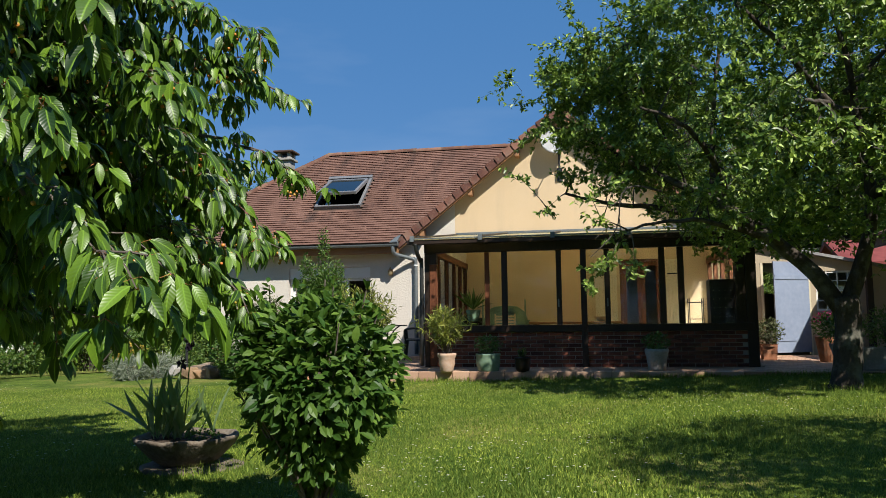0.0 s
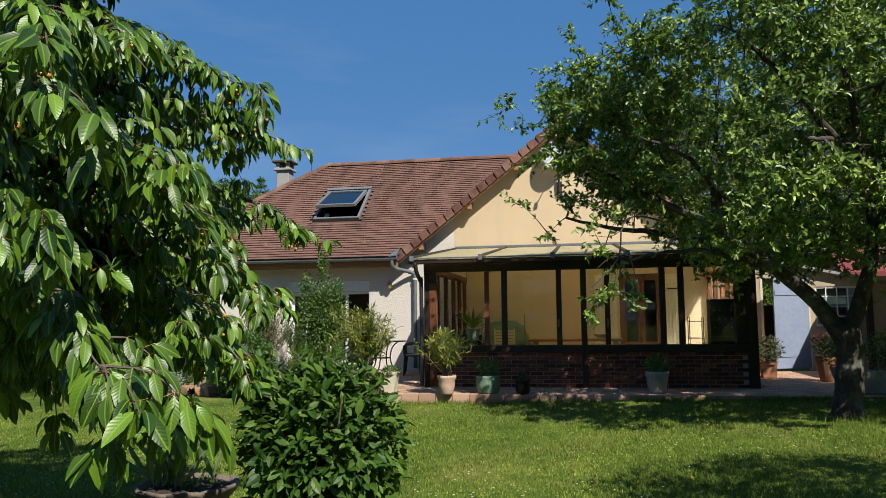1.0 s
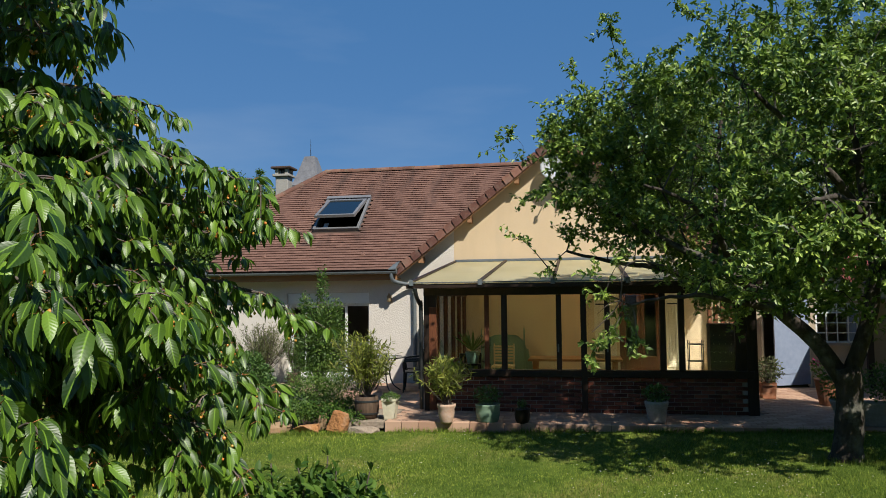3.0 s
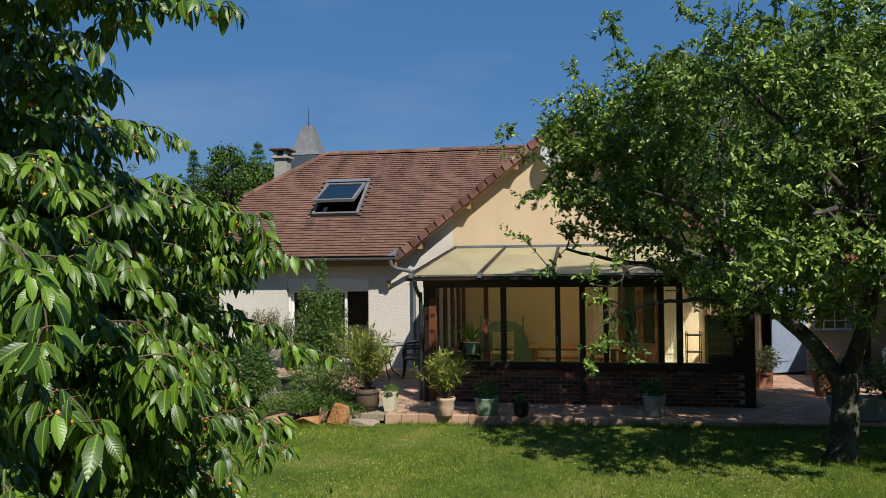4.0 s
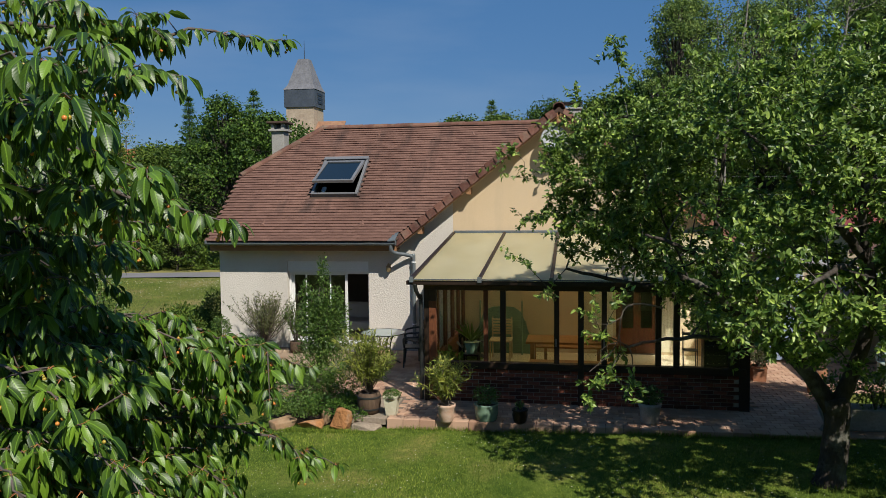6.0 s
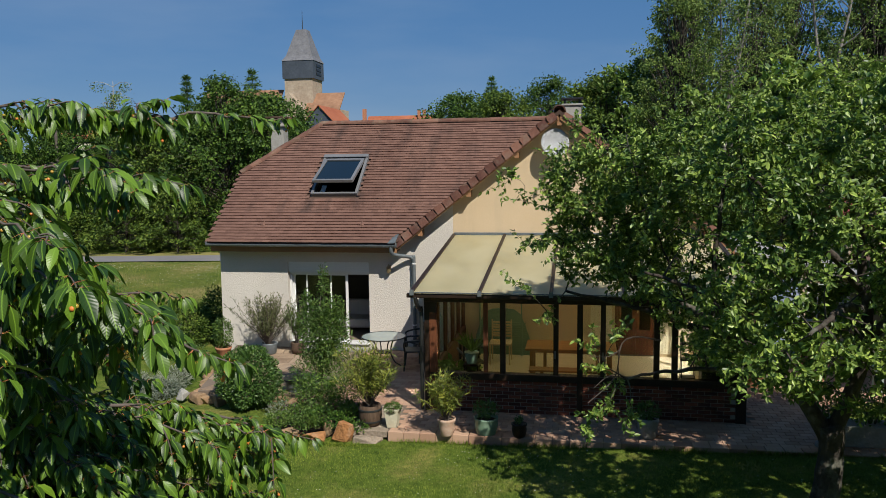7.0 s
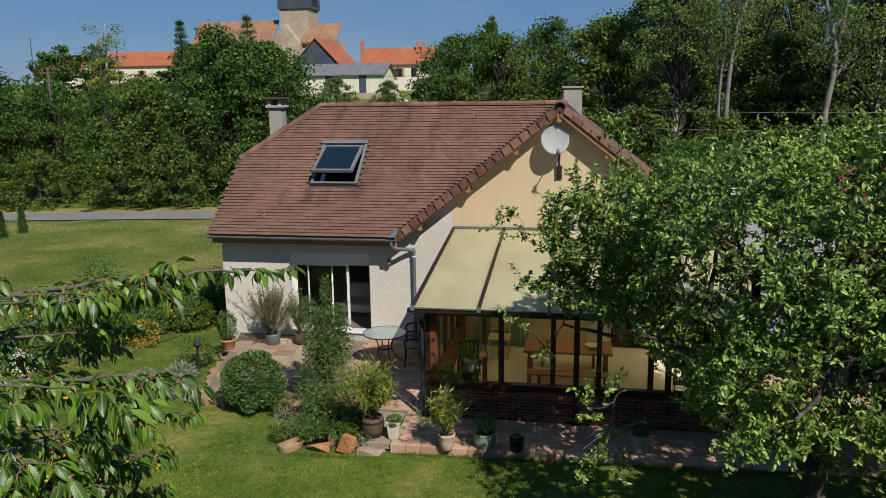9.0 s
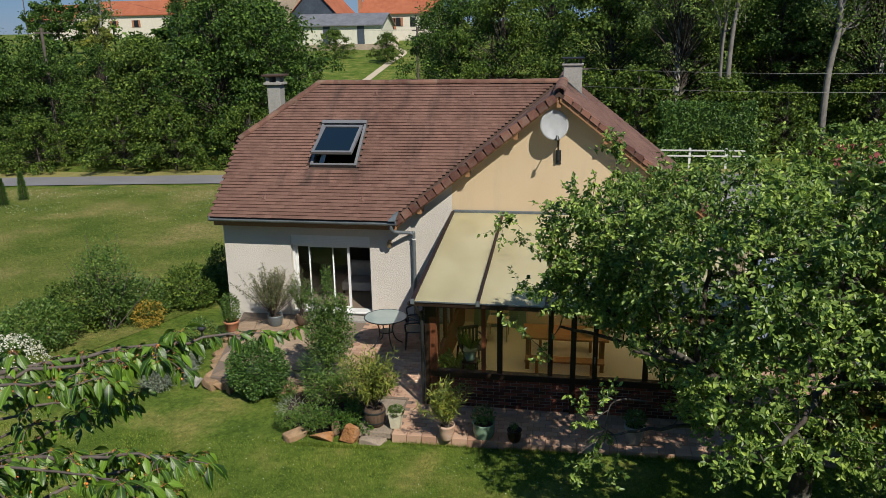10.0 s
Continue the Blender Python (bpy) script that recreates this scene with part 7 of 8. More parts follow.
part("trough", boxes((4.55, 5.7, 13.55, 13.95, 0.0, 0.34)), M["concrete"], tr_, bevel=0.02)
shrub(5.0, 13.75, 0.33, 0.45, 0.3, 0.3, 1100, LEAF_PLAIN, 0.06, "slim", "green plants growing in the stone trough", "pot_plant", "plant", 0.25, group="plants in pots")
fl = thing("pink_geranium", (4.75, 15.9, 0), "pot of bright pink geraniums", "plant")
leafy(fl, vr, (4.75, 15.9, 0.62), (0.24, 0.22, 0.22), 260, LEAF_ROUND, 0.06, "slim")
pos, d = ellipsoid_points(vr, 130, (4.75, 15.9, 0.70), (0.25, 0.22, 0.2), 0.8, 0.0)
v, f = leaves(LEAF_ROUND, pos, scatter_dirs(len(pos), 0.3), d, 0.05)
put("flowers", mesh_np("flowers", v, f), leaf_material("pink_petal", (0.50, 0.03, 0.16), (0.75, 0.08, 0.30), 0.2, 0.6, (0.8, 0.1, 0.3)), fl, "bright pink flowers", kind="stuff")
part("vessel", lathe([(0.13, 0), (0.17, 0.25), (0.2, 0.42), (0.2, 0.45)], 20, centre=(4.75, 15.9, 0)), M["terracotta"], fl)
# by the white wall
h = pot("grey_pot", -6.75, 18.05, 0.0, [(0.14, 0), (0.16, 0.03), (0.19, 0.24), (0.19, 0.27)], "zinc", "blue-grey pot with a tall grey-green shrub")
cane_plant(-6.80, 18.05, 0.25, 1.15, 0.56, 105, LEAF_NARROW, 0.10, "willow", "tall loose grey-green shrub against the wall", "potted_shrub")
h = pot("wooden_tub", -6.08, 18.15, 0.0, [(0.13, 0), (0.16, 0.12), (0.155, 0.26), (0.15, 0.28)], "barrel", "small wooden tub with a leafy plant")
cane_plant(-6.08, 18.15, 0.26, 0.95, 0.26, 34, LEAF_NARROW, 0.09, "slim", "leafy green plant before the patio door", "potted_shrub")
h = pot("orange_pot", -7.68, 17.55, 0.0, [(0.12, 0), (0.14, 0.03), (0.175, 0.2), (0.19, 0.21), (0.19, 0.26)], "terracotta", "orange terracotta pot at the house corner")
leafy(thing("cone_bush", (-7.68, 17.55, 0.24), "upright green box cone in the orange pot", "shrub"), vr, (-7.68, 17.55, 0.58), (0.23, 0.23, 0.38), 1500, LEAF_PLAIN, 0.05, "slim", inner=0.5)
shrub(-8.65, 15.5, gz(-8.6, 15.5) - 0.02, 0.42, 0.36, 0.22, 1500, LEAF_NARROW, 0.10, "silver", "silvery lavender cushion beside the stones", "lavender", "plant", 0.4)
shrub(-8.25, 17.1, gz(-8.25, 17.1) - 0.02, 0.42, 0.4, 0.36, 1500, LEAF_PLAIN, 0.06, "slim", "green garden shrub near the house corner", "garden_shrub", group="garden shrubs")
lamp = thing("garden_lamp", (-7.85, 16.40, -0.12), "short dark bollard garden lamp", "garden lamp")
part("pole", lathe([(0.03, 0), (0.03, 0.55)], 10, centre=(-7.85, 16.40, -0.12)), M["dark_metal"], lamp)
part("head", lathe([(0.05, 0.55), (0.10, 0.6), (0.10, 0.63), (0.02, 0.70)], 12, centre=(-7.85, 16.40, -0.12)), M["dark_metal"], lamp)
tubb = thing("grey_tub", (-5.05, 15.25, 0), "dark grey plastic tub on the terrace", "tub")
part("body", lathe([(0.14, 0), (0.18, 0.22), (0.20, 0.24), (0.19, 0.25)], 18, centre=(-5.05, 15.25, 0)), M["zinc"], tubb)
part("rim", lathe([(0.19, 0.22), (0.215, 0.225), (0.215, 0.25), (0.19, 0.255)], 18, centre=(-5.05, 15.25, 0)), M["black"], tubb)
# boundary shrubs to the west
for x, y, rx, rz, mat, lab in ((-9.3, 21.3, 0.9, 0.75, "wood_leaf_b", "yellow-green boundary shrub beside the house"), (-10.0, 20.0, 0.85, 0.6, "wood_leaf_b", "yellow-green boundary shrub beside the house"), (-11.0, 18.9, 0.8, 0.55, "slim", "green boundary shrub at the meadow"),
                          (-12.0, 18.0, 1.0, 0.7, "wood_leaf_b", "yellow-green boundary shrub at the meadow"), (-12.2, 16.6, 0.9, 0.6, "slim", "green boundary shrub at the meadow"), (-12.7, 15.2, 0.9, 0.55, "bush", "dark green boundary shrub at the meadow"), (-13.6, 13.6, 1.1, 0.7, "bush", "dark green boundary shrub at the meadow"), (-13.6, 11.6, 1.1, 0.8, "bush", "dark green boundary shrub at the meadow")):
    shrub(x, y, gz(x, y) - 0.05, rx, rx, rz, 5000, LEAF_PLAIN, 0.085, mat, lab, "boundary_shrub", "shrub", 0.5, group="shrubs along the boundary")
ys = thing("tall_shrub", (-11.2, 17.9, gz(-11.2, 17.9)), "tall loose shrub rising over the boundary", "shrub")
stems(ys, vr, (-11.2, 17.9, -0.4), [np.array([-11.2 + vr.normal() * 0.5, 17.9 + vr.normal() * 0.4, vr.uniform(1.0, 2.3)]) for i in range(12)], 0.02, 0.005, name="stem_growth")
leafy(ys, vr, (-11.2, 17.9, 0.95), (0.8, 0.7, 1.15), 3600, LEAF_PLAIN, 0.08, "slim", "", 0.2)
leafy(thing("yellow_shrub", (-10.35, 18.3, -0.3), "small golden-leaved shrub in the border", "shrub"), vr, (-10.35, 18.3, 0.0), (0.4, 0.4, 0.36), 900, LEAF_PLAIN, 0.06, "yellow_petal")
spir = thing("white_spirea", (-11.3, 14.2, -0.3), "shrub covered in white blossom", "shrub")
leafy(spir, vr, (-11.3, 14.2, 0.25), (0.9, 0.8, 0.6), 1800, LEAF_PLAIN, 0.06, "slim")
pos, d = ellipsoid_points(vr, 2600, (-11.3, 14.2, 0.32), (0.98, 0.85, 0.64), 0.9, 0.0)
v, f = leaves(LEAF_ROUND, pos, scatter_dirs(len(pos), 0.2), d, 0.05)
put("blossom", mesh_np("blossom", v, f), M["petal"], spir, "white blossom", kind="stuff")

# ---- garden table and chairs ----
tx, ty = -3.69, 17.10
tb = thing("garden_table", (tx, ty, 0), "round glass garden table on curved dark metal legs", "table")
part("tabletop", lathe([(0.465, 0.715), (0.475, 0.718), (0.475, 0.724), (0.465, 0.727)], 40, centre=(tx, ty, 0)), M["table_glass"], tb, "glass, its pale green-grey sky reflection put into the colour")
part("rim", lathe([(0.47, 0.708), (0.492, 0.712), (0.492, 0.730), (0.478, 0.732), (0.478, 0.714)], 40, centre=(tx, ty, 0)), M["dark_metal"], tb)
part("ring", lathe([(0.15, 0.36), (0.165, 0.362), (0.165, 0.385), (0.15, 0.387)], 20, centre=(tx, ty, 0)), M["dark_metal"], tb)
for k in range(4):
    a = radians(38 + 90 * k)
    c, s = math.cos(a), math.sin(a)
    part("leg", tube(smooth_line([(tx + c * 0.36, ty + s * 0.36, 0.71), (tx + c * 0.22, ty + s * 0.22, 0.60), (tx + c * 0.16, ty + s * 0.16, 0.37), (tx + c * 0.24, ty + s * 0.24, 0.14), (tx + c * 0.40, ty + s * 0.40, 0.012)], 16), 0.014, 8), M["dark_metal"], tb, smooth=True)


def plastic_chair(x, y, turn):
    c = thing("garden_chair", (0, 0, 0), "dark green plastic garden armchair", "chair", "chairs on the terrace")
    part("seat", boxes((-0.23, 0.23, -0.22, 0.22, 0.40, 0.43)), M["chair"], c, bevel=0.012)
    bb = boxes((-0.22, -0.17, 0.20, 0.235, 0.43, 0.80), (0.17, 0.22, 0.20, 0.235, 0.43, 0.80), (-0.23, 0.23, 0.20, 0.235, 0.76, 0.83))
    for i in range(4):
        boxes((-0.135 + i * 0.075, -0.09 + i * 0.075, 0.205, 0.23, 0.43, 0.765), bm=bb)
    part("backrest", bb, M["chair"], c)
    for s in (-1, 1):
        part("armrest", tube(smooth_line([(s * 0.25, 0.22, 0.66), (s * 0.27, 0.0, 0.66), (s * 0.265, -0.20, 0.64), (s * 0.25, -0.23, 0.56), (s * 0.245, -0.21, 0.42)], 14), 0.022, 8), M["chair"], c, smooth=True)
        for yy in (-0.21, 0.20):
            part("leg", tube([(s * 0.225, yy, 0.41), (s * 0.255, yy * 1.12, 0.0)], [0.024, 0.017], 8), M["chair"], c)
    c.matrix_basis = pose(x, y, 0, 0, 0, turn)
    return c


ch = plastic_chair(-3.02, 17.22, -80)
copy_thing(ch, pose(-3.05, 17.95, 0, 0, 0, -40))
copy_thing(ch, pose(-1.62, 16.25, 0.03, 0, 0, 25))

# ---- inside the veranda ----
dt = thing("wooden_table", (0.35, 16.6, 0.03), "honey-coloured wooden dining table", "table")
part("tabletop", boxes((-0.55, 1.25, 16.2, 17.0, 0.72, 0.765)), M["honey_wood"], dt, bevel=0.008)
for x in (-0.42, 1.12):
    for y in (16.28, 16.92):
        part("leg", boxes((x - 0.04, x + 0.04, y - 0.04, y + 0.04, 0.03, 0.72)), M["honey_wood"], dt)


def bench(y, z=0.44):
    b = thing("bench", (0, 0, 0), "honey-coloured wooden bench at the table", "bench", "benches at the table")
    part("seat", boxes((-0.85, 0.75, -0.14, 0.14, 0.40, 0.435)), M["honey_wood"], b, bevel=0.006)
    for x in (-0.6, 0.5):
        part("leg", boxes((x - 0.03, x + 0.03, -0.12, 0.12, 0.0, 0.40)), M["honey_wood"], b)
    b.matrix_basis = Matrix.Translation((0.4, y, 0.03))
    return b


b1 = bench(15.85)
copy_thing(b1, Matrix.Translation((0.4, 17.4, 0.03)))
tagged(part("bowl", lathe([(0.05, 0), (0.12, 0.05), (0.15, 0.09), (0.14, 0.09), (0.05, 0.02)], 18, centre=(0.85, 16.5, 0.767)), M["cream_paint"]), "pale round bowl on the wooden table", "bowl")
cab = thing("wine_rack", (2.88, 15.2, 0.03), "tall black rack with rows of small pale knobs", "cabinet")
part("body", boxes((2.66, 3.07, 15.05, 15.40, 0.03, 1.47)), M["black"], cab, bevel=0.01)
for i in range(7):
    part("rail", boxes((2.665, 3.065, 15.035, 15.049, 0.30 + i * 0.17, 0.315 + i * 0.17)), M["dark_metal"], cab)
    for j in range(4):
        part("knob", lathe([(0.007, 0), (0.007, 0.012)], 6, centre=(2.72 + j * 0.095, 15.042, 0.37 + i * 0.15)), M["cream_paint"], cab)
et = thing("metal_stand", (2.50, 15.65, 0.03), "thin black metal plant stand with three shelves", "stand")
for x in (2.38, 2.62):
    for y in (15.55, 15.75):
        part("post", tube([(x, y, 0.03), (x, y, 1.16)], 0.008, 6), M["dark_metal"], et)
for z in (0.45, 0.78, 1.08):
    part("shelf", boxes((2.37, 2.63, 15.54, 15.76, z, z + 0.015)), M["dark_metal"], et)
M["green_cloth"] = surface("green_wicker", (0.12, 0.20, 0.13), (0.24, 0.33, 0.22), rough=0.9, fine=30)
lc = thing("wicker_headboard", (-1.22, 18.55, 0.03), "rounded green wicker panel with two posts against the wall", "headboard")
wb = prism([(-1.86, 0.05), (-1.84, 0.5), (-1.72, 0.84), (-1.64, 1.04), (-1.45, 1.12), (-1.2, 1.14), (-0.95, 1.11), (-0.80, 1.0), (-0.70, 0.74), (-0.60, 0.45), (-0.58, 0.05)], 18.50, 18.53)
part("panel", wb, M["green_cloth"], lc, bevel=0.006)
for k in range(13):
    part("weave", boxes((-1.80 + 0.006 * k, -0.62 - 0.005 * k, 18.488, 18.499, 0.12 + k * 0.055, 0.15 + k * 0.055)), M["green_cloth"], lc)
for x in (-1.74, -0.78):
    part("post", tube([(x, 18.48, 0.03), (x, 18.48, 1.27)], [0.022, 0.016], 8), M["green_cloth"], lc)
sc = thing("slatted_chair", (-1.2, 17.9, 0.03), "folding chair of pale wooden slats", "chair")
M["pale_wood"] = surface("pale_wood", (0.46, 0.34, 0.17), (0.60, 0.47, 0.27), rough=0.5, fine=8, stretch=(1, 8, 8), bump=0.1)
part("seat", boxes((-1.44, -0.96, 17.62, 18.10, 0.47, 0.50)), M["pale_wood"], sc)
for i in range(6):
    part("slat", boxes((-1.40, -1.00, 18.11, 18.13, 0.56 + i * 0.062, 0.60 + i * 0.062)), M["pale_wood"], sc)
for x in (-1.43, -1.0):
    part("back_post", boxes((x, x + 0.03, 18.10, 18.135, 0.03, 0.95)), M["pale_wood"], sc)
    part("leg", boxes((x, x + 0.03, 17.62, 17.655, 0.03, 0.47)), M["pale_wood"], sc)
yu = thing("plant_stand", (-1.44, 14.85, 0.03), "wooden stand with a dark pot and a yucca", "plant stand")
part("stand", boxes((-1.58, -1.30, 14.72, 14.98, 0.76, 0.79)), M["dark_wood"], yu)
for x in (-1.56, -1.32):
    for y in (14.74, 14.96):
        part("leg", boxes((x - 0.015, x + 0.015, y - 0.015, y + 0.015, 0.03, 0.76)), M["dark_wood"], yu)
part("pot", lathe([(0.085, 0.791), (0.115, 0.90), (0.135, 0.985), (0.145, 1.0), (0.125, 1.0), (0.02, 0.96)], 18, centre=(-1.44, 14.85, 0)), M["glaze"], yu)
k = 42
v, f = leaves(leaf_shape(0.085, 0.12, 0.1, (0.28, 0.6)), np.tile([-1.44, 14.85, 1.0], (k, 1)), unit(np.column_stack([vr.normal(size=k) * 0.55, vr.normal(size=k) * 0.45, vr.uniform(0.3, 1.2, k)])), scatter_dirs(k, 0.5), vr.uniform(0.28, 0.50, k))
put("leaves", mesh_np("leaves", v, f), M["slim"], yu, "stiff pointed leaves", kind="stuff")
# low plants and a pale stone on the veranda floor by the glass
pot("floor_pot", -1.75, 15.0, 0.03, [(0.12, 0), (0.16, 0.18), (0.17, 0.30), (0.17, 0.32)], "dark_wood", "dark pot on the veranda floor")
cane_plant(-1.75, 15.0, 0.33, 0.42, 0.3, 14, LEAF_PLAIN, 0.16, "slim", "broad-leaved green house plant in the veranda", "house_plant")
rock(-1.52, 14.72, 0.20, 0.10, 0.06, 0.13, 9, "ochre_stone", "pale ochre stone standing in the veranda", "ornamental_stone")

# ---- village on the rise ----
M["orange_tile"] = surface("orange_roof", (0.26, 0.075, 0.035), (0.39, 0.135, 0.068), rough=0.9, fine=1.5, coarse=0.3, bump=0.3, kind="Object")
M["slate"] = surface("slate", (0.10, 0.10, 0.11), (0.20, 0.20, 0.215), rough=0.6, fine=3, coarse=0.8, bump=0.3)
M["blue_slate"] = surface("blue_slate", (0.035, 0.045, 0.06), (0.075, 0.09, 0.115), rough=0.6, fine=3, coarse=0.6)
M["old_stone"] = surface("old_stone_wall", (0.25, 0.19, 0.135), (0.50, 0.41, 0.31), rough=0.95, fine=2.5, coarse=0.4, bump=0.4, bumpdist=0.05, stain=(0.25, 0.2, 0.15), stain_amount=0.4, stain_scale=0.3)
M["plaster"] = surface("old_plaster", (0.60, 0.54, 0.44), (0.74, 0.68, 0.58), rough=0.95, fine=2, coarse=0.3, stain=(0.42, 0.36, 0.28), stain_amount=0.5, stain_scale=0.3)
M["sheet"] = surface("cream_sheeting", (0.56, 0.53, 0.42), (0.68, 0.65, 0.54), rough=0.7, fine=3, coarse=0.4, stretch=(6, 1, 1))
M["brown_roof"] = surface("mottled_brown_roof", (0.17, 0.088, 0.05), (0.34, 0.19, 0.115), rough=0.9, fine=1.5, coarse=0.3)


def gabled(name, x0, x1, y0, y1, z0, ze, zr, wall, roof_mat, label, category, ridge="x", turn=0.0, windows=()):
    b = thing(name, ((x0 + x1) / 2, (y0 + y1) / 2, z0), label, category)
    ymid, xmid = (y0 + y1) / 2, (x0 + x1) / 2
    if ridge == "x":
        bm = prism_yz([(y0, z0 - 3), (y1, z0 - 3), (y1, ze), (ymid, zr - 0.15), (y0, ze)], x0, x1)
        s = slab([(x0 - 0.4, y0 - 0.4, ze - 0.15), (x1 + 0.4, y0 - 0.4, ze - 0.15), (x1 + 0.4, ymid, zr + 0.05), (x0 - 0.4, ymid, zr + 0.05)], 0.15)
        t = slab([(x0 - 0.4, ymid, zr + 0.05), (x1 + 0.4, ymid, zr + 0.05), (x1 + 0.4, y1 + 0.4, ze - 0.15), (x0 - 0.4, y1 + 0.4, ze - 0.15)], 0.15)
    else:
        bm = prism([(x0, z0 - 3), (x1, z0 - 3), (x1, ze), (xmid, zr - 0.15), (x0, ze)], y0, y1)
        s = slab([(x0 - 0.4, y0 - 0.3, ze - 0.15), (xmid, y0 - 0.3, zr + 0.05), (xmid, y1 + 0.3, zr + 0.05), (x0 - 0.4, y1 + 0.3, ze - 0.15)], 0.15)
        t = slab([(xmid, y0 - 0.3, zr + 0.05), (x1 + 0.4, y0 - 0.3, ze - 0.15), (x1 + 0.4, y1 + 0.3, ze - 0.15), (xmid, y1 + 0.3, zr + 0.05)], 0.15)
    part("wall", bm, wall, b)
    part("roof_slope", s, roof_mat, b)
    part("roof_slope", t, roof_mat, b)
    for wx, wz, ww, wh, shut in windows:
        w = part("window", boxes((wx - ww / 2, wx + ww / 2, y0 - 0.05, y0 - 0.01, wz, wz + wh)), M["black"], b)
        if shut:
            part("shutter", boxes((wx - ww / 2 - 0.45, wx - ww / 2 - 0.03, y0 - 0.08, y0 - 0.011, wz, wz + wh)), M["terracotta"], w)
            part("shutter", boxes((wx + ww / 2 + 0.03, wx + ww / 2 + 0.45, y0 - 0.08, y0 - 0.011, wz, wz + wh)), M["terracotta"], w)
    return b


church = thing("church", (-54, 150, 8), "old stone village church with a slate-capped tower", "church")
part("tower", boxes((-57.0, -51.2, 147.5, 153.3, 4, 22.0)), M["old_stone"], church, "pale stone tower")
part("belfry", boxes((-57.3, -50.9, 147.2, 153.6, 22.0, 25.5)), M["blue_slate"], church, "dark slate-hung belfry")
for k in range(3):
    part("louvre", boxes((-50.9, -50.8, 149.0, 151.8, 22.8 + k * 0.8, 23.3 + k * 0.8)), M["black"], church)
bm = bmesh.new()
lo = [bm.verts.new((x, y, 25.5)) for x, y in ((-57.4, 147.1), (-50.8, 147.1), (-50.8, 153.7), (-57.4, 153.7))]
md = [bm.verts.new((x, y, 26.5)) for x, y in ((-56.7, 147.8), (-51.3, 147.8), (-51.3, 153.0), (-56.7, 153.0))]
hi = [bm.verts.new((x, y, 31.8)) for x, y in ((-55.0, 149.4), (-52.9, 149.4), (-52.9, 151.4), (-55.0, 151.4))]
for a, b in ((lo, md), (md, hi)):
    for k in range(4):
        bm.faces.new((a[k], a[(k + 1) % 4], b[(k + 1) % 4], b[k]))
bm.faces.new(hi)
bm.faces.new(lo[::-1])
part("spire", bm, M["slate"], church, "truncated grey slate spire")
part("finial", tube([(-54.0, 150.4, 31.8), (-54.0, 150.4, 35.6)], [0.09, 0.04], 6), M["dark_metal"], church)
part("nave", prism([(-58.0, 4), (-52.2, 4), (-52.2, 15.2), (-55.1, 19.0), (-58.0, 15.2)], 144.5, 147.0), M["old_stone"], church)
part("chancel_wall", boxes((-52.2, -45.6, 146.2, 153.0, 4, 15.8)), M["old_stone"], church)
part("chancel_roof", slab([(-52.4, 145.6, 15.6), (-45.2, 145.6, 15.6), (-45.4, 150, 19.3), (-52.4, 150, 19.3)], 0.3), M["brown_roof"], church)
part("nave_roof", slab([(-75, 145.8, 15.8), (-58.2, 145.8, 15.8), (-58.2, 150, 20.2), (-75, 150, 20.2)], 0.3), M["brown_roof"], church)
part("nave_wall", boxes((-74.6, -58.2, 146.4, 153, 4, 15.6)), M["old_stone"], church)
barn = gabled("barn", -42.5, -29.0, 117.0, 124.5, 5.0, 8.85, 10.45, M["sheet"], M["slate"], "long pale barn with a grey roof", "barn")
part("plinth", boxes((-42.6, -28.95, 116.9, 124.6, 4.0, 5.9)), M["old_stone"], barn)
for x in (-37.6, -32.2):
    part("gate", boxes((x - 0.55, x + 0.55, 116.94, 116.99, 5.9, 8.7)), M["blue_slate"], barn)
gabled("slate_barn", -47.2, -39.8, 128.5, 140.0, 6.0, 11.0, 15.1, M["blue_slate"], M["orange_tile"], "dark clad gable building with an orange roof", "building", "y")
gabled("farmhouse", -38.5, -25.0, 140.0, 148.0, 6.5, 11.1, 14.0, M["plaster"], M["orange_tile"], "long plastered farmhouse with an orange tiled roof", "house", windows=((-31.7, 8.7, 0.9, 1.5, True), (-34.6, 8.7, 0.9, 1.5, True), (-29.0, 8.6, 1.0, 1.6, False), (-32.9, 8.2, 0.7, 1.9, True)))
hc = thing("house_chimney", (-38.9, 141, 12), "tall brick chimney above the farmhouse roof", "chimney")
part("shaft", boxes((-39.2, -38.6, 140.7, 141.5, 11, 15.2)), M["terracotta"], hc)
for x in (-28.9, -27.9):
    hc2 = thing("house_chimney", (x, 143, 13), "short brick chimney above the farmhouse roof", "chimney")
    part("shaft", boxes((x - 0.25, x + 0.25, 143, 143.6, 12.8, 15.0)), M["terracotta"], hc2)
gabled("village_house", -113, -103, 150, 158, 8, 11.4, 14.4, M["plaster"], M["orange_tile"], "low village house with an orange roof", "house", windows=((-107, 9, 1, 1.4, False),))
gabled("village_house", -100, -78, 152, 160, 9, 12.2, 15.0, M["plaster"], M["orange_tile"], "long village house with an orange roof", "house", windows=((-95, 9.6, 1, 1.4, True), (-90, 9.6, 1, 1.4, True)))
gabled("village_house", 22, 36, 150, 158, 9, 12.2, 15.0, M["plaster"], M["orange_tile"], "village house with an orange roof among trees", "house")
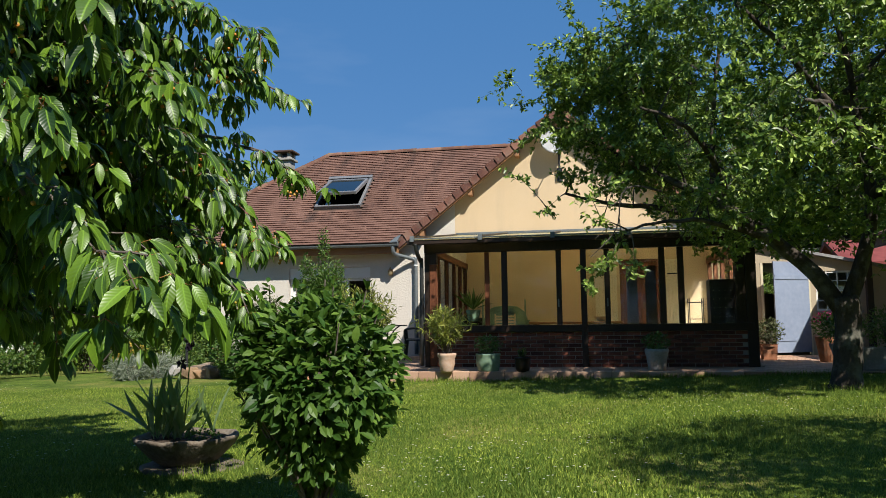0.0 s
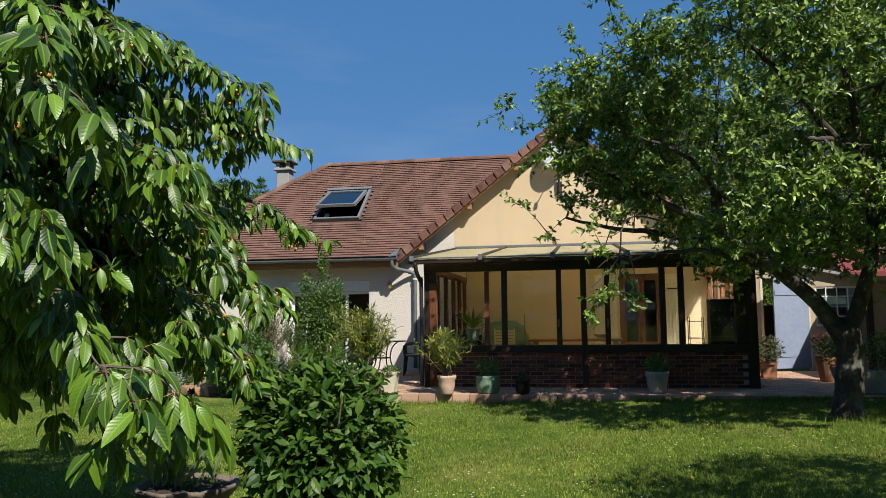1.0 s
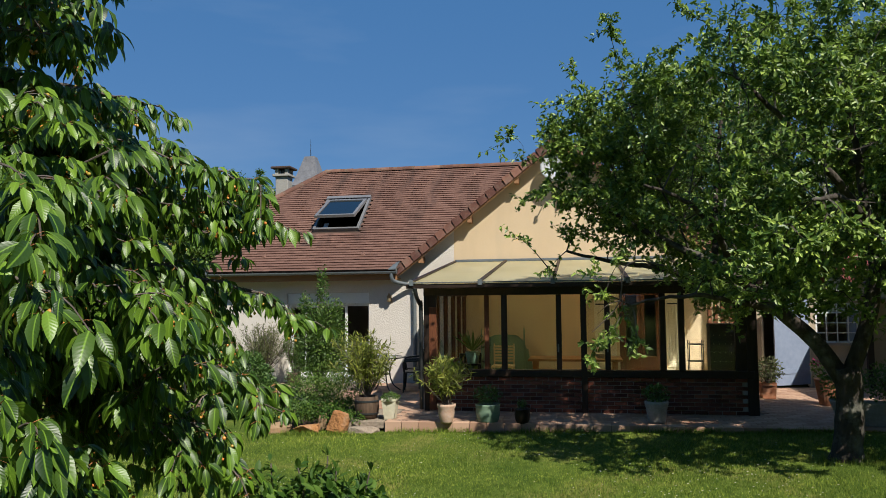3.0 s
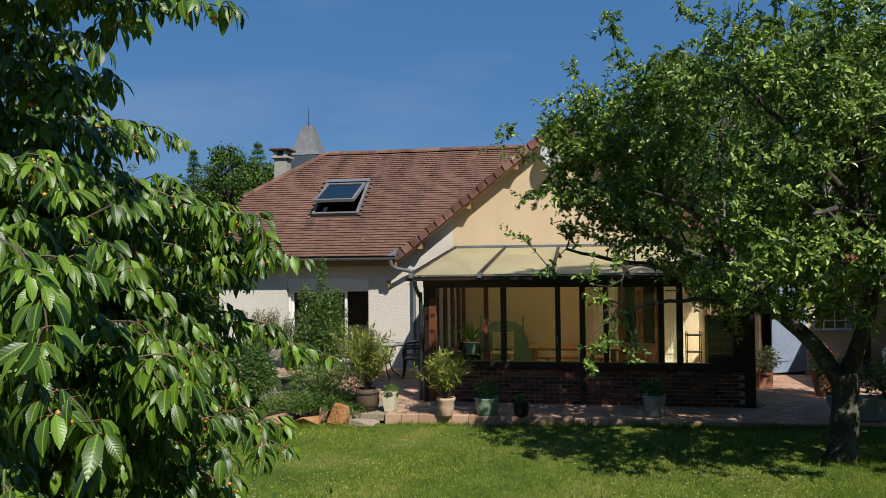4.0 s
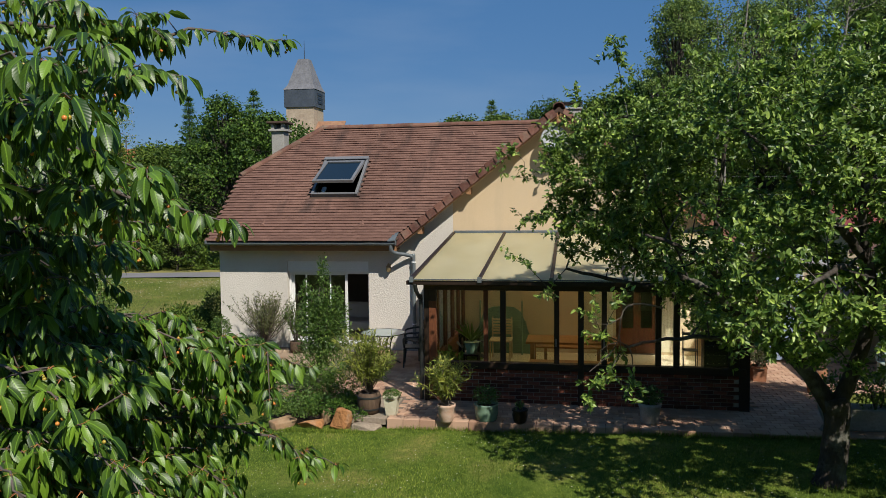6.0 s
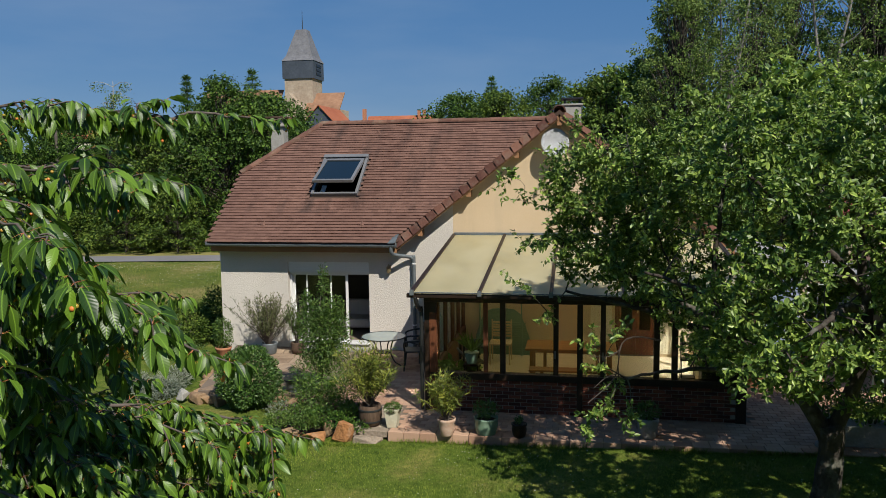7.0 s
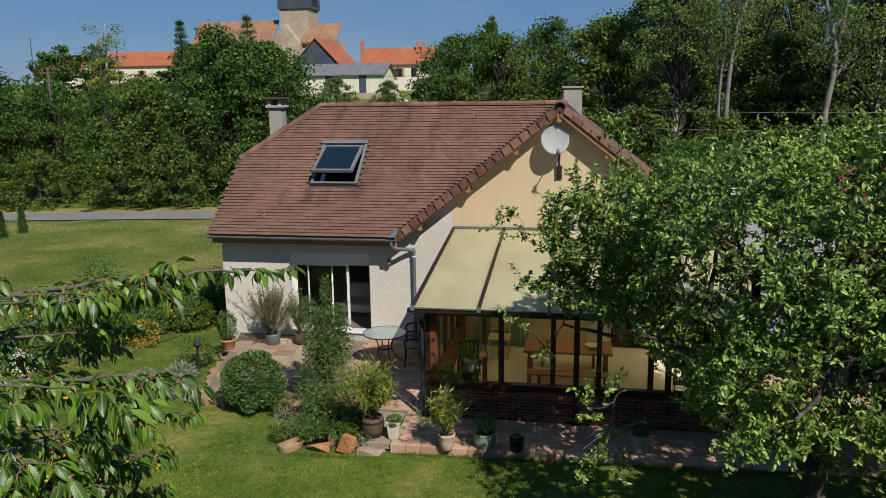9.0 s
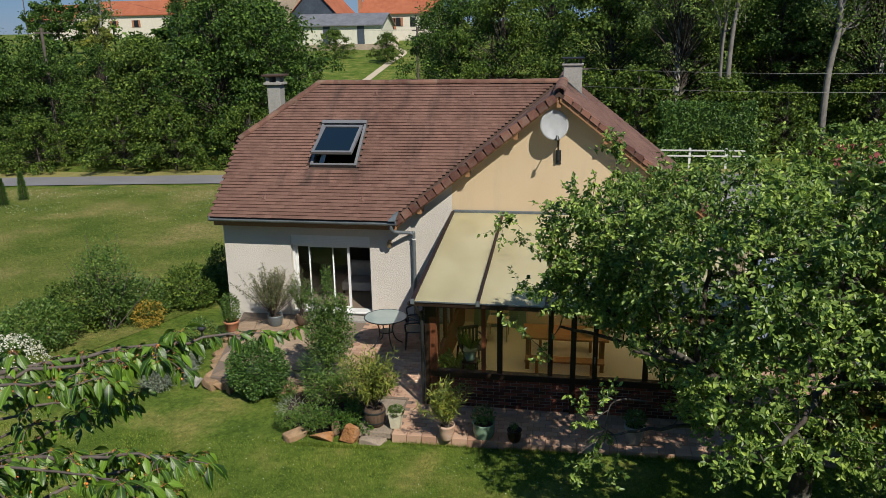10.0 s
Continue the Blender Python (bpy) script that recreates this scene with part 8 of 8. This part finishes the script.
# poles and wires
def pole(x, y, h, label):
    p = thing("utility_pole", (x, y, gz(x, y)), label, "utility pole", "poles along the lane")
    part("mast", tube([(x, y, gz(x, y) - 0.2), (x, y, gz(x, y) + h)], [0.13, 0.09], 8), M["twig"], p)
    part("crossarm", boxes((x - 0.5, x + 0.5, y - 0.04, y + 0.04, gz(x, y) + h - 0.35, gz(x, y) + h - 0.25)), M["twig"], p)
    return Vector((x, y, gz(x, y) + h - 0.25))


pa_ = pole(-14.6, 74, 6.4, "grey wooden pole at the meadow path")
pb_ = pole(-121.5, 160, 11, "tall grey pole on the skyline")
pc_ = pole(-75, 120, 9, "grey wooden pole among the trees")
pole(-31.4, 44.0, 7.7 - float(ground_z(-31.4, 44.0)), "grey wooden pole at the edge of the wood")
pd_ = pole(0.5, 46.5, 5.6, "grey wooden pole behind the house")
pe_ = pole(30, 46, 5.6, "grey wooden pole beside the lane")


def wire(a, b, sag):
    pts = [a.lerp(b, t) - Vector((0, 0, sag * 4 * t * (1 - t))) for t in np.linspace(0, 1, 20)]
    return tagged(part("overhead_wire", tube(pts, 0.012, 4), M["dark_metal"]), "thin dark overhead wire between poles", "wire", "overhead wires")


wire(pb_, pc_, 1.0)
wire(pc_, pa_, 1.5)
wire(pd_, pe_, 0.4)
wire(pd_ - Vector((0, 0, 1.0)), pe_ - Vector((0, 0, 1.0)), 0.4)
# rail fence and clipped hedge at the lane, to the east
M["grey_fence"] = surface("weathered_rail", (0.50, 0.49, 0.46), (0.68, 0.67, 0.63), rough=0.9, fine=20)
fe = thing("rail_fence", (9, 44.3, gz(9, 44.3)), "weathered pale two-rail fence beside the lane", "fence")
for z in (0.32, 0.62):
    part("rail", boxes((4.5, 9.4, 44.2, 44.26, z, z + 0.07)), M["grey_fence"], fe)
for i in range(3):
    x = 4.6 + i * 1.9
    part("post", boxes((x, x + 0.12, 44.27, 44.39, gz(x, 44.3) - 0.1, 0.78)), M["grey_fence"], fe)
hg = thing("clipped_hedge", (7.8, 47.3, gz(7.8, 47.3)), "tall clipped dark green hedge", "hedge")
pos = np.random.default_rng(9).uniform((5.1, 46.4, -0.4), (10.4, 48.0, 3.0), (20000, 3))
edge = np.minimum.reduce([pos[:, 0] - 5.1, 10.4 - pos[:, 0], pos[:, 1] - 46.4, 3.0 - pos[:, 2]]) < 0.25
pos = pos[edge]
v, f = leaves(LEAF_ROUND, pos, scatter_dirs(len(pos), 0.2), scatter_dirs(len(pos), 0.8), 0.16)
put("foliage", mesh_np("foliage", v, f), M["box"], hg, kind="stuff")
part("core", boxes((5.35, 10.15, 46.65, 47.8, -0.4, 2.75)), M["box"], hg)
gabled("red_hut", 9.0, 11.6, 27.4, 30.2, -0.6, 2.65, 3.3, M["cream_render"], surface("red_sheet", (0.13, 0.028, 0.026), (0.21, 0.05, 0.045), rough=0.8, fine=3), "small hut with a red roof", "hut")
# bird box in the apple tree
bb = thing("bird_box", (4.36, 11.25, 1.9), "orange-brown wooden nest box on the apple tree", "bird box")
part("box", boxes((4.24, 4.52, 11.0, 11.24, 1.78, 2.06)), M["honey_wood"], bb)
part("roof", slab([(4.20, 10.95, 2.10), (4.56, 10.95, 2.06), (4.56, 11.3, 2.06), (4.20, 11.3, 2.10)], 0.03), M["dark_wood"], bb)

# ---- grass and daisies ----
gr = np.random.default_rng(17)
n = 340000
u = gr.uniform(size=n)
yy = 3.4 + 9.7 * u ** 0.8
half = 0.75 * (yy - 1.0) + 0.8
xx = 0.2 - 0.19 * (yy - 1.3) + gr.uniform(-1, 1, n) * half
clear = (yy < 13.18) | (xx < -5.2)
xx, yy = xx[clear], yy[clear]
n = len(xx)
tall = 0.018 + 0.020 * np.clip(np.array(np.sin(xx * 2.3) * np.sin(yy * 1.9 + 1)) * 0.5 + 0.5, 0, 1) * gr.uniform(0.4, 1.4, n)
zz = ground_z(xx, yy)
a = gr.uniform(0, 2 * math.pi, n)
w = gr.uniform(0.003, 0.007, n)
lean = gr.normal(size=(n, 2)) * 0.45
p0 = np.stack([xx - np.cos(a) * w, yy - np.sin(a) * w, zz - 0.005], 1)
p1 = np.stack([xx + np.cos(a) * w, yy + np.sin(a) * w, zz - 0.005], 1)
p2 = np.stack([xx + lean[:, 0] * tall, yy + lean[:, 1] * tall, zz + tall], 1)
gvv = np.stack([p0, p1, p2], 1).reshape(-1, 3)
tagged(put("grass", mesh_np("grass", gvv, np.arange(3 * n).reshape(-1, 3)), M["blade"]), "short green lawn grass", "grass", kind="stuff")
# longer unmown grass along the kerb, the rocks, the slab and the tree's foot
n = 9000
tx_ = np.concatenate([gr.uniform(-2.6, 7.4, 6000), gr.uniform(-4.9, -2.6, 1600), AP[0] + gr.normal(size=800) * 0.25, -2.5 + gr.normal(size=600) * 0.28])
ty_ = np.concatenate([KY - 0.03 - np.abs(gr.normal(size=6000)) * 0.035, 12.98 + gr.uniform(-0.06, 0.03, 1600), AP[1] - 0.1 + gr.normal(size=800) * 0.22, 6.6 + gr.normal(size=600) * 0.16])
tl = gr.uniform(0.03, 0.09, n) * (0.6 + 0.6 * (np.sin(tx_ * 5.1) * np.sin(tx_ * 1.7) > 0))
zz, a = ground_z(tx_, ty_), gr.uniform(0, 2 * math.pi, n)
p0 = np.stack([tx_ - np.cos(a) * 0.004, ty_ - np.sin(a) * 0.004, zz - 0.01], 1)
p1 = np.stack([tx_ + np.cos(a) * 0.004, ty_ + np.sin(a) * 0.004, zz - 0.01], 1)
p2 = np.stack([tx_ + gr.normal(size=n) * 0.02, ty_ + gr.normal(size=n) * 0.015 - 0.01, zz + tl], 1)
tagged(put("grass_fringe", mesh_np("grass_fringe", np.stack([p0, p1, p2], 1).reshape(-1, 3), np.arange(3 * n).reshape(-1, 3)), M["blade"]), "longer unmown grass along the terrace kerb", "grass", kind="stuff")
n = 70000
mx_, my_ = gr.uniform(-42, -9.8, n), 14 + 23 * gr.uniform(size=n) ** 0.85
mx_ -= 0.35 * np.clip(20 - my_, 0, 9)
ok_ = my_ < 36.6 + (mx_ + 18) * 0.17
mx_, my_ = mx_[ok_], my_[ok_]
n = len(mx_)
tl, a = gr.uniform(0.04, 0.12, n), gr.uniform(0, 2 * math.pi, n)
zz = ground_z(mx_, my_)
p0 = np.stack([mx_ - np.cos(a) * 0.012, my_ - np.sin(a) * 0.012, zz], 1)
p1 = np.stack([mx_ + np.cos(a) * 0.012, my_ + np.sin(a) * 0.012, zz], 1)
p2 = np.stack([mx_ + gr.normal(size=n) * 0.04, my_ + gr.normal(size=n) * 0.04, zz + tl], 1)
M["meadow_blade"] = leaf_material("meadow_blade", (0.09, 0.15, 0.03), (0.29, 0.29, 0.09), 0.2, 0.7, (0.3, 0.3, 0.08), spec=0.1)
tagged(put("meadow_grass", mesh_np("meadow_grass", np.stack([p0, p1, p2], 1).reshape(-1, 3), np.arange(3 * n).reshape(-1, 3)), M["meadow_blade"]), "tufts of dry meadow grass", "grass", kind="stuff")
n = 5200
yy = 3.6 + 10 * gr.uniform(size=n) ** 0.9
xx = 0.2 - 0.19 * (yy - 1.3) + gr.uniform(-1, 1, n) * (0.75 * (yy - 1.0) + 0.8)
patch = np.sin(xx * 1.3 + 2) * np.sin(yy * 1.1) + gr.normal(size=n) * 0.5 > 0.25
clear = ((yy < 13.1) | (xx < -5.4)) & patch
pos = np.stack([xx[clear], yy[clear], ground_z(xx[clear], yy[clear]) + gr.uniform(0.03, 0.055, clear.sum())], 1)
k = len(pos)
dd = np.repeat(pos, 5, 0)
ang = np.tile(np.arange(5) * 2 * math.pi / 5, k) + np.repeat(gr.uniform(0, 1, k), 5)
v, f = leaves(LEAF_ROUND, dd, np.stack([np.cos(ang), np.sin(ang), np.full(len(ang), 0.25)], 1), np.tile([0.0, 0.0, 1.0], (len(ang), 1)), 0.011)
tagged(put("daisies", mesh_np("daisies", v, f), M["petal"]), "small white daisies in the lawn", "flowers", kind="stuff")

# daisies in the meadow below the lane, and two young conifers
n = 16000
mx_, my_ = gr.uniform(-42, -10, n), gr.uniform(20, 37, n)
ok_ = (my_ < 36.4 + (mx_ + 18) * 0.17) & (gr.uniform(size=n) < np.exp(-((my_ - (34.0 + (mx_ + 18) * 0.17)) / 3.2) ** 2)) & (np.sin(mx_ * 0.7) + np.sin(my_ * 1.3) + gr.normal(size=n) * 0.6 > 0)
pos = np.stack([mx_[ok_], my_[ok_], ground_z(mx_[ok_], my_[ok_]) + 0.07], 1)
v, f = leaves(LEAF_ROUND, pos, scatter_dirs(len(pos), 0.0), np.tile([0.0, -0.3, 1.0], (len(pos), 1)), 0.036)
tagged(put("meadow_daisies", mesh_np("meadow_daisies", v, f), M["petal"]), "white daisies scattered in the meadow", "flowers", kind="stuff")
for x, y, h in ((-25.4, 31.6, 1.25), (-25.3, 32.8, 1.35)):
    young = thing("young_conifer", (x, y, gz(x, y)), "young dark conifer planted in the meadow", "conifer", "young conifers in the meadow")
    part("trunk", tube([(x, y, gz(x, y) - 0.05), (x, y, gz(x, y) + h * 0.9)], [0.03, 0.008], 6), M["bark"], young)
    hh = gr.uniform(0.03, 1, 3000)
    aa = gr.uniform(0, 6.28, 3000)
    rr_ = 0.27 * (1 - hh) ** 0.7 * gr.uniform(0.2, 1.0, 3000) * (0.75 + 0.25 * np.sin(aa * 3 + hh * 30)) + 0.02
    pos = np.stack([x + rr_ * np.cos(aa), y + rr_ * np.sin(aa), gz(x, y) + hh * h], 1)
    v, f = leaves(LEAF_NARROW, pos, np.stack([np.cos(aa), np.sin(aa), np.full(3000, 0.9)], 1), scatter_dirs(3000, 0.3), 0.10)
    put("foliage", mesh_np("foliage", v, f), M["box"], young, kind="stuff")

# ---- pieces: bricks, tiles, pavers ----
def piece_mesh(name, sx, sy, sz, chamfer):
    """A small block with a chamfered top, its base at the origin."""
    c = chamfer
    x, y = sx / 2, sy / 2
    v = [(-x, -y, 0), (x, -y, 0), (x, y, 0), (-x, y, 0), (-x, -y, sz - c), (x, -y, sz - c), (x, y, sz - c), (-x, y, sz - c), (-x + c, -y + c, sz), (x - c, -y + c, sz), (x - c, y - c, sz), (-x + c, y - c, sz)]
    f = []
    for o in (0, 4):
        f += [(o + i, o + (i + 1) % 4, o + 4 + (i + 1) % 4, o + 4 + i) for i in range(4)]
    f.append((8, 9, 10, 11))
    return np.array(v, float), np.array(f)


prng = random.Random(8)
# bricks of the veranda base
bv, bf = piece_mesh("brick", 0.205, 0.055, 0.016, 0.004)
brick_me = mesh_np("brick", bv, bf)
hv, hf = piece_mesh("brick_half", 0.098, 0.055, 0.016, 0.004)
half_me = mesh_np("brick_half", hv, hf)
stand = Matrix.Rotation(radians(90), 4, "X")
for row in range(9):
    z = 0.035 + row * 0.066
    x = VXL + 0.20 + 0.105
    first = row % 2 == 1
    while x < VXR - 0.24:
        me, wd = (half_me, 0.098) if first else (brick_me, 0.205)
        cx = x - 0.105 + wd / 2
        ob = put("brick", me, M["brick"], base)
        ob.matrix_basis = Matrix.Translation((cx, VF + 0.0135 + prng.uniform(-0.002, 0.002), z)) @ stand @ Matrix.Rotation(prng.uniform(-0.01, 0.01), 4, "Z")
        x += wd + 0.011
        first = False
# kerb stones along the terrace
kv, kf = piece_mesh("kerb_stone", 0.262, 0.20, 0.20, 0.008)
kerb_me = mesh_np("kerb_stone", kv, kf)
x = -2.50
while x < 7.5:
    ob = put("kerb_stone", kerb_me, M["paver"], terrace)
    ob.matrix_basis = Matrix.Translation((x, KY + 0.08 + prng.uniform(-0.002, 0.002), -0.19 + prng.uniform(-0.002, 0.002))) @ Matrix.Rotation(prng.uniform(-0.002, 0.002), 4, "Z")
    x += 0.272
# pavers, in running bond
PW, PD = 0.215, 0.140
pv, pf = piece_mesh("paver", PW - 0.008, PD - 0.008, 0.03, 0.005)
paver_me = mesh_np("paver", pv, pf)
spots = []
row = 0
y = KY + 0.255
while y < YW - 0.05:
    x = -4.45 + (row % 2) * PW / 2
    while x < 7.5:
        inside_bed = x < -2.58 and y < 14.70
        in_veranda = VXL - 0.02 < x < VXR + 0.10 and y > VF + 0.04
        if not inside_bed and not in_veranda and not (3.3 < x and y > 18.6):
            spots.append((x, y))
        x += PW
    y += PD
    row += 1
near_spots = [s for s in spots if s[1] < 14.6 and s[0] < 3.3][:300]
chosen = set(near_spots)
for x, y in near_spots:
    ob = put("paver", paver_me, M["paver"], terrace)
    ob.matrix_basis = Matrix.Translation((x, y, -0.028 + prng.uniform(-0.002, 0.002))) @ Matrix.Rotation(prng.uniform(-0.01, 0.01), 4, "Z")
rest = np.array([(x, y, -0.028 + prng.uniform(-0.002, 0.002)) for x, y in spots if (x, y) not in chosen])
vv = (rest[:, None, :] + pv[None]).reshape(-1, 3)
ff = (pf[None] + (np.arange(len(rest)) * len(pv))[:, None, None]).reshape(-1, 4)
put("paving", mesh_np("paving", vv, ff), M["paver_far"], terrace, "pinkish concrete pavers", kind="stuff")
# irregular flagstones to the west
fr = np.random.default_rng(4)
fx = np.arange(-8.1, -4.5, 0.40)
fyv = np.arange(15.1, 18.8, 0.37)
jit = {(i, j): (fx[i] + fr.uniform(-0.15, 0.15), fyv[j] + fr.uniform(-0.14, 0.14)) for i in range(len(fx)) for j in range(len(fyv))}
for i in range(len(fx) - 1):
    for j in range(len(fyv) - 1):
        q = np.array([jit[i, j], jit[i + 1, j], jit[i + 1, j + 1], jit[i, j + 1]])
        c = q.mean(0)
        q = c + (q - c) * 0.955
        if c[1] > YW - 0.25 or c[0] < -6.85 - 0.27 * (c[1] - 15.0):
            continue
        bm = slab([(px, py, 0.004 + fr.uniform(-0.004, 0.004)) for px, py in q], 0.03)
        part("flagstone", bm, M["flag"], terrace, bevel=0.006)
# roof tiles
TW, TE = 0.165, 0.105
tv = np.array([(-TW / 2, 0, 0.043), (TW / 2, 0, 0.043), (TW / 2, TE + 0.03, 0.016), (-TW / 2, TE + 0.03, 0.016), (-TW / 2, 0, 0.027), (TW / 2, 0, 0.027), (TW / 2, TE + 0.03, 0.003), (-TW / 2, TE + 0.03, 0.003)])
tf = np.array([(0, 1, 2, 3), (4, 5, 1, 0), (5, 6, 2, 1), (7, 4, 0, 3), (7, 6, 5, 4)])
tile_me = mesh_np("roof_tile", tv, tf)


def lay_tiles(origin, across, upslope, inside, singles, length, run):
    o, ax_, up_ = np.array(origin, float), unit(np.array(across, float)), unit(np.array(upslope, float))
    nr = np.cross(ax_, up_)
    placed = []
    for row in range(int(run / TE) + 1):
        for col in range(int(length / TW) + 2):
            s = (col + 0.5 * (row % 2) - 0.25) * TW
            t = row * TE
            c = o + ax_ * s + up_ * (t + TE * 0.5)
            if inside(c):
                placed.append((o + ax_ * s + up_ * t + nr * prng.uniform(-0.002, 0.002) + up_ * prng.uniform(-0.003, 0.003), prng.uniform(-0.008, 0.008)))
    for p, r in placed[:singles]:
        ob = put("roof_tile", tile_me, M["tile_piece"], roof)
        m = Matrix((Vector(ax_), Vector(up_), Vector(nr))).transposed().to_4x4()
        m.translation = Vector(p)
        ob.matrix_basis = m @ Matrix.Rotation(r, 4, "Z")
    if len(placed) > singles:
        P = np.array([p for p, r in placed[singles:]])
        R = np.array([r for p, r in placed[singles:]])[:, None]
        lx = tv[None, :, 0] * np.cos(R) - tv[None, :, 1] * np.sin(R)
        ly = tv[None, :, 0] * np.sin(R) + tv[None, :, 1] * np.cos(R)
        vv = P[:, None, :] + lx[..., None] * ax_ + ly[..., None] * up_ + tv[None, :, 2:3] * nr
        ff = (tf[None] + (np.arange(len(P)) * len(tv))[:, None, None]).reshape(-1, 4)
        put("tiling", mesh_np("tiling", vv.reshape(-1, 3), ff), M["tile"], roof, "weathered brown flat tiles", kind="stuff")


def in_main(c):
    x, y = c[0], c[1]
    if not (EAVE_Y - 0.05 < y < RIDGE_Y - 0.04 and x > LEFT + 0.03):
        return False
    if y > 20.42 and (x - LEFT) < (y - 20.42) * (-6.66 - LEFT) / (RIDGE_Y - 20.42) + 0.02:
        return False
    if x > -3.74 + (y - EAVE_Y) * (AX + 3.72) / (RIDGE_Y - EAVE_Y) - 0.10:
        return False
    return not (VX0 - 0.13 < x < VX1 + 0.13 and VY0 - 0.13 < y < VY1 + 0.16)


lay_tiles((LEFT + 0.09, EAVE_Y - 0.03, EAVE_Z - 0.022), (1, 0, 0), (0, 1, SL), in_main, 300, 9.0, 4.75)
lay_tiles((RIGHT, VERGE_Y + 0.2, gable_z(RIGHT)), (0, 1, 0), (-1, 0, GS), lambda c: AX + 0.1 < c[0] and c[1] < 26.1, 0, 7.6, 4.8)
lay_tiles((-3.70, 22.2, gable_z(-3.70)), (0, -1, 0), (1, 0, GS), lambda c: c[0] < AX - 0.1 and VERGE_Y + 0.22 < c[1] < EAVE_Y - 0.12 + (c[0] + 3.72) * (RIDGE_Y - EAVE_Y) / (AX + 3.72), 0, 3.8, 4.8)
